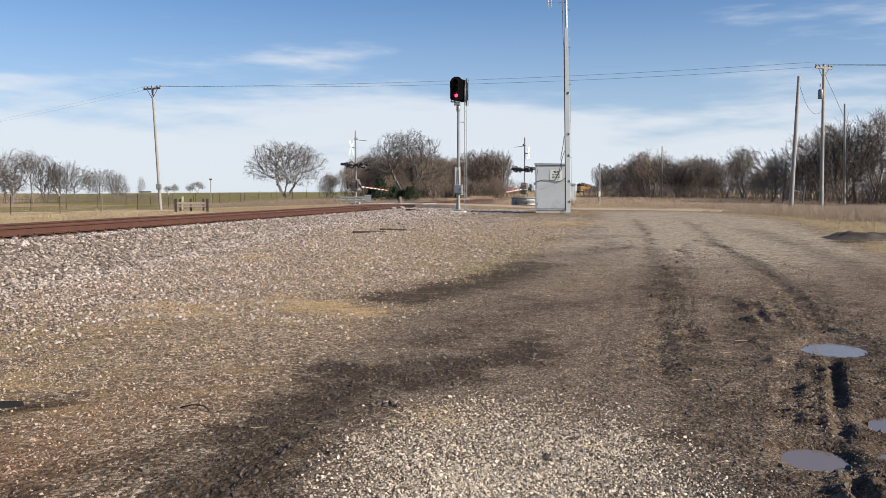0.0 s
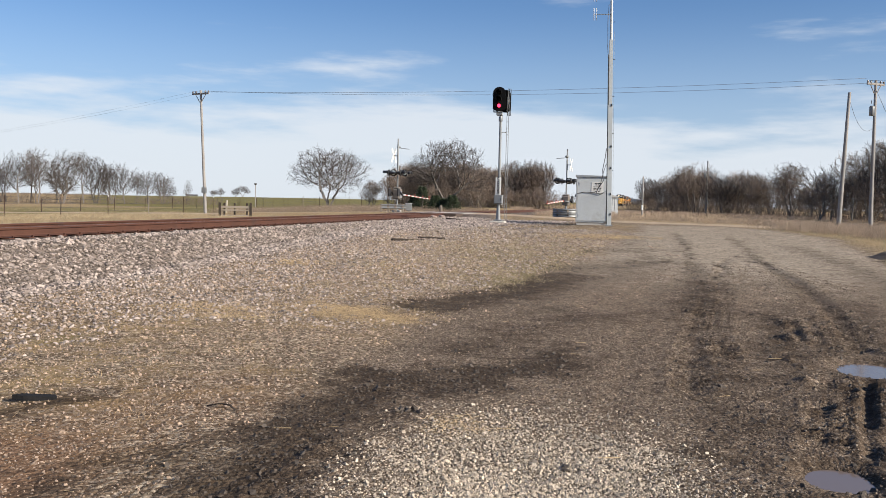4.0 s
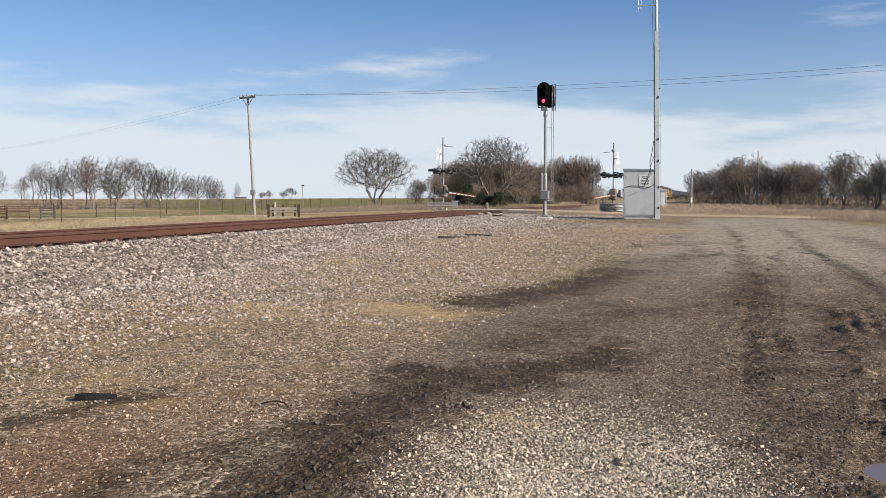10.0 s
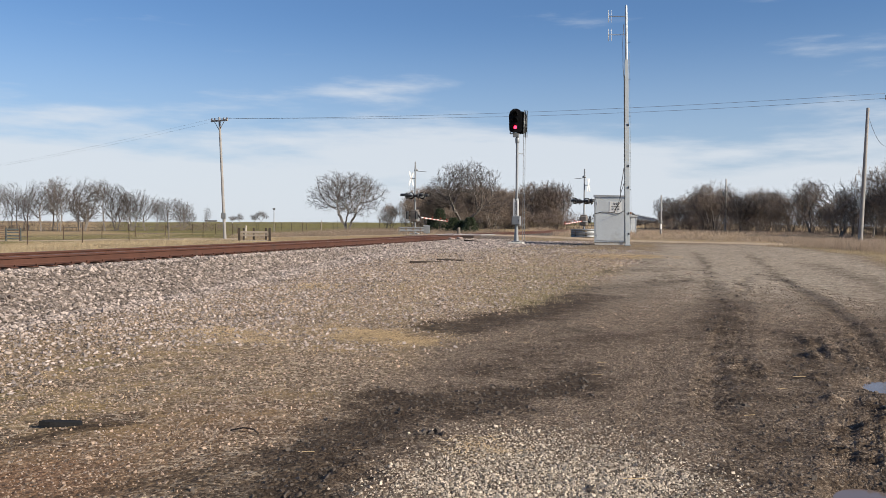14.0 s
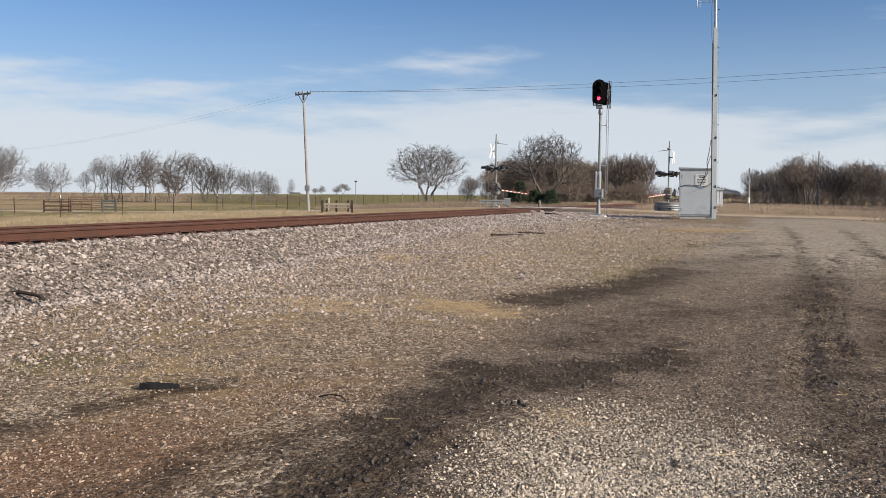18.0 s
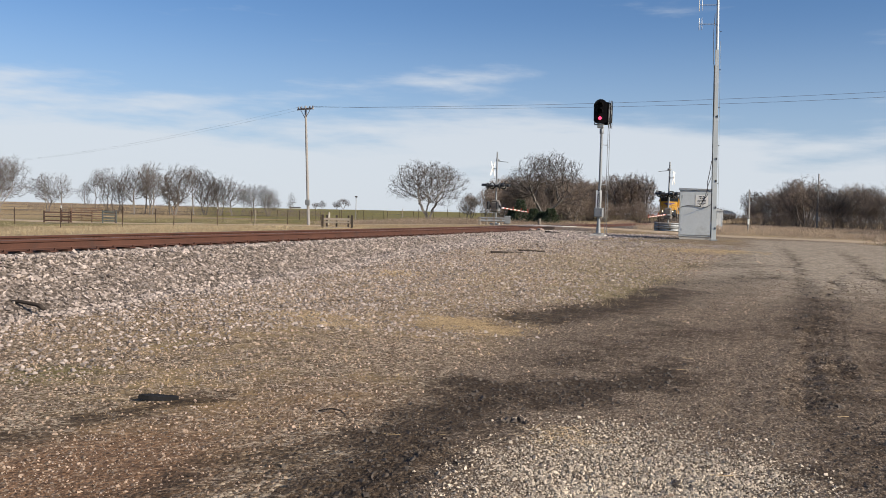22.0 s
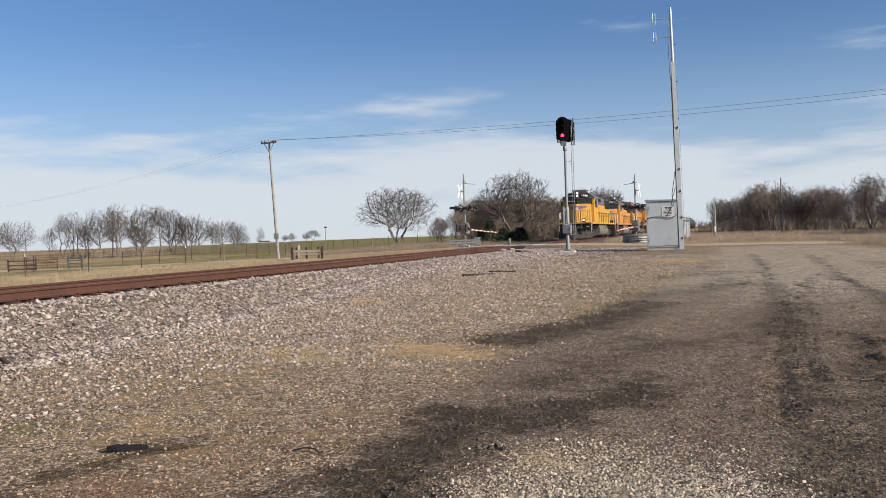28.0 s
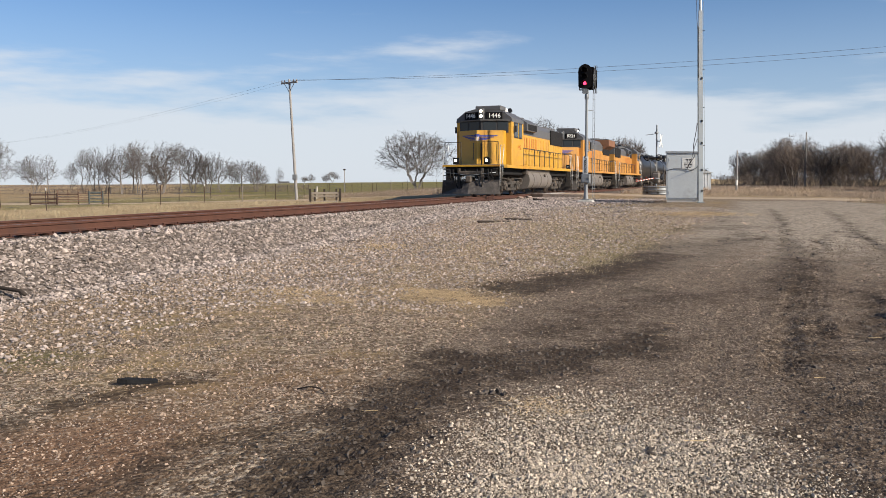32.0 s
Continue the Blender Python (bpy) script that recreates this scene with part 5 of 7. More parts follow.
pole("utility_pole", 15.41, 83.65, 3.75, "short thin wooden post with a white band", (0, 0), 0.09, band=True)
pole("utility_pole", -83.0, 112.7, 7.4, "far wooden pole with crossarm before bare trees", (-0.2, 0), 0.15, 2.4, -35)
PB = Vector((25.0, 56.7, gz(25.08, 56.74) + 9.55))
PL = Vector((-83.2, 112.7, gz(-83, 112.7) + 7.3))
for k_ in (-0.7, 0.7):
    wire("power_line", PT + Vector((k_, -0.3 * k_, 0.02)), PB + Vector((k_, 0.3 * k_, 0.05 - 0.12 * k_)), 0.44 + 0.1 * k_, 0.011, "overhead power line strung between wooden poles", "power line", "power lines", n=40)
    wire("power_line", PT + Vector((k_, -0.3 * k_, 0)), PL + Vector((k_, -0.3 * k_, 0)), 0.7, 0.0045, "overhead power line strung between wooden poles", "power line", "power lines", n=30)
    wire("power_line", PB + Vector((k_, 0.3 * k_, 0)), (70 + k_, 48, 10.2), 0.5, 0.012, "overhead power line strung between wooden poles", "power line", "power lines")
wire("guy_wire", (22.1, 53.68, gz(22, 53.7) + 8.0), (24.95, 56.7, gz(25, 56.7) + 6.6), 0.9, 0.012, "slack service wire between two poles", "wire")
wire("guy_wire", (25.0, 56.7, gz(25, 56.7) + 9.0), (28.6, 59.0, gz(28, 59) + 4.0), 0.0, 0.012, "taut guy wire from a wooden pole", "wire")

# ---- fence, barrier and pen across the track ----


def field_fence():
    g = thing("wire_fence", pose(0, 0, 0), "wire field fence on thin steel posts", "fence")
    tops = []
    u = Vector((0.184, 0.983))
    nrm = Vector((-0.983, 0.184))
    rnd = random.Random(4)
    for i in range(26):
        d = 8 + i * 4.95
        p = nrm * 36.0 + u * d
        z = gz(p.x, p.y)
        h = 1.25 + rnd.uniform(-0.06, 0.1)
        wood = i % 6 == 4
        a = part("post", MB().tube((p.x, p.y, z - 0.15), (p.x + rnd.uniform(-0.04, 0.04), p.y, z + h), 0.042 if wood else 0.026, n=6), M_GREYWOOD if wood else M_RUSTPIPE, g)
        if not wood and i % 3 == 0:
            part("post_tip", MB().tube((p.x, p.y, z + h - 0.12), (p.x, p.y, z + h + 0.02), 0.027, n=6), M_WHITE, a, "white painted tip")
        tops.append((p, z))
    for k in (0.25, 0.5, 0.75, 1.0, 1.15):
        part("strand", MB().path([(p.x, p.y, z + k) for p, z in tops], 0.007, 3), M_WIRE, g)
    g2 = thing("wire_fence", pose(0, 0, 0), "older wire fence on grey wooden posts", "fence")
    tops = []
    for i in range(22):
        d = 22 + i * 5.2
        p = nrm * 50.0 + u * d
        z = gz(p.x, p.y)
        part("post", MB().tube((p.x, p.y, z - 0.15), (p.x + rnd.uniform(-0.08, 0.08), p.y, z + 1.2), 0.032, n=6), M_RUSTPIPE, g2)
        tops.append((p, z))
    for k in (0.35, 0.7, 1.05):
        part("strand", MB().path([(p.x, p.y, z + k) for p, z in tops], 0.007, 3), M_WIRE, g2)


field_fence()


def plank_barrier():
    z = gz(-16, 55.7)
    b = thing("plank_barrier", pose(-16.1, 55.7, z, 0, 0, 16), "low barrier of pale planks on dark wooden posts", "barrier")
    for x in (-0.98, 0.98):
        part("post", MB().box((x, -0.1, 0.3), (0.15, 0.15, 1.15), 0.015), M_DARKWOOD, b)
    for x in (-0.7, -0.05, 0.75):
        part("post", MB().box((x, 0.8, 0.3), (0.13, 0.13, 1.1), 0.015), M_DARKWOOD, b)
    for zz, hh in ((0.58, 0.16), (0.38, 0.10), (0.03, 0.10)):
        part("plank", MB().box((0, -0.09, zz), (1.81, 0.05, hh), 0.01), M_GREYWOOD, b)
    part("plank", MB().box((0, 0.69, 0.55), (1.7, 0.05, 0.12), 0.01), M_PALEWOOD, b)


plank_barrier()


def wood_post(x, y, h, r, mat_, label, lean=0.0):
    z = gz(x, y)
    w = thing("fence_post", pose(x, y, z, 0, lean, 0), label, "post")
    part("shaft", MB().lathe([(r, -0.15), (r, h * 0.6), (r * 0.92, h), (r * 0.4, h + 0.04)], 9), mat_, w)


wood_post(-19.0, 63.2, 1.0, 0.09, M_PALEWOOD, "stout pale weathered corner post of the fence", 5)


def cattle_panel(x, y, turn, w, h, rails, material, label, boards=False):
    z = gz(x, y)
    g = thing("corral_panel", pose(x, y, z, 0, 0, turn), label, "corral panel", "corral panels")
    for k in (0, 1):
        part("upright", MB().tube((k * w, 0, -0.1), (k * w, 0, h + (0.12 if boards else 0)), 0.07 if boards else 0.045, n=7), material, g)
    for i in range(rails):
        zz = h * (0.18 + 0.8 * i / (rails - 1))
        part("rail", MB().box((w / 2, 0, zz), (w, 0.05, 0.11), 0.008) if boards else MB().tube((0, 0, zz), (w, 0, zz), 0.026, n=6), material, g)
    if not boards:
        for k in (0.33, 0.66):
            part("stay", MB().tube((k * w, 0, h * 0.18), (k * w, 0, h * 0.98), 0.02, n=5), material, g)


cattle_panel(-43.6, 64.7, 30, 2.0, 0.85, 3, M_RUSTPIPE, "rust-brown board corral panel in the pasture", True)
cattle_panel(-41.85, 65.75, 30, 2.4, 1.22, 7, M_PALERUST, "rusted pipe corral gate in the pasture")
cattle_panel(-39.75, 66.95, 32, 1.05, 0.95, 4, M_GREENPIPE, "dark greenish corral panel in the pasture", True)
cattle_panel(-43.2, 66.5, 20, 2.4, 1.05, 5, M_RUSTPIPE, "rusted pipe corral panel behind the gate")

# ---- trees ----


HEIGHT = {}


class Limbs:
    """Three-sided tapering limbs gathered as arrays."""

    def __init__(self):
        self.v, self.f = [], []

    def limb(self, a, b, r0, r1):
        d = b - a
        x = d.orthogonal().normalized()
        y = d.normalized().cross(x)
        o = len(self.v)
        for c, s in ((1, 0), (-0.5, 0.866), (-0.5, -0.866)):
            k = x * c + y * s
            self.v += [tuple(a + k * r0), tuple(b + k * r1)]
        self.f += [(o, o + 2, o + 3, o + 1), (o + 2, o + 4, o + 5, o + 3), (o + 4, o, o + 1, o + 5)]

    def mesh(self, name, material):
        return quick_mesh(name, self.v, self.f, material, True)


def crown_points(rg, n, h, width, base):
    """Places to grow to: a lumpy crown from base (share of the height) up to h."""
    rad = np.array([width * h / 2, width * h / 2, h * (1 - base) / 2])
    mid = np.array([0, 0, h * (1 + base) / 2])
    out = []
    for _ in range(9):
        c = rg.normal(0, 1, 3)
        c = c / np.linalg.norm(c) * rg.uniform(0.3, 0.62)
        d = rg.normal(0, 1, (n // 9, 3))
        d = d / np.linalg.norm(d, axis=1)[:, None] * (rg.rand(n // 9, 1) ** 0.45) * rg.uniform(0.34, 0.5)
        out.append(c + d)
    return np.vstack(out) * rad + mid


def grow(rg, pts, start, parent, step, reach, kill, up, jitter, rounds=95):
    """Limbs that fork towards the places around them until each is reached."""
    pos, par = [np.array(p, float) for p in start], list(parent)
    P = np.array(pos)
    dist = np.full(len(pts), 1e9)
    near = np.zeros(len(pts), int)

    def nearer(q, first):
        d = np.linalg.norm(pts[:, None, :] - q[None], axis=2)
        k = d.argmin(1)
        m = d[np.arange(len(pts)), k]
        b = m < dist
        dist[b], near[b] = m[b], first + k[b]

    nearer(P, 0)
    for _ in range(rounds):
        act = (dist < reach) & (dist > kill)
        if not act.any():
            break
        ids = np.unique(near[act])
        acc = np.zeros((len(P), 3))
        v = pts[act] - P[near[act]]
        np.add.at(acc, near[act], v / np.linalg.norm(v, axis=1)[:, None])
        d = acc[ids]
        d = d / np.maximum(np.linalg.norm(d, axis=1), 1e-6)[:, None] + rg.normal(0, jitter, (len(ids), 3)) + np.array([0, 0, up])
        q = P[ids] + d / np.linalg.norm(d, axis=1)[:, None] * step * rg.uniform(0.7, 1.2, (len(ids), 1))
        first = len(P)
        P = np.vstack([P, q])
        par += ids.tolist()
        keep = dist > kill
        pts, dist, near = pts[keep], dist[keep], near[keep]
        if not len(pts):
            break
        nearer(q, first)
    return P, np.array(par)


def slivers(a, b, r0, r1):
    """Three-sided limbs from a to b as vertices and triangles."""
    d = b - a
    d = d / np.maximum(np.linalg.norm(d, axis=1), 1e-6)[:, None]
    x = np.cross(d, np.where(np.abs(d[:, 2:3]) < 0.8, [[0, 0, 1.0]], [[1.0, 0, 0]]))
    x /= np.linalg.norm(x, axis=1)[:, None]
    y = np.cross(d, x)
    ring = [(1, 0), (-0.5, 0.866), (-0.5, -0.866)]
    v = np.stack([a + (x * c + y * s) * r0[:, None] for c, s in ring] + [b + (x * c + y * s) * r1[:, None] for c, s in ring], 1)
    t = np.array([(0, 1, 4), (0, 4, 3), (1, 2, 5), (1, 5, 4), (2, 0, 3), (2, 3, 5)])
    f = (t[None] + (np.arange(len(a)) * 6)[:, None, None]).reshape(-1, 3)
    return v.reshape(-1, 3), f


def bare_tree(seed, h, width, base, stems=1, lean=0.0, r_tip=0.009, n=1500, twigs=2.2, twig_len=0.5, up=0.16, jitter=0.15, spread=0.42, skew=0.0, twig_mat=None, name="bare_tree"):
    """A leafless tree, built at the origin; its trunk and its crown are parts."""
    rg = np.random.RandomState(seed)
    pts = crown_points(rg, n, h, width, base)
    pts[:, 0] += skew * pts[:, 2]
    step = h * 0.028
    start, parent = [], []
    for s in range(stems):
        a = 6.28 * s / stems + rg.uniform(-0.6, 0.6)
        d = np.array([math.cos(a) * lean + skew, math.sin(a) * lean, 1.0])
        p = np.array([0.12 * (stems > 1) * math.cos(a), 0.12 * (stems > 1) * math.sin(a), 0.0])
        k = max(3, int(h * (base + 0.12) * rg.uniform(0.75, 1.15) / step))
        if not start:
            parent.append(-1)
            start.append(np.array([0, 0, -0.15]))
        parent.append(0)
        start.append(p)
        for i in range(k):
            d = d + rg.normal(0, 0.07, 3)
            p = p + d / np.linalg.norm(d) * step
            start.append(p)
            parent.append(len(start) - 2)
    P, par = grow(rg, pts, start, parent, step, h * 0.3, step * 1.35, up, jitter)
    m = len(P)
    area = np.zeros(m)
    kids = np.bincount(par[par >= 0], minlength=m)
    e = 2.05
    area[kids == 0] = r_tip ** e
    for i in range(m - 1, -1, -1):
        if par[i] >= 0:
            area[par[i]] += area[i]
    r = area ** (1 / e)
    k = np.where(par >= 0)[0]
    r0 = np.minimum(r[par[k]], r[k] * 1.3)
    thick = r[k] > r_tip * 4.5
    t = thing(name, pose(0, 0, 0), "leafless grey-brown tree with fine twigs", "tree", "bare trees")
    v, f = slivers(P[par[k]][thick], P[k][thick], r0[thick], r[k][thick])
    part("trunk", array_mesh("trunk", v, f, M_BARK), None, t)
    thin = k[~thick]
    a, b = [P[par[thin]]], [P[thin]]
    q0, q1 = [r0[~thick]], [r[thin]]
    # fine shoots along the thin limbs, each with a side shoot of its own
    c = rg.rand(len(thin), int(twigs) + 1) < twigs / (int(twigs) + 1)
    src = np.repeat(thin, c.sum(1))
    along = P[src] - P[par[src]]
    along /= np.linalg.norm(along, axis=1)[:, None]
    for level, ln in ((0, twig_len), (1, twig_len * 0.55)):
        d = along * 0.9 + rg.normal(0, spread, along.shape) + np.array([0, 0, 0.22])
        d /= np.linalg.norm(d, axis=1)[:, None]
        o = P[src] if level == 0 else o + d0 * (l0 * rg.uniform(0.3, 0.8, len(o)))[:, None]
        l = ln * rg.uniform(0.4, 1.3, len(o))
        a.append(o)
        b.append(o + d * l[:, None])
        q0.append(np.full(len(o), r_tip * (0.85 - 0.2 * level)))
        q1.append(np.full(len(o), r_tip * 0.35))
        d0, l0, along = d, l, d
    v, f = slivers(np.vstack(a), np.vstack(b), np.concatenate(q0), np.concatenate(q1))
    part("crown", array_mesh("crown", v, f, twig_mat or M_TWIG), None, t)
    HEIGHT[t] = h
    return t


# width is across, over the height; base the share of the height below the crown
ROUND = [bare_tree(11, 7.0, 1.4, 0.0, 3, 0.3, n=2300, jitter=0.18, r_tip=0.009, up=0.0), bare_tree(12, 8.0, 1.25, 0.0, 3, 0.25, n=2300, r_tip=0.009, up=0.0), bare_tree(13, 7.0, 1.4, 0.0, 3, 0.3, n=2100, r_tip=0.009, up=0.0)]
TALL = [bare_tree(21, 9.0, 0.8, 0.12, 1, n=1500), bare_tree(22, 9.0, 0.7, 0.16, 2, 0.12, n=1400), bare_tree(23, 8.0, 0.9, 0.1, 2, 0.22, n=1400), bare_tree(24, 9.0, 0.9, 0.12, 2, 0.2, n=1500)]
BRUSH = [bare_tree(31, 6.5, 1.15, 0.0, 5, 0.4, n=1500, twigs=3.0, twig_mat=M_TWIGRED), bare_tree(32, 6.0, 1.25, 0.0, 6, 0.45, n=1500, twigs=3.0, twig_mat=M_TWIGRED), bare_tree(33, 6.5, 1.05, 0.0, 4, 0.35, n=1400, twigs=3.0, twig_mat=M_TWIGRED), bare_tree(34, 6.5, 0.95, 0.02, 4, 0.3, n=1300, twigs=3.0, twig_mat=M_TWIGRED)]
SLIM = [bare_tree(51, 8.0, 0.75, 0.12, 2, 0.16, n=1000, twigs=1.7), bare_tree(52, 8.0, 0.6, 0.16, 1, n=850, twigs=1.7), bare_tree(53, 7.0, 1.0, 0.08, 3, 0.3, n=1100, twigs=1.7), bare_tree(54, 8.0, 0.6, 0.14, 2, 0.1, n=900, twigs=1.7, skew=0.14), bare_tree(55, 8.0, 0.7, 0.14, 2, 0.15, n=900, twigs=1.7, skew=-0.18)]
SPREADY = [bare_tree(41, 8.5, 1.4, 0.04, 3, 0.55, n=1700, twigs=1.8, jitter=0.2), bare_tree(42, 8.5, 1.2, 0.06, 2, 0.3, n=1500, twigs=1.8, jitter=0.2, skew=0.16)]
used = set()


def plant(kind, x, y, h, turn, label, group):
    """Stand a tree of that kind at a place, at its own height."""
    src = kind[int(abs(x * 7.3 + y * 3.1) * 1.7) % len(kind)]
    k = h / HEIGHT[src]
    m = pose(x, y, gz(x, y) - 0.05, 0, 0, turn)
    if src in used:
        t = copy_thing(src, m)
    else:
        t = src
        t.matrix_basis = m
        used.add(src)
    t.scale = (k * 1.0, k * 1.0, k)
    tagged(t, label, "tree", group)
    return t


rt = random.Random(77)
lone_ = plant(ROUND, -18.5, 103.2, 7.8, 20, "rounded leafless tree standing alone by the field", "lone trees")
lone_.scale = (lone_.scale.x * 1.22, lone_.scale.y * 1.22, lone_.scale.z)
plant(ROUND, -4.6, 115.0, 10.0, 70, "large rounded leafless tree behind the crossing", "lone trees")
plant(BRUSH, -9.5, 120.0, 5.2, 10, "rounded leafless tree behind the crossing", "lone trees")
for x_, y_, h_ in ((-13.5, 125, 4.8), (-10.5, 122, 4.9), (-17, 128, 4.3), (-1.0, 121, 5.4), (-15, 118, 3.6)):
    plant(BRUSH, x_, y_, h_, rt.uniform(0, 360), "small leafless thicket tree at the field edge", "field edge trees")
# the row of trees in the pasture
for x_, y_, h_, kind_ in ((-89.5, 121, 9.4, ROUND), (-93, 124, 9.0, SPREADY), (-88.8, 133, 6.8, SPREADY), (-86.8, 134, 7.2, SLIM), (-84.0, 136, 5.8, SLIM), (-82.6, 137.5, 8.0, SLIM), (-81.0, 137.5, 8.6, SLIM), (-77.6, 134, 7.3, SLIM), (-75.3, 133, 8.2, SLIM), (-72.6, 132, 9.4, SPREADY), (-71.0, 134, 9.6, SLIM), (-69.5, 132, 8.2, SLIM), (-68.5, 138, 9.0, SLIM), (-66.0, 140, 9.4, SLIM), (-64.5, 141, 8.9, SLIM), (-64.0, 145, 7.3, SLIM), (-62.0, 147, 7.4, SPREADY), (-60.5, 148, 6.0, SLIM), (-58.8, 149, 7.0, SPREADY), (-57.5, 153, 6.2, SLIM), (-66.5, 178, 6.0, SLIM), (-62, 178, 4.9, SLIM), (-100, 128, 8.6, SLIM), (-104, 131, 8.0, ROUND), (-74.0, 138, 8.6, SLIM), (-70.2, 139, 9.0, SLIM), (-67.2, 135, 8.8, SLIM), (-65.2, 143, 8.6, SLIM), (-63.0, 144, 7.6, SLIM), (-79.5, 139, 6.8, SLIM), (-87.8, 131, 7.2, SLIM)):
    plant(kind_, x_, y_, h_ * 1.02, rt.uniform(0, 360), "leafless slender tree in the pasture row", "pasture row trees")
for x_, y_, h_ in ((-120.5, 381.7, 3.4), (-117.8, 383, 4.6), (-111.2, 384, 4.6), (-108.0, 384, 5.6)):
    plant(ROUND, x_, y_, h_, rt.uniform(0, 360), "far small leafless tree on the hill", "hill trees")
# woods behind the crossing
for i in range(42):
    x_ = -14 + 24.5 * ((i * 0.618) % 1)
    y_ = 140 + 16 * rt.random()
    h_ = (4.8 if x_ < -14 else 7.6) * rt.uniform(0.85, 1.08)
    plant(BRUSH if i % 3 else TALL, x_, y_, h_, rt.uniform(0, 360), "leafless tree in the brown woods beyond the crossing", "woods beyond the crossing")
for i in range(14):
    x_ = -15 + 24 * ((i * 0.618 + 0.2) % 1)
    plant(BRUSH, x_, 134 + 3 * rt.random(), rt.uniform(2.6, 4.4), rt.uniform(0, 360), "leafless tree in the brown woods beyond the crossing", "woods beyond the crossing")
# woods right of the track
EDGE = [(29.5, 168), (27.5, 146), (28.5, 124), (33, 107), (38, 92), (39.5, 80), (40, 70), (44, 58), (50, 46)]
for i in range(84):
    t_ = (i + rt.random()) / 84 * (len(EDGE) - 1)
    k_ = min(int(t_), len(EDGE) - 2)
    ex, ey = [EDGE[k_][q] + (EDGE[k_ + 1][q] - EDGE[k_][q]) * (t_ - k_) for q in (0, 1)]
    o_ = rt.uniform(0.0, 13.0)
    h_ = float(np.interp(ey, [46, 66, 76, 84, 95, 107, 124, 146, 168], [12.5, 12.0, 10.6, 8.6, 6.0, 5.6, 7.4, 7.4, 7.2])) * rt.uniform(0.66, 1.08)
    if 95 < ey < 110 and i % 3 == 0:
        continue
    kind_ = (BRUSH, ROUND, BRUSH, SLIM, TALL)[i % 5] if ey > 84 else (TALL, SLIM)[i // 3 % 2]
    if ey < 84 and i % 3:
        continue
    plant(kind_, ex + o_, ey + o_ * 0.25, h_, rt.uniform(0, 360), "leafless tree at the edge of the brown woods", "woods by the road")
for i in range(22):
    t_ = (i + rt.random()) / 22 * (len(EDGE) - 1)
    k_ = min(int(t_), len(EDGE) - 2)
    ex, ey = [EDGE[k_][q] + (EDGE[k_ + 1][q] - EDGE[k_][q]) * (t_ - k_) for q in (0, 1)]
    plant(BRUSH, ex + rt.uniform(0, 4), ey, rt.uniform(2.2, 4.2), rt.uniform(0, 360), "leafless tree at the edge of the brown woods", "woods by the road")
plant(SPREADY, 37.5, 101.0, 7.6, 130, "wide leaning leafless tree before the woods", "woods by the road")


for i, (x_, y_, h_) in enumerate(((31.5, 82, 4.8), (33, 83, 5.6), (34.5, 82, 6.6), (35.5, 80, 7.2), (36.5, 79, 7.6), (37.5, 78, 8.2), (38.5, 77, 8.8), (39.5, 76.5, 9.2))):
    plant((BRUSH, SLIM, TALL)[i % 3], x_, y_, h_ * 1.05, rt.uniform(0, 360), "tall leafless tree at the edge of the woods", "woods by the road")


def cedar(x, y, h, w, label, seed):
    """A low evergreen: short trunk and many small needle sprays."""
    rnd = random.Random(seed)
    c = thing("cedar_shrub", pose(x, y, gz(x, y)), label, "shrub", "cedar shrubs")
    part("trunk", MB().tube((0, 0, -0.1), (0, 0, h * 0.7), 0.09, 0.03, 7), M_BARK, c)
    L = Limbs()
    for i in range(900):
        t = rnd.random() ** 0.8
        rr = w * (1 - t * 0.75) * math.sqrt(rnd.random()) * rnd.uniform(0.75, 1.1)
        a = rnd.uniform(0, 6.28)
        p = Vector((rr * math.cos(a), rr * math.sin(a), 0.08 + t * h * 0.95))
        d = Vector((math.cos(a), math.sin(a), rnd.uniform(-0.1, 0.9))).normalized() * rnd.uniform(0.12, 0.26)
        L.limb(p, p + d, 0.05, 0.012)
    part("crown", L.mesh("crown", M_CEDAR), None, c)


for i, (x_, y_, h_, w_) in enumerate(((-6.6, 94.7, 2.6, 1.3), (-5.0, 93, 1.6, 1.1), (-3.1, 90.0, 1.7, 1.15), (-4.1, 91, 1.3, 0.9), (-7.6, 96, 1.5, 1.0))):
    cedar(x_, y_, h_, w_, "dark green cedar shrub among bare brush", i)


def brush_line(name, pts, h, count, label, seed, mat_=None, width=3.0):
    """Low tangled twigs as one mass."""
    rnd = random.Random(seed)
    L = Limbs()
    for i in range(count):
        t = rnd.random() * (len(pts) - 1)
        k = min(int(t), len(pts) - 2)
        x = pts[k][0] + (pts[k + 1][0] - pts[k][0]) * (t - k) + rnd.uniform(-0.3, 1) * width
        y = pts[k][1] + (pts[k + 1][1] - pts[k][1]) * (t - k) + rnd.uniform(-0.5, 0.5) * width
        p = Vector((x, y, gz(x, y)))
        hh = h * rnd.uniform(0.4, 1.1)
        q = p + Vector((rnd.gauss(0, 0.3), rnd.gauss(0, 0.3), hh * 0.55))
        L.limb(p, q, 0.014, 0.010)
        for _ in range(4):
            L.limb(q, q + Vector((rnd.gauss(0, 0.35), rnd.gauss(0, 0.35), hh * rnd.uniform(0.2, 0.5))), 0.010, 0.004)
    return tagged(new(name, L.mesh(name, mat_ or M_TWIGRED)), label, "brush", kind="stuff")


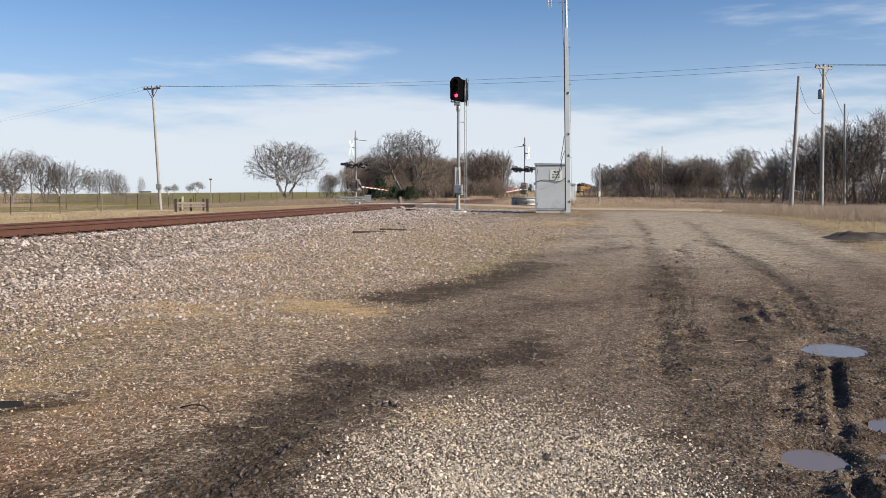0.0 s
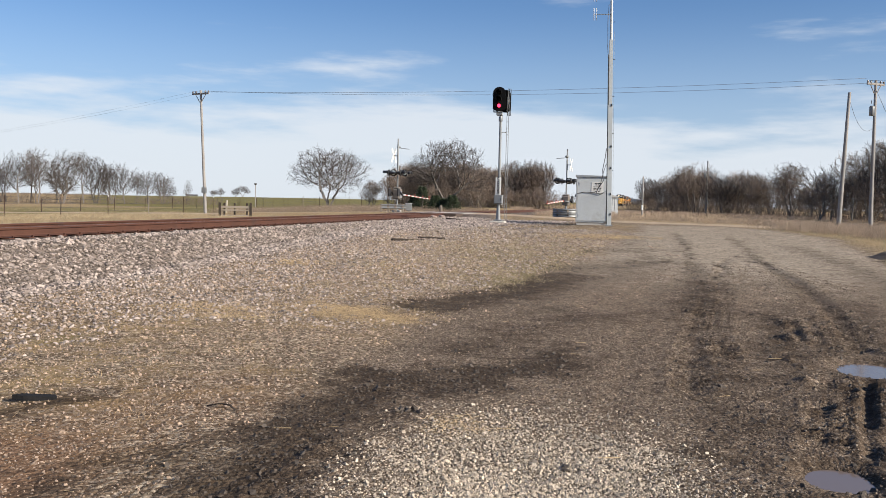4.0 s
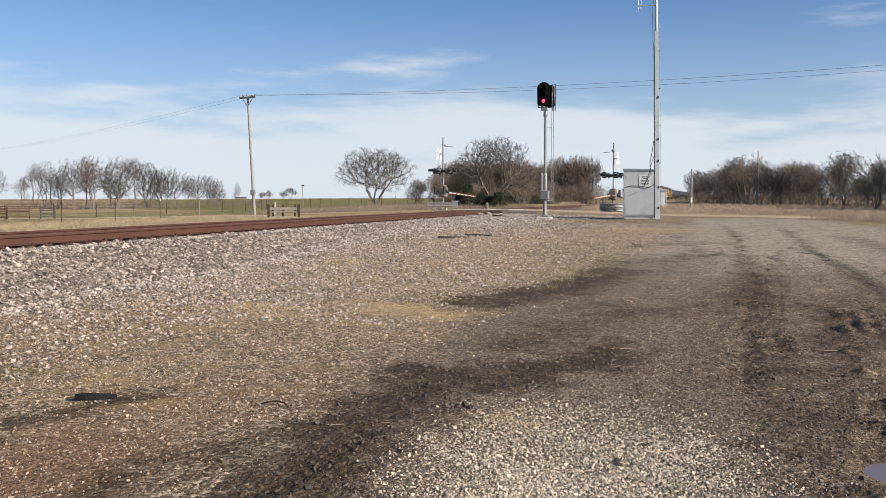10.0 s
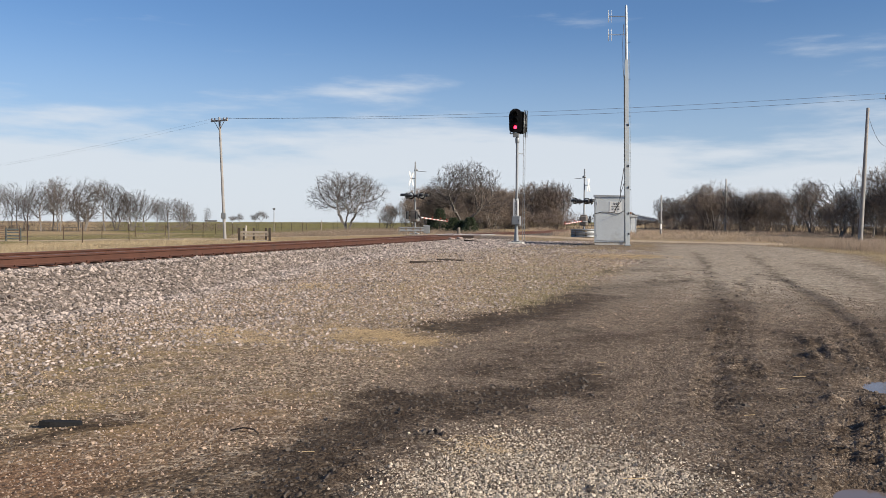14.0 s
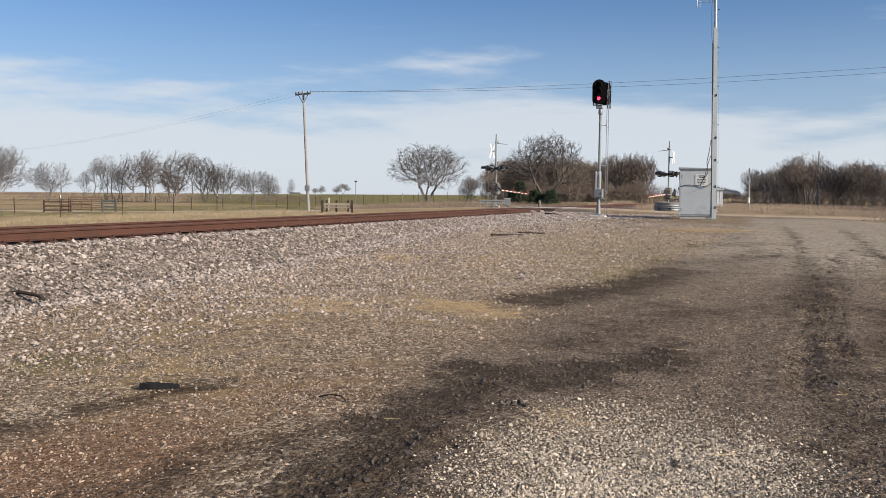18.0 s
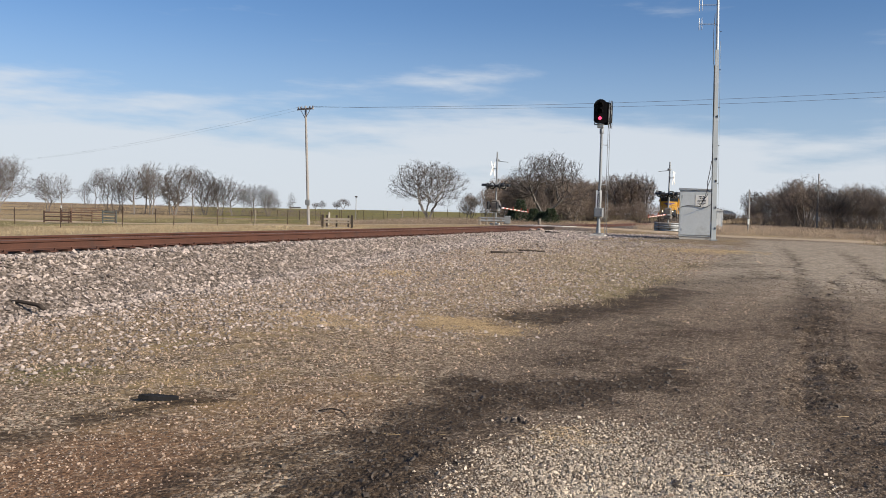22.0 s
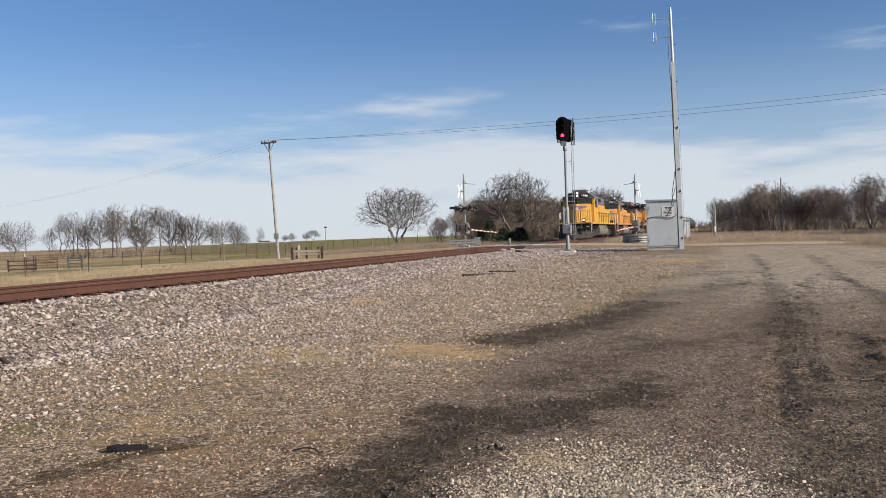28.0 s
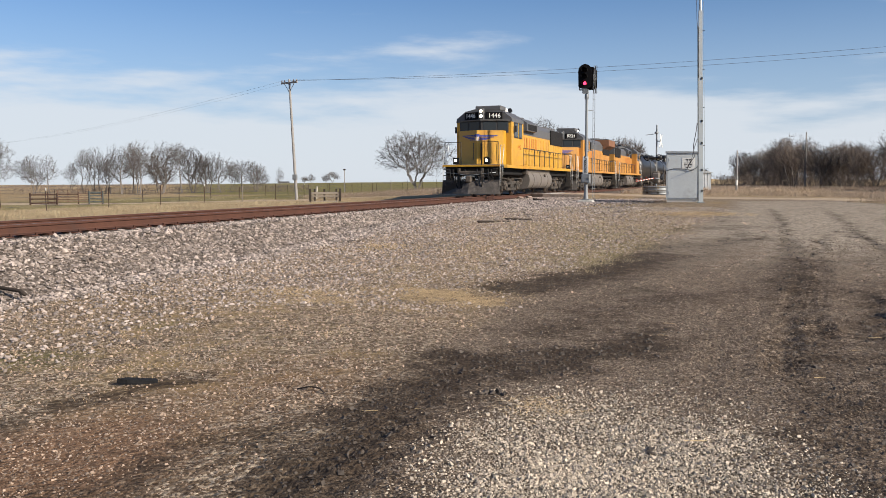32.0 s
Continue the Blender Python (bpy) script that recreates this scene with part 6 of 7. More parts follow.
brush_line("brush", EDGE[:-1], 2.2, 3600, "tangled brown brush under the woods", 5, width=10.0)
brush_line("brush", [(-15, 137), (11, 137)], 3.0, 1500, "tangled brown brush under the woods", 6, width=5.0)
brush_line("brush", [(-92, 130), (-75, 134), (-60, 148), (-50, 156)], 1.6, 900, "low brush under the pasture trees", 7)
brush_line("brush", [(-24, 72), (-14, 92), (-8, 100)], 0.4, 500, "weedy brush along the field edge", 8, M_SEDGE, 4.0)

# distant tree line on the horizon
far_ = Limbs()
rf = random.Random(9)
for i in range(2600):
    a_ = radians(rf.uniform(-50, -24))
    d_ = rf.uniform(560, 640)
    x_, y_ = d_ * math.sin(a_), d_ * math.cos(a_)
    p_ = Vector((x_, y_, gz(x_, y_)))
    far_.limb(p_, p_ + Vector((rf.gauss(0, 0.8), 0, rf.uniform(1.0, 2.8))), 0.25, 0.1)
tagged(new("far_woods", far_.mesh("far_woods", M_TWIGRED)), "thin line of distant brown woods", "woods", kind="stuff")


def homestead():
    x, y = -136.0, 398.0
    z = gz(x, y)
    h = thing("farm_building", pose(x, y, z - 0.7, 0, 0, 15), "small far pale farm building on the hill", "building")
    part("wall", MB().box((0, 0, 0.6), (5, 3, 1.0), 0.05), M_HOUSE, h)
    part("roof", MB().prism([(-1.7, 1.05), (1.7, 1.05), (0, 1.6)], 0, -2.7, 2.7), M_DARKROOF, h)


homestead()


def hill_lamp():
    x, y = -33.5, 126.0
    z = gz(x, y)
    p = thing("yard_pole", pose(x, y, z), "thin far pole with a dark cap in the field", "pole")
    part("shaft", MB().tube((0, 0, -0.1), (0, 0, 3.3), 0.06, 0.05), M_WOODPOLE, p)
    part("cap", MB().box((0, 0, 3.35), (0.34, 0.34, 0.2), 0.03), M_DARKWOOD, p)


hill_lamp()

# ---- train ----
LEAD_Y, SPEED = 43.9, 9.65  # the lead platform's place at 32 s, metres a second


def wheelset_mesh(r):
    mb = MB()
    for s in (-1, 1):
        mb.lathe([(0.12, s * 0.66), (r * 0.82, s * 0.675), (r * 1.05, s * 0.685), (r * 1.05, s * 0.71), (r, s * 0.715), (r * 0.99, s * 0.80), (r * 0.78, s * 0.805), (r * 0.72, s * 0.77), (0.2, s * 0.76), (0.16, s * 0.84), (0.05, s * 0.85)], 20, axis=0)
    mb.tube((-0.8, 0, 0), (0.8, 0, 0), 0.09)
    for s in (-1, 1):
        for a in (0.6, 2.7, 4.8):
            mb.box((s * 0.80, math.cos(a) * r * 0.5, math.sin(a) * r * 0.5), (0.02, 0.09, 0.09), 0.01)
    return mb


WHEELS = []  # (wheelset, y, radius)
WS_LOCO = wheelset_mesh(0.508).mesh("wheelset", M_WHEEL)
WS_CAR = wheelset_mesh(0.46).mesh("wheelset", M_WHEEL)


def truck(veh, yc, axles, gap, r, big=True):
    """A bogie: side frames, springs, journals and its wheelsets."""
    ys = [(i - (axles - 1) / 2) * gap for i in range(axles)]
    half = ys[-1] + 0.75
    mb = MB()
    for s in (-1, 1):
        x = s * 1.02
        mb.box((x, yc, r + 0.18), (0.16, 2 * half - 0.5, 0.2), 0.03)
        for y in ys:
            mb.box((x + s * 0.05, yc + y, r), (0.2, 0.36, 0.4), 0.05)
        for y in [(a + b) / 2 for a, b in zip(ys, ys[1:])]:
            mb.box((x, yc + y, r - 0.16), (0.14, gap - 0.6, 0.16), 0.03)
            for k in (-0.22, 0.0, 0.22):
                mb.lathe([(0.09, r - 0.08), (0.09, r + 0.12)], 8, (x + s * 0.06, yc + y + k, 0))
        for y in (-half + 0.1, half - 0.1):
            mb.tube((x + s * 0.1, yc + y, r + 0.12), (x + s * 0.1, yc + y * 0.7, r + 0.12), 0.09, n=8)
    mb.box((0, yc, r + 0.15), (2.0, 0.5, 0.3), 0.04)
    for s in (-1, 1):
        x = s * 1.16
        for y in ys:
            # brake cylinder, hanger, shoe and sand pipe at each wheel
            mb.tube((x, yc + y + 0.34, r + 0.30), (x, yc + y + 0.62, r + 0.30), 0.10, n=8)
            mb.tube((x, yc + y - 0.40, r + 0.3), (x - s * 0.1, yc + y - 0.58, r - 0.2), 0.03, n=5)
            mb.box((s * 0.78, yc + y - 0.56, r), (0.12, 0.07, 0.4), 0.02)
            mb.path([(s * 1.1, yc + y + 0.75, r + 0.5), (s * 0.95, yc + y + 0.66, r + 0.1), (s * 0.8, yc + y + 0.56, r - 0.36)], 0.022, 5)
            mb.lathe([(0.10, s * 1.10), (0.13, s * 1.12), (0.13, s * 1.2), (0.05, s * 1.23)], 10, (0, yc + y, r), 0)
        mb.path([(x + s * 0.06, yc - half, r + 0.4), (x + s * 0.06, yc - half * 0.3, r + 0.36), (x + s * 0.06, yc + half * 0.5, r + 0.42), (x + s * 0.06, yc + half, r + 0.38)], 0.025, 5)
    tk = part("bogie", mb, M_TRUCK, veh, "grimy dark steel bogie")
    for y in ys:
        w = part("wheelset", WS_LOCO if big else WS_CAR, None, tk, "", pose(0, yc + y, r))
        if big:
            WHEELS.append((w, yc + y, r))


def railing(veh, x, y0, y1, z0, h, n):
    """Walkway handrail: stanchions and top rail."""
    for i in range(n):
        y = y0 + (y1 - y0) * i / (n - 1)
        part("stanchion", MB().tube((x, y, z0), (x, y, z0 + h), 0.024, n=6), M_BLACK, veh)
    part("handrail", MB().path([(x, y0, z0 + h * 0.55), (x, y0, z0 + h), (x, y1, z0 + h), (x, y1, z0 + h * 0.55)], 0.026, 6), M_BLACK, veh)


VEE = radians(24)  # how far each half of the front is swept back


NOSE_VEE = radians(33)


def vee(x, y0, sweep=None):
    return y0 + abs(x) * math.tan(VEE if sweep is None else sweep)


def wing_logo(parent, ny, z, scale=1.0):
    """Plain blue wing shapes over the nose's two facets, with a small shield."""
    for s in (-1, 1):
        turn = Matrix.Rotation(s * NOSE_VEE, 4, "Z")
        for i in range(4):
            w = (1.02 - 0.2 * i) * scale
            x = 0.1 + w / 2 * math.cos(NOSE_VEE)
            part("wing_bar", MB().box((s * x, vee(x, ny, NOSE_VEE) - 0.012, z - i * 0.075 * scale), (w, 0.014, 0.05 * scale), 0, turn), M_BLUE, parent)
        for dz, dm, k, hh, d in ((0.0, M_BLUE, 0.16, 0.14, 0.02), (-0.18, M_WHITE, 0.12, 0.2, 0.02), (-0.18, M_FADERED, 0.04, 0.18, 0.03)):
            part("shield", MB().box((s * 0.07, vee(0.07, ny, NOSE_VEE) - 0.012, z + dz * scale), (k * scale * 0.8, d, hh * scale), 0, turn), dm, parent)


def coupler(veh, y, s):
    part("coupler", MB().box((0, y + s * 0.25, 0.88), (0.24, 0.6, 0.28), 0.04).box((0.06, y + s * 0.62, 0.88), (0.3, 0.26, 0.36), 0.06), M_TRUCK, veh)
    for x in (-0.75, -0.5, 0.5, 0.75):
        part("air_hose", MB().path([(x, y + s * 0.1, 1.1), (x, y + s * 0.3, 0.95), (x * 0.9, y + s * 0.36, 0.6), (x * 0.8, y + s * 0.32, 0.42)], 0.028, 6), M_RUBBER, veh)


def locomotive(L, label, number, axles=2, kind="road", yellow=None, ditch=True, lit=True):
    """A hood-type diesel, front towards -y, origin over the rails at its middle."""
    yellow = yellow or M_YELLOW
    v = thing("locomotive", pose(0, 0, 0), label, "locomotive", "locomotives")
    e = L / 2 - 0.62
    deck = 1.62
    ge = kind == "ge"
    part("underframe", MB().box((0, 0, 1.32), (2.3, 2 * e, 0.42), 0.04).box((0, -e + 0.15, 1.3), (2.7, 0.3, 0.5), 0.03).box((0, e - 0.15, 1.3), (2.7, 0.3, 0.5), 0.03), M_GRILLE, v)
    part("walkway", MB().box((0, 0, deck - 0.04), (3.06, 2 * e, 0.10), 0.012), M_LOCOGREY, v)
    for s in (-1, 1):
        part("sill_stripe", MB().box((s * 1.535, 0, deck - 0.07), (0.03, 2 * e - 1.6, 0.17), 0.004), yellow, v)
    for y, s in ((-e, -1), (e, 1)):
        part("end_sill", MB().box((0, y + s * 0.02, deck - 0.06), (3.06, 0.1, 0.09), 0.01), yellow, v)
        pl = part("plow", MB().prism([(-1.55, 0.12), (1.55, 0.12), (1.5, 0.84), (-1.5, 0.84)], 1, y + s * 0.02, y + s * 0.12), M_PLOW, v, "dark steel snowplow pilot")
        part("plow_blade", MB().add([(-1.55, y + s * 0.12, 0.12), (0, y + s * 0.62, 0.12), (1.55, y + s * 0.12, 0.12), (-1.45, y + s * 0.12, 0.75), (0, y + s * 0.3, 0.75), (1.45, y + s * 0.12, 0.75)], [(0, 1, 4, 3), (1, 2, 5, 4), (0, 3, 4), (0, 2, 1), (3, 5, 4), (0, 3, 5, 2)]), M_PLOW, pl)
        part("anticlimber", MB().box((0, y + s * 0.14, 1.2), (1.3, 0.26, 0.2), 0.03), M_TRUCK, v)
        coupler(v, y, s)
        part("uncoupling_lever", MB().path([(-1.35, y + s * 0.16, 1.22), (-0.7, y + s * 0.2, 1.16), (-0.2, y + s * 0.32, 1.08), (0.2, y + s * 0.32, 1.08), (0.7, y + s * 0.2, 1.16), (1.35, y + s * 0.16, 1.22)], 0.024, 5), M_GALV, v)
        for x, l in ((-1.12, 0.5), (-0.95, 0.62), (-0.3, 0.4), (0.34, 0.46), (0.92, 0.6), (1.08, 0.48)):
            part("control_hose", MB().path([(x, y + s * 0.1, 1.38), (x + 0.05, y + s * 0.24, 1.28), (x + 0.1, y + s * 0.26, 1.38 - l), (x + 0.16, y + s * 0.16, 1.42 - l)], 0.03, 5), M_RUBBER, v)
        for x in (-0.62, 0.62):
            part("draft_gusset", MB().prism([(x - 0.05, 0.8), (x + 0.05, 0.8), (x + 0.05, 1.45), (x - 0.05, 1.45)], 1, y - s * 0.02, y + s * 0.2), M_TRUCK, v)
        for x in (-1, 1):
            st = part("step_well", MB().box((x * 1.3, y - s * 0.42, 0.95), (0.42, 0.06, 1.15), 0.01), M_TRUCK, v)
            for z in (0.42, 0.75, 1.08, 1.4):
                part("step", MB().box((x * 1.34, y - s * 0.2, z), (0.36, 0.42, 0.045), 0.008), M_TRUCK, st)
            part("grab_rail", MB().path([(x * 1.52, y - s * 0.02, 0.55), (x * 1.52, y - s * 0.02, 1.7), (x * 1.5, y - s * 0.25, 2.6), (x * 1.5, y - s * 0.5, 2.6)], 0.019, 6), M_WHITE, v, "white step handrail")
            part("grab_rail", MB().path([(x * 1.52, y - s * 0.55, 0.9), (x * 1.52, y - s * 0.55, 1.8), (x * 1.5, y - s * 0.9, 2.65)], 0.019, 6), M_WHITE, v, "white step handrail")
            part("end_handrail", MB().path([(x * 1.42, y - s * 0.02, deck), (x * 1.42, y - s * 0.02, deck + 1.15), (x * 0.55, y - s * 0.02, deck + 1.15), (x * 0.55, y - s * 0.02, deck)], 0.026, 6), M_BLACK, v)
    # nose
    ny = -e + 1.0
    cy0, cy1 = (ny + 1.35, ny + 3.9) if not ge else (ny + 1.5, ny + 4.4)
    nw = 1.22
    ntop = 3.38 if not ge else 3.3
    nose = part("nose", MB().prism([(-nw, cy0 + 0.02), (-nw, vee(nw, ny, NOSE_VEE)), (0, ny), (nw, vee(nw, ny, NOSE_VEE)), (nw, cy0 + 0.02)], 2, deck, ntop), yellow, v, "yellow nose with winged emblem")
    part("nose_roof", MB().prism([(-nw - 0.01, cy0), (-nw - 0.01, vee(nw, ny, NOSE_VEE) - 0.01), (0, ny - 0.015), (nw + 0.01, vee(nw, ny, NOSE_VEE) - 0.01), (nw + 0.01, cy0)], 2, ntop, ntop + 0.05), yellow, nose)
    wing_logo(nose, ny, ntop - 0.22)
    part("nose_door", MB().box((0.6, vee(0.6, ny, NOSE_VEE) - 0.008, 2.3), (0.6, 0.02, 1.3), 0.004, Matrix.Rotation(NOSE_VEE, 4, "Z")), yellow, nose)
    for x in (0.2, 1.0, -0.2):
        yy = vee(x, ny, NOSE_VEE)
        part("grab_iron", MB().path([(x, yy, 1.9), (x, yy - 0.08, 1.9), (x, yy - 0.08, 2.75), (x, yy, 2.75)], 0.018, 5), M_BLACK, nose)
    # cab
    cab = part("cab", MB().box((0, (cy0 + cy1) / 2, (deck + 3.95) / 2), (3.08, cy1 - cy0, 3.95 - deck), 0.03), yellow, v, "yellow crew cab")
    rz = 4.62 if not ge else 4.68
    roof = part("cab_roof", MB().prism([(-1.55, 3.93), (1.55, 3.93), (1.52, 4.12), (1.02, 4.5), (0.5, rz), (-0.5, rz), (-1.02, 4.5), (-1.52, 4.12)], 1, cy0 - 0.04, cy1 + 0.04), M_LOCOGREY, cab, "grey cab roof")
    part("window_band", MB().prism([(-1.4, cy0 + 0.08), (-1.4, vee(1.4, cy0 - 0.6)), (0, cy0 - 0.6), (1.4, vee(1.4, cy0 - 0.6)), (1.4, cy0 + 0.08)], 2, 3.34, 3.98), M_BLACK, cab)
    part("visor", MB().prism([(-1.4, vee(1.4, cy0 - 0.74)), (0, cy0 - 0.74), (1.4, vee(1.4, cy0 - 0.74)), (1.45, cy0 + 0.1), (-1.45, cy0 + 0.1)], 2, 3.97, 4.02), M_LOCOGREY, cab)
    part("roof_front", MB().prism([(-1.15, cy0 + 0.02), (0, cy0 - 0.49), (1.15, cy0 + 0.02)], 2, 4.0, 4.44), M_LOCOGREY, cab)
    for x, w in ((-1.06, 0.52), (-0.42, 0.68), (0.42, 0.68), (1.06, 0.52)):
        part("windshield", MB().box((x, vee(x, cy0 - 0.6) - 0.012, 3.68), (w, 0.02, 0.46), 0.02, Matrix.Rotation(math.copysign(VEE, x), 4, "Z")), M_GLASS, cab)
    for s in (-1, 1):
        for y, w in (((cy0 + cy1) / 2 - 0.45, 0.7), ((cy0 + cy1) / 2 + 0.5, 0.62)):
            part("side_window", MB().box((s * 1.545, y, 3.5), (0.03, w + 0.12, 0.84), 0.02), M_BLACK, cab)
            part("side_glass", MB().box((s * 1.562, y, 3.5), (0.02, w, 0.7), 0.02), M_GLASS, cab)
        if number:
            part("digits", text_mesh(number, 0.36, M_FADERED), None, cab, "faded red number", pose(s * 1.546, (cy0 + cy1) / 2 + 0.3, 2.62, 90, 0, 90 * s))
        part("mirror", MB().box((s * 1.66, cy0 + 0.3, 3.55), (0.14, 0.04, 0.34), 0.01), M_BLACK, cab)
    for s in (-1, 1):
        turn = math.degrees(VEE) * s
        yb = vee(0.63, cy0 - 0.49)
        nb = part("number_board", MB().box((s * 0.63, yb - 0.05, 4.23), (0.88, 0.12, 0.40), 0.02, Matrix.Rotation(s * VEE, 4, "Z")), M_MATT, cab, "black board with white number")
        if number:
            part("digits", text_mesh(number, 0.34, M_WHITE, 0.008), None, nb, "", pose(s * 0.63 + 0.066 * math.sin(s * VEE), yb - 0.05 - 0.066 * math.cos(VEE), 4.23, 90, 0, turn))
    hy = cy0 - 0.5
    hl = part("headlight_housing", MB().box((0, hy, 4.33), (0.3, 0.2, 0.58), 0.04), M_LOCOGREY, cab)
    for z in (4.2, 4.47):
        part("headlight", MB().lathe([(0.085, hy - 0.095), (0.075, hy - 0.12), (0.04, hy - 0.13)], 14, (0, 0, z), 1), M_HEADLAMP if lit else M_GALV, hl, "glowing headlight" if lit else "")
    if ditch:
        for x in (-0.66, 0.66):
            db = part("ditch_light", MB().box((x * 1.25, -e + 0.08, deck + 0.2), (0.3, 0.2, 0.34), 0.03), M_MATT, v)
            part("lens", MB().lathe([(0.075, -e - 0.03), (0.06, -e - 0.05), (0.03, -e - 0.06)], 14, (x * 1.25, 0, deck + 0.22), 1), M_HEADLAMP if lit else M_GALV, db)
    part("roof_unit", MB().box((0.0, (cy0 + cy1) / 2, rz + 0.11), (1.45, 1.0, 0.26), 0.04), M_LOCOGREY, v, "grey roof air conditioner")
    part("antenna_dome", MB().lathe([(0.2, rz), (0.2, rz + 0.12), (0.1, rz + 0.2)], 12, (0.55, cy1 - 0.4, 0)), M_WHITE, v)
    # long hood
    hw = 0.92
    hy0, hy1 = cy1, e - 0.75
    htop = 4.28 if not ge else 4.38
    hood = part("long_hood", MB().prism([(-hw, deck), (hw, deck), (hw, 3.52), (-hw, 3.52)], 1, hy0, hy1), yellow, v, "yellow engine hood with access doors")
    part("hood_roof", MB().prism([(-hw - 0.01, 3.5), (hw + 0.01, 3.5), (hw + 0.01, 3.98), (hw - 0.26, htop), (-hw + 0.26, htop), (-hw - 0.01, 3.98)], 1, hy0, hy1 + 0.02), M_LOCOGREY, hood, "grey hood roof")
    n = int((hy1 - hy0) / 0.78)
    for s in (-1, 1):
        for i in range(n):
            y = hy0 + (i + 0.5) * (hy1 - hy0) / n
            d = part("hood_door", MB().box((s * (hw + 0.012), y, 2.56), (0.03, (hy1 - hy0) / n - 0.07, 1.6), 0.008), yellow, hood)
            part("latch", MB().box((s * (hw + 0.035), y + 0.25, 2.6), (0.02, 0.05, 0.16), 0.004), M_BLACK, d)
        # faded lettering along the hood, as bars
        for i in range(9):
            part("lettering_bar", MB().box((s * (hw + 0.034), hy0 + 0.9 + i * 0.6, 3.0), (0.008, 0.26, 0.7)), M_FADERED, hood)
    # radiator grilles, brake bulge, fans
    rl = 3.9
    for s in (-1, 1):
        part("radiator_grille", MB().box((s * (hw + 0.04), hy1 - rl / 2 - 0.3, 3.68), (0.1, rl, 0.95), 0.015), M_GRILLE, hood, "black radiator grille")
        part("intake_grille", MB().box((s * (hw + 0.03), hy0 + 0.75, 3.68), (0.06, 0.9, 0.6), 0.015), M_GRILLE, hood)
    if ge:
        part("radiator_wing", MB().prism([(-1.5, 4.0), (-1.0, 3.7), (1.0, 3.7), (1.5, 4.0), (1.5, 4.55), (-1.5, 4.55)], 1, hy1 - 4.2, hy1 - 0.2), M_BROWNFLARE, hood, "flared brown radiator housing")
        part("radiator_top", MB().box((0, hy1 - 2.2, 4.58), (2.9, 3.9, 0.07), 0.02), M_LOCOGREY, hood)
        for s in (-1, 1):
            for i in range(5):
                part("louvre", MB().box((s * (hw + 0.05), hy0 + 1.4 + i * 0.62, 3.7), (0.08, 0.4, 0.7), 0.01), M_GRILLE, hood)
    else:
        part("brake_bulge", MB().prism([(-1.2, 3.72), (1.2, 3.72), (1.2, 4.16), (0.75, 4.46), (-0.75, 4.46), (-1.2, 4.16)], 1, hy0 + 2.3, hy0 + 5.0), M_LOCOGREY, hood, "grey dynamic brake housing")
        for s in (-1, 1):
            part("brake_grille", MB().box((s * 1.205, hy0 + 3.65, 3.94), (0.03, 2.2, 0.34), 0.01), M_GRILLE, hood)
    for y in ((hy0 + 3.1, hy0 + 4.2, hy1 - 0.9, hy1 - 2.1, hy1 - 3.3) if not ge else (hy1 - 1.3, hy1 - 3.0)):
        zt = (4.46 if (not ge and y < hy0 + 5) else htop) if not ge else 4.6
        fn = part("fan", MB().lathe([(0.52, zt - 0.02), (0.52, zt + 0.14), (0.46, zt + 0.15), (0.44, zt + 0.05)], 18, (0, y, 0)), M_LOCOGREY, hood)
        part("fan_hub", MB().lathe([(0.14, zt), (0.14, zt + 0.13), (0.08, zt + 0.15)], 10, (0, y, 0)), M_BLACK, fn)
    part("exhaust", MB().box((0, hy0 + 5.6, htop + 0.1), (0.5, 0.7, 0.26), 0.03), M_BLACK, hood)
    part("horn", MB().tube((0.3, hy0 + 2.0, htop), (0.3, hy0 + 2.0, htop + 0.55), 0.03).tube((0.3, hy0 + 1.7, htop + 0.58), (0.3, hy0 + 2.25, htop + 0.58), 0.14, 0.03, 10).tube((0.05, hy0 + 1.85, htop + 0.54), (0.05, hy0 + 2.25, htop + 0.54), 0.13, 0.03, 10).tube((0.05, hy0 + 2.0, htop + 0.54), (0.3, hy0 + 2.0, htop + 0.54), 0.03), M_BLACK, v)
    for s in (-1, 1):
        railing(v, s * 1.47, cy1 + 0.25, e - 0.7, deck, 1.0, int((e - cy1) / 1.25))
    # fuel tank, bogies
    tk = 3.1 if axles == 2 else 2.75
    side_ = [(1.28, 1.35)] + [(1.12 + 0.34 * math.cos(q), 0.84 + 0.5 * math.sin(q)) for q in np.linspace(1.0, -1.5, 9)]
    fuel = part("fuel_tank", MB().prism([(-a, b) for a, b in side_] + side_[::-1], 1, -tk, tk), M_TANK, v, "dusty grey fuel tank")
    for k in (-0.62, 0.0, 0.62):
        part("tank_strap", MB().prism([(-a - 0.012, b) for a, b in side_] + [(a + 0.012, b) for a, b in side_[::-1]], 1, k * tk - 0.04, k * tk + 0.04), M_TRUCK, fuel)
    for s in (-1, 1):
        part("filler_cap", MB().lathe([(0.09, s * 1.42), (0.09, s * 1.52), (0.03, s * 1.53)], 10, (0, 0.3 * tk, 1.12), 0), M_TRUCK, fuel)
    for s in (-1, 1):
        part("air_reservoir", MB().tube((s * 1.2, -tk + 0.2, 1.42), (s * 1.2, tk - 0.2, 1.42), 0.16, n=12), M_TANK, v)
        part("battery_box", MB().box((s * 1.2, -tk - 0.3, 1.3), (0.4, 0.5, 0.3), 0.03), M_TRUCK, v)
    if axles == 2:
        truck(v, -5.9, 2, 2.74, 0.508)
        truck(v, 5.9, 2, 2.74, 0.508)
    else:
        truck(v, -L / 2 + 4.5, 3, 2.0, 0.508)
        truck(v, L / 2 - 4.5, 3, 2.0, 0.508)
    return v


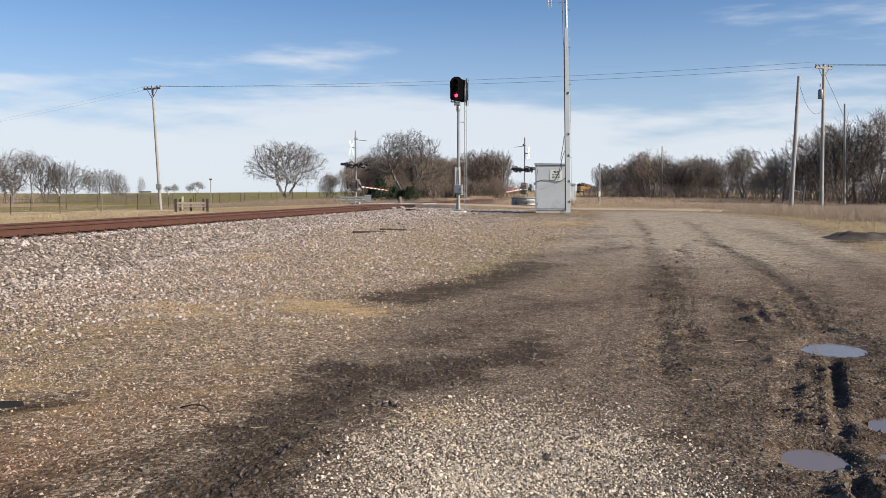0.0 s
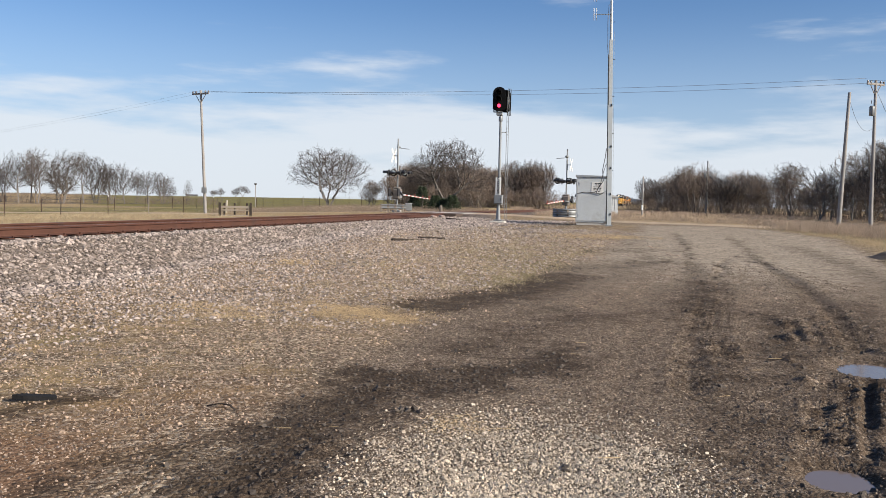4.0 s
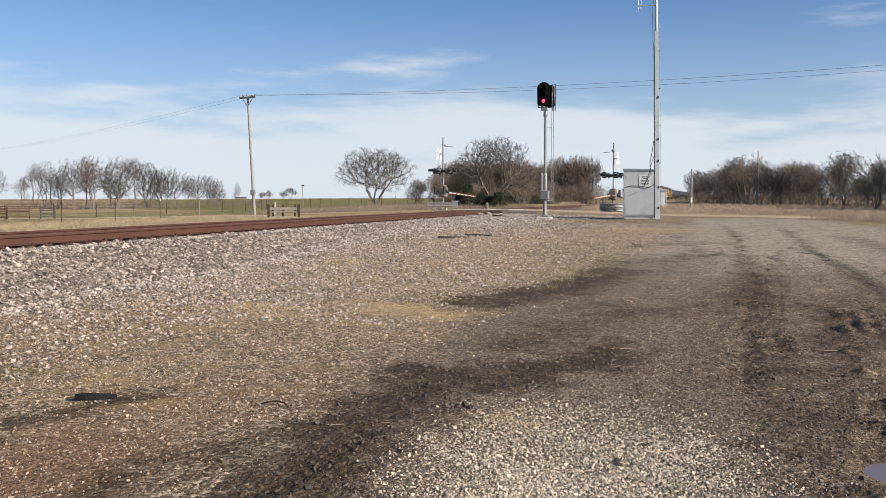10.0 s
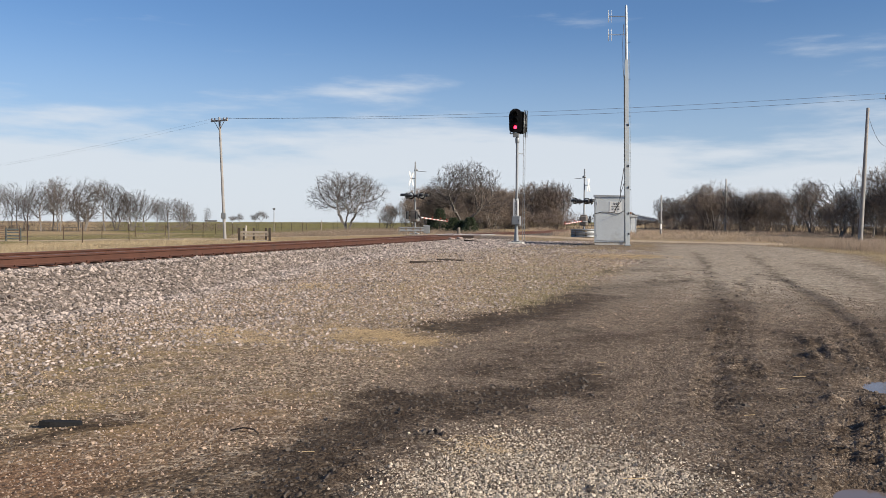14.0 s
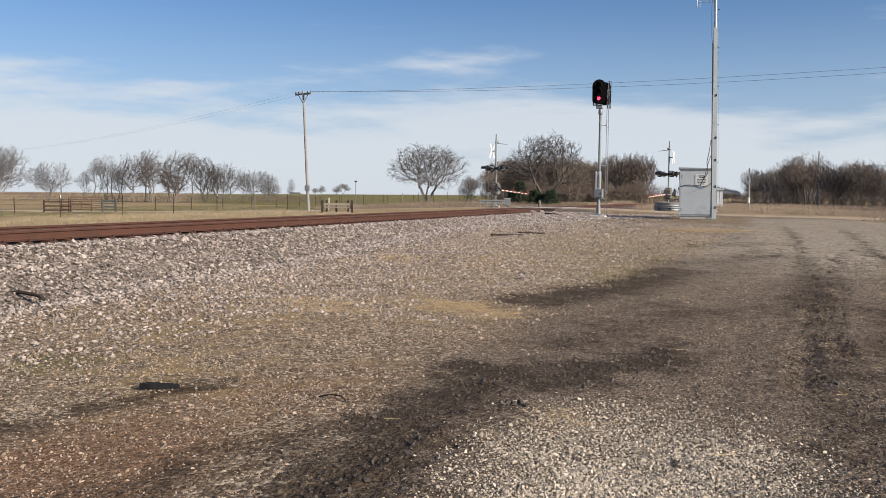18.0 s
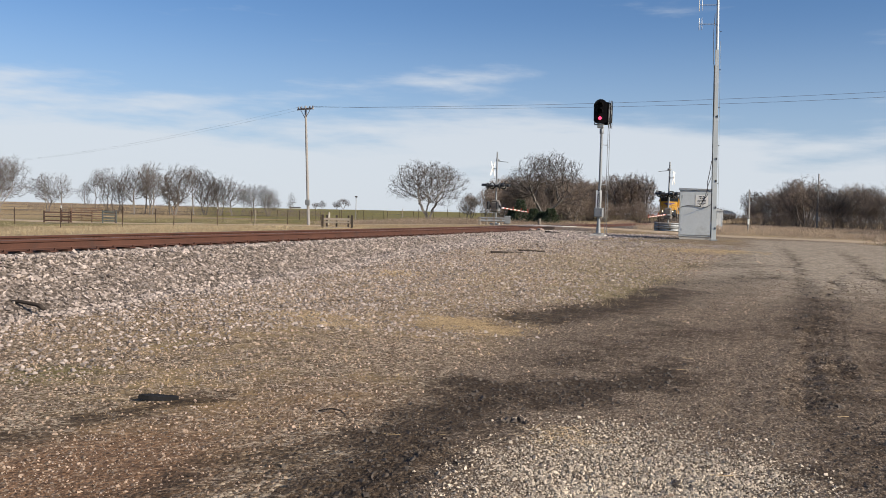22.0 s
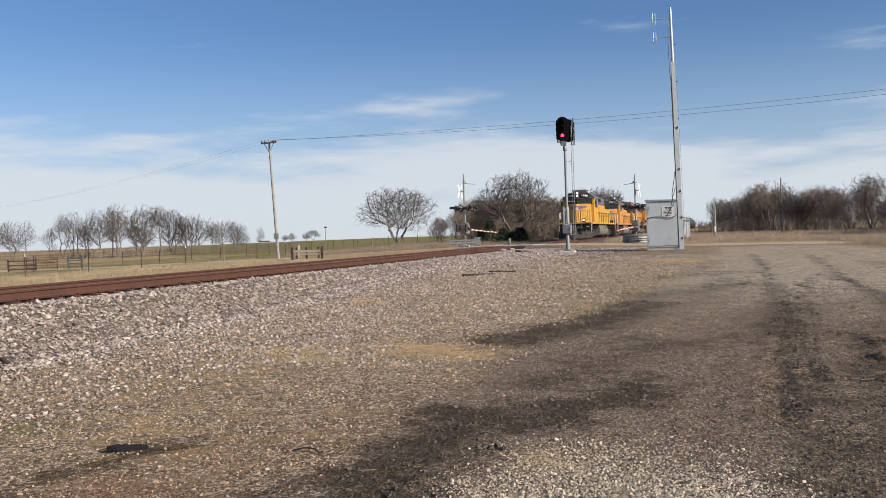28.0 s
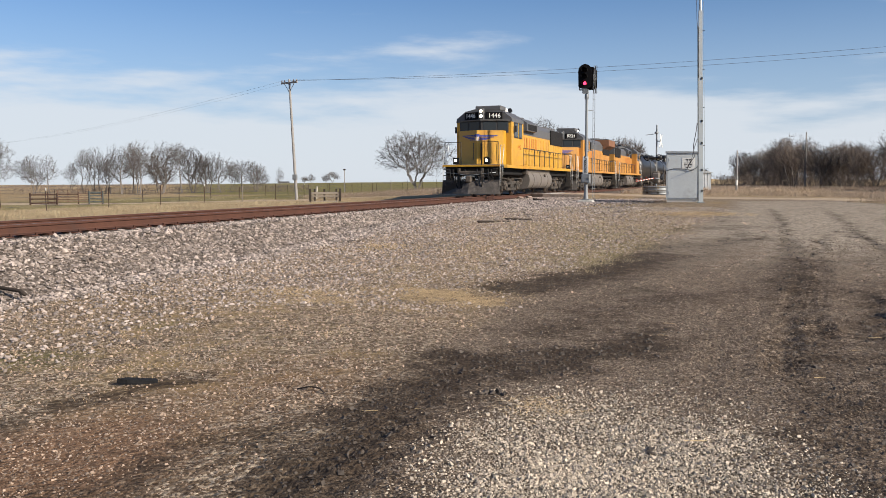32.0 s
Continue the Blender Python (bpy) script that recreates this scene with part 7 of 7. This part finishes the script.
def tank_car(label):
    v = thing("tank_car", pose(0, 0, 0), label, "tank car", "tank cars")
    L = 17.6
    part("barrel", MB().lathe([(0.35, -L / 2 + 0.75), (1.0, -L / 2 + 0.85), (1.38, -L / 2 + 1.1), (1.5, -L / 2 + 1.5), (1.52, 0), (1.5, L / 2 - 1.5), (1.38, L / 2 - 1.1), (1.0, L / 2 - 0.85), (0.35, L / 2 - 0.75)], 28, (0, 0, 2.55), 1), M_TANKCAR, v, "black tank barrel")
    part("sill", MB().box((0, 0, 1.05), (0.5, L - 0.6, 0.3), 0.03), M_TRUCK, v)
    for y, s in ((-L / 2, -1), (L / 2, 1)):
        part("end_platform", MB().box((0, y - s * 0.45, 1.2), (2.8, 0.7, 0.08), 0.01), M_TRUCK, v)
        part("end_rail", MB().path([(-1.35, y, 1.2), (-1.35, y, 2.1), (1.35, y, 2.1), (1.35, y, 1.2)], 0.025, 6), M_WHITE if s < 0 else M_BLACK, v)
        part("bolster", MB().box((0, y - s * 2.4, 1.15), (2.6, 0.5, 0.5), 0.05), M_TRUCK, v)
        coupler(v, y, s)
        truck(v, y - s * 2.4, 2, 1.78, 0.46, False)
    part("manway", MB().lathe([(0.4, 4.0), (0.4, 4.35), (0.3, 4.42)], 14), M_TANKCAR, v)
    part("top_platform", MB().box((0, 0, 4.12), (1.7, 2.4, 0.05), 0.01), M_TRUCK, v)
    part("top_rail", MB().path([(-0.85, -1.2, 4.12), (-0.85, -1.2, 4.75), (-0.85, 1.2, 4.75), (0.85, 1.2, 4.75), (0.85, -1.2, 4.75), (0.85, -1.2, 4.12)], 0.02, 5), M_BLACK, v)
    for s in (-1, 1):
        part("ladder", MB().path([(s * 1.56, -0.2, 1.2), (s * 1.56, -0.2, 3.2), (s * 0.9, -0.2, 4.1)], 0.02, 5).path([(s * 1.56, 0.2, 1.2), (s * 1.56, 0.2, 3.2), (s * 0.9, 0.2, 4.1)], 0.02, 5), M_BLACK, v)
    return v


TRAIN = []  # (vehicle, its middle behind the lead platform, turned round)
lead = locomotive(21.0, "yellow and grey diesel locomotive with lit headlights", "1446", 2)
TRAIN.append((lead, 9.88, False))
second = locomotive(22.3, "yellow diesel locomotive with flared radiator, second in line", "8224", 3, "ge", M_YELFADE, lit=False)
TRAIN.append((second, 9.88 + 10.8 + 11.45, False))
third = locomotive(20.9, "faded yellow diesel locomotive running hood first, third in line", "", 3, "road", M_YELFADE, lit=False)
TRAIN.append((third, 9.88 + 10.8 + 22.9 + 10.75, True))
first_car = tank_car("black tank car behind the locomotives")
at_ = 9.88 + 10.8 + 22.9 + 21.5 + 9.1
TRAIN.append((first_car, at_, False))
for i in range(9):
    at_ += 18.3
    TRAIN.append((copy_thing(first_car, pose(0, 0, 0)), at_, False))


def vehicle_pose(behind, t, back):
    y = LEAD_Y + SPEED * (32.0 - t) + behind * 0.983
    k = math.degrees(math.atan(track_slope(y)))
    o = on_track(y)
    return pose(o[0], o[1], o[2] + 0.004, 0, 0, -k + (180 if back else 0))

# ---- track pieces ----
TIE = MB().box((0, 0, 0), (2.6, 0.23, 0.18), 0.012).mesh("tie", M_TIE)
PLATE = MB().box((0, 0, 0), (0.36, 0.19, 0.022), 0.004).box((0.14, 0.05, 0.03), (0.03, 0.03, 0.05)).box((-0.14, -0.05, 0.03), (0.03, 0.03, 0.05)).mesh("tie_plate", M_RAIL)
rk = random.Random(8)
for i in range(118):
    y_ = 6.0 + i * 0.53
    if 53.5 < y_ < 62.5:
        continue
    o_ = on_track(y_, rk.uniform(-0.06, 0.06), -0.186 - 0.1 - 0.022)
    k_ = math.degrees(math.atan(track_slope(y_)))
    t_ = part("tie", TIE, None, track, "", pose(o_[0], o_[1], o_[2], 0, 0, -k_ + rk.uniform(-1.5, 1.5)))
    for s_ in (-GAUGE / 2, GAUGE / 2):
        part("tie_plate", PLATE, None, t_, "", pose(s_, 0, 0.101))
mbx = MB()
for i in range(420):
    y_ = 68.0 + i * 0.53
    o_ = on_track(y_, 0, -0.30)
    mbx.box((o_[0], o_[1], o_[2]), (2.6, 0.23, 0.18))
tagged(part("far_ties", mbx, M_TIE, track), kind="stuff")

# timber and concrete at the road crossing
crossing = thing("road_crossing", pose(0, 0, 0), "level crossing of timber and concrete panels over the track", "level crossing", kind="structure")
for i in range(4):
    y_ = 54.4 + i * 2.35
    for s_, w_ in ((0.0, 1.30), (1.25, 0.78), (-1.25, 0.78)):
        o_ = on_track(y_, s_, -0.11)
        k_ = math.degrees(math.atan(track_slope(y_)))
        part("panel", MB().box((0, 0, 0), (w_, 2.3, 0.2), 0.02), M_TIE if i in (0, 3) else M_CONC, crossing, "", pose(o_[0], o_[1], o_[2], 0, 0, -k_))
for y_, w_ in ((48.4, 0.30), (50.4, 0.45)):
    o_ = on_track(y_, 1.45, -0.13)
    tagged(new("marker_block", MB().box((0, 0, 0), (0.26, w_ + 0.1, 0.10), 0.03).mesh("marker_block", M_BLOCK)), "pale broken concrete block beside the rail", "concrete block").matrix_basis = pose(o_[0], o_[1], o_[2], 3, 0, 20)


def old_tie(x, y, turn, l, label, tilt=2):
    t = new("old_tie", MB().box((0, 0, 0.01), (l, 0.11, 0.09), 0.03).mesh("old_tie", M_DARKWOOD))
    t.matrix_basis = pose(x, y, gz(x, y), 0, tilt, turn)
    return tagged(t, label, "timber")


old_tie(-2.3, 27.2, 35, 1.2, "rotten dark tie half sunk in gravel")
old_tie(-1.6, 28.2, 10, 0.9, "rotten dark tie half sunk in gravel")
old_tie(-1.2, 47.0, -38, 1.9, "old dark tie lying on the stones by the crossing", 4)

# ---- loose stones ----
rs = np.random.RandomState(20)


def sheet(n, x0, x1, y0, y1):
    return rs.uniform(x0, x1, n), rs.uniform(y0, y1, n)


def ballast_stones():
    n = 52000
    s = np.where(rs.rand(n) < 0.9, rs.uniform(1.12, 3.9, n), -rs.uniform(1.2, 2.6, n))
    y = 5.5 + 58 * rs.rand(n) ** 1.25
    keep = ~((y > 53.2) & (y < 62.4))
    s, y = s[keep], y[keep]
    keep = rs.rand(len(s)) < np.clip((4.0 - np.abs(s)) / 0.7, 0.2, 1) * np.clip((np.abs(s) - 1.0) / 0.4, 0.25, 1)
    s, y = s[keep], y[keep]
    x = np_track_x(y) + s / 0.983
    z = ground_z(x, y)
    size = np.clip(rs.lognormal(-3.05, 0.36, len(x)), 0.025, 0.12) * (1 + 0.003 * y)
    stones("ballast", np.column_stack([x, y, z]), size, M_BALLAST, "coarse grey-pink ballast stones of the track bed", 3, 0.25)
    n = 15000
    s = 3.2 + 6.0 * rs.rand(n)
    y = 27 + 22 * rs.rand(n)
    x = np_track_x(y) + s / 0.983
    k = rs.rand(n) < np.clip((s < 3.6 + 0.28 * (y - 27)) * 1.0, 0.12, 1)
    x, y = x[k], y[k]
    stones("shoulder_stones", np.column_stack([x, y, ground_z(x, y)]), np.clip(rs.lognormal(-2.75, 0.35, len(x)), 0.04, 0.13), M_BALLAST, "coarse stones spread towards the signal", 14, 0.3)
    n = 12000
    s = 3.4 + 3.6 * rs.rand(n) ** 1.6
    y = 6 + 42 * rs.rand(n)
    x = np_track_x(y) + s / 0.983
    stones("scattered_ballast", np.column_stack([x, y, ground_z(x, y)]), rs.uniform(0.025, 0.07, n), M_BALLAST, "ballast stones strayed below the track bed", 4, 0.3)


def by_zone(n, x0, x1, y0, y1, fn, power=1.0):
    x = rs.uniform(x0, x1, n)
    y = y0 + (y1 - y0) * rs.rand(n) ** power
    w = fn(zones(x, y), x, y)
    k = rs.rand(n) < w
    return x[k], y[k]


def lot_stones():
    x, y = by_zone(330000, -1.6, 3.2, 3.6, 9.2, lambda z, x, y: np.clip(z["gravel"] * 1.45 - 0.1, 0, 1) ** 1.6 * (1 - 0.9 * z["mud"]), 1.1)
    stones("limestone_gravel", np.column_stack([x, y, ground_z(x, y)]), np.clip(rs.lognormal(-4.38, 0.42, len(x)), 0.006, 0.036), M_GRAVEL, "loose pale crushed limestone gravel", 6, 0.3)
    x, y = by_zone(175000, -8.5, 5.5, 3.6, 32, lambda z, x, y: (0.85 - 0.85 * np.clip(1.3 * z["mud"] + 0.68 * z["lot"] + 0.8 * z["straw"], 0, 1)) * (1 - z["gravel"]) * (1 - z["ballast"]) * np.clip(1.3 - y / 40, 0.2, 1), 1.7)
    stones("brown_gravel", np.column_stack([x, y, ground_z(x, y)]), np.clip(rs.lognormal(-4.4, 0.45, len(x)), 0.007, 0.03) * (0.62 + y / 11), M_PEBBLE, "small brown stones trodden into the soil", 7, 0.35)
    x, y = by_zone(42000, -7, 6, 11, 36, lambda z, x, y: (1 - np.clip(1.3 * z["mud"] + z["lot"], 0, 1)) * (1 - z["ballast"]) * (1 - 0.95 * z["straw"]))
    stones("trodden_stones", np.column_stack([x, y, ground_z(x, y)]), np.clip(rs.lognormal(-3.35, 0.4, len(x)), 0.015, 0.08), M_BALLAST, "grey and brown stones trodden into thin grass", 15, 0.35)
    x, y = by_zone(52000, -8, 7, 3.6, 34, lambda z, x, y: np.clip(0.55 - 1.1 * z["mud"], 0, 1) * (1 - z["ballast"]) * (1 - 0.97 * z["lot"]) * (1 - 0.8 * z["straw"]), 1.4)
    stones("pale_gravel", np.column_stack([x, y, ground_z(x, y)]), np.clip(rs.lognormal(-4.5, 0.45, len(x)), 0.007, 0.022) * (0.75 + y / 13), M_PINK, "scattered pale chips among the soil", 8, 0.3)
    x, y = by_zone(110000, -2.0, 8.0, 3.6, 26, lambda z, x, y: np.clip(z["mud"] - 0.35, 0, 1), 1.2)
    stones("mud_clods", np.column_stack([x, y, ground_z(x, y)]), np.clip(rs.lognormal(-3.95, 0.55, len(x)), 0.006, 0.06), M_CLOD, "churned dark mud crumbs in the wheel tracks", 9, 0.35)


    x, y = by_zone(190000, -2.0, 7.5, 4.0, 22, lambda z, x, y: np.clip(z["lot"], 0, 1) * (1 - z["gravel"]) * (1 - 0.96 * np.clip(1.3 * z["mud"], 0, 1)) * np.clip(1.25 - y / 22, 0.1, 1), 1.3)
    stones("damp_grit", np.column_stack([x, y, ground_z(x, y)]), np.clip(rs.lognormal(-4.6, 0.45, len(x)), 0.006, 0.024) * (0.8 + y / 26), M_CRUMB, "brown grit trodden into the damp lot", 11, 0.3)


ballast_stones()
lot_stones()
stones("dirt_clump", [(-0.5 + 0.05 * math.cos(i) * (1 + i % 3), 6.66 + 0.04 * math.sin(i * 1.7), gz(-0.5, 6.66)) for i in range(14)], [0.04 + 0.012 * (i % 3) for i in range(14)], M_CLOD, "small dark clump of earth on the gravel", 10)
stones("dark_pebbles", [(0.62 + 0.06 * math.cos(i * 2.1), 5.35 + 0.05 * math.sin(i * 1.3), gz(0.62, 5.35)) for i in range(9)], [0.035 + 0.012 * (i % 3) for i in range(9)], M_CLOD, "few dark pebbles among pale gravel", 12)

# ---- grass ----


def tufts(x, y, per, r):
    k = len(x)
    xx = np.repeat(x, per) + rs.normal(0, r, k * per)
    yy = np.repeat(y, per) + rs.normal(0, r, k * per)
    return np.column_stack([xx, yy, ground_z(xx, yy) - 0.01])


x_, y_ = by_zone(60000, -5.5, 6.5, 5.6, 34, lambda z, x, y: np.clip(z["straw"] - 0.25, 0, 1))
blades("flattened_straw", tufts(x_, y_, 10, 0.08), 0.16, 0.008, M_STRAW, "flattened patches of yellow straw", 21, lying=True)
x_, y_ = by_zone(1500, -7, 3, 6, 30, lambda z, x, y: 0.5 * (1 - z["mud"]) * (1 - z["lot"]) * (1 - z["ballast"]))
blades("sparse_grass", tufts(x_, y_, 9, 0.10), 0.06, 0.005, M_STRAW, "sparse short dead grass on stony soil", 22, 0.9)
x_, y_ = by_zone(2600, -3.5, 6, 14, 36, lambda z, x, y: np.clip(z["green"] + 0.25, 0, 1) * (1 - z["lot"]))
blades("short_grass", tufts(x_, y_, 14, 0.14), 0.10, 0.009, M_GRASS, "short thin winter grass below the signal", 23, 0.9)
# sedge strip right of the lot and under the woods
x_, y_ = by_zone(7000, 9, 50, 36, 132, lambda z, x, y: z["field"] * (1 - z["road"]) * smooth(44, 50, y + 0.35 * x) * (x > track_x(60) + 8))
blades("tall_sedge", tufts(x_, y_, 13, 0.6), 0.32, 0.018, M_SEDGE, "tall russet dead grass along the woods", 24, 1.2)
x_, y_ = by_zone(9000, 9, 30, 20, 44, lambda z, x, y: z["field"] * (1 - z["road"]))
blades("short_dry_grass", tufts(x_, y_, 14, 0.2), 0.10, 0.008, M_GRASS, "short dry tan grass beside the lot", 25, 0.8)
x_, y_ = by_zone(2600, 18, 34, 43, 62, lambda z, x, y: z["field"] * (1 - z["road"]))
blades("tall_sedge", tufts(x_, y_, 18, 0.45), 0.5, 0.015, M_SEDGE, "tall russet dead grass round the poles", 26, 0.9)
x_, y_ = by_zone(9000, 12.5, 34, 29, 43, lambda z, x, y: z["field"] * smooth(31.0, 34.0, y + 0.10 * (x - 16) + 1.6 * bumps(x, y, 1.6)) * smooth(15.0, 18.5, x + 0.28 * (y - 32)) * np.clip(0.5 + 1.3 * bumps(x, y, 0.9, 7.0), 0.06, 1) * smooth(2.6, 4.0, seg_dist(x, y, ROAD)))
blades("tall_grass", tufts(x_, y_, 20, 0.28), 0.5, 0.010, M_SEDGE, "tall russet dead grass before the poles", 29, 0.55)
x_, y_ = by_zone(5200, -22, 3, 64, 100, lambda z, x, y: (1 - z["road"]) * (1 - z["ballast"]) * (x < np_track_x(y) - 4) * smooth(-24, -19, x - 0.12 * (y - 64)) * np.clip(0.55 + 0.9 * bumps(x, y, 1.4, 3.0), 0.1, 1))
blades("brown_weeds", tufts(x_, y_, 16, 0.4), 0.55, 0.014, M_WEED, "brown dead weeds along the field edge by the crossing", 30, 0.6)
# pasture beyond the track
x_, y_ = by_zone(7000, -48, -4, 16, 95, lambda z, x, y: z["field"] * (1 - z["road"]) * (1 - 0.9 * np.clip(z["crop"], 0, 1)) * (0.35 + 0.65 * (np_track_x(y) - x < 22)))
blades("pasture_grass", tufts(x_, y_, 11, 0.3), 0.16, 0.016, M_GRASS, "pale dry pasture grass beyond the track", 27, 0.7)
x_, y_ = by_zone(1500, 4.4, 12, 70, 130, lambda z, x, y: z["field"])
blades("pasture_grass", tufts(x_, y_, 12, 0.25), 0.5, 0.025, M_SEDGE, "dry grass bank beside the far track", 28, 0.6)


def small_things():
    # flattened piece of black rubber
    pts = [(-0.17, -0.035), (-0.10, 0.03), (0.02, 0.045), (0.15, 0.06), (0.17, 0.0), (0.05, -0.03), (-0.08, -0.05)]
    t = new("rubber_scrap", MB().prism(pts, 2, 0.0, 0.05).mesh("rubber_scrap", M_RUBBER))
    t.matrix_basis = pose(-3.47, 6.63, gz(-3.47, 6.63) + 0.005, 4, 6, 14)
    t.scale = (0.95, 0.9, 0.8)
    tagged(t, "torn strip of black rubber lying on the soil", "rubber scrap")
    z = gz(-1.95, 6.55)
    t = new("twig", MB().path([(-2.08, 6.6, z + 0.015), (-1.98, 6.62, z + 0.035), (-1.89, 6.59, z + 0.03), (-1.83, 6.52, z + 0.012)], 0.007, 6).mesh("twig", M_DARKWOOD))
    tagged(t, "thin dark bent twig on the gravel", "twig")
    z = gz(-7.9, 11.15)
    t = new("stick", MB().path([(-8.25, 11.2, z + 0.06), (-7.95, 11.15, z + 0.1), (-7.6, 11.1, z + 0.06), (-7.5, 11.05, z + 0.02)], 0.03, 6).mesh("stick", M_DARKWOOD))
    tagged(t, "dark stick lying at the foot of the ballast", "stick")
    rnd = random.Random(31)
    stem = MB().tube((-0.09, 0, 0.012), (0.09, 0.01, 0.015), 0.0035, n=5).mesh("straw_stem", M_STRAW)
    for x, y in ((-2.7, 5.35), (-1.35, 6.05), (-1.0, 6.15), (1.1, 9.5), (1.25, 10.3), (-1.9, 10.6), (2.9, 8.9), (0.9, 5.6), (-2.2, 4.6), (1.6, 13.6), (0.4, 11.8), (3.3, 9.6), (-0.2, 12.9), (2.2, 7.6)):
        t = new("straw_stem", stem)
        t.matrix_basis = pose(x, y, gz(x, y), 0, 0, rnd.uniform(-25, 40))
        t.scale = (rnd.uniform(0.35, 0.8),) * 3
        tagged(t, "single pale straw stem on the ground", "straw stem", "straw stems")


small_things()


def shaded_mound():
    """A low bank of earth in the dry grass, coloured dark to stand for shade."""
    nx, ny = 60, 16
    vs = []
    for i in range(nx + 1):
        for j in range(ny + 1):
            u, v = i / nx, j / ny * 2 - 1
            x = 10.9 + 6.0 * u
            y = 24.6 - 0.9 * u + 0.5 * v * (1 + 0.2 * math.sin(9 * u))
            h = 0.19 * (1 - v ** 4) * min(1, 9 * u, 7 * (1 - u)) * float(1 + 0.45 * bumps(x, y, 0.5, 1.0) + 0.3 * bumps(x, y, 0.2, 2.0))
            vs.append((x, y, gz(x, y) - 0.01 + h))
    fs = [(i * (ny + 1) + j, (i + 1) * (ny + 1) + j, (i + 1) * (ny + 1) + j + 1, i * (ny + 1) + j + 1) for i in range(nx) for j in range(ny)]
    tagged(new("shaded_mound", quick_mesh("shaded_mound", vs, fs, M_CLOD, True)), "low earth bank in dry grass, its dark colour standing for shade", "mound", kind="structure")


shaded_mound()


def motions():
    times = [0.0, 4.0, 8.0, 12.0, 16.0, 20.0, 24.0, 26.0, 28.0, 30.0, 32.0]
    for vehicle, behind, back in TRAIN:
        walk(vehicle, [(t, vehicle_pose(behind, t, back)) for t in times])
    spin = math.degrees(SPEED / 0.983 / 15 / 0.508)
    for wheel, y, r in WHEELS:
        way = -1 if wheel.parent.parent is third else 1
        walk(wheel, [(i / 15, pose(0, y, r, way * i * spin, 0, 0)) for i in range(481)])


motions()
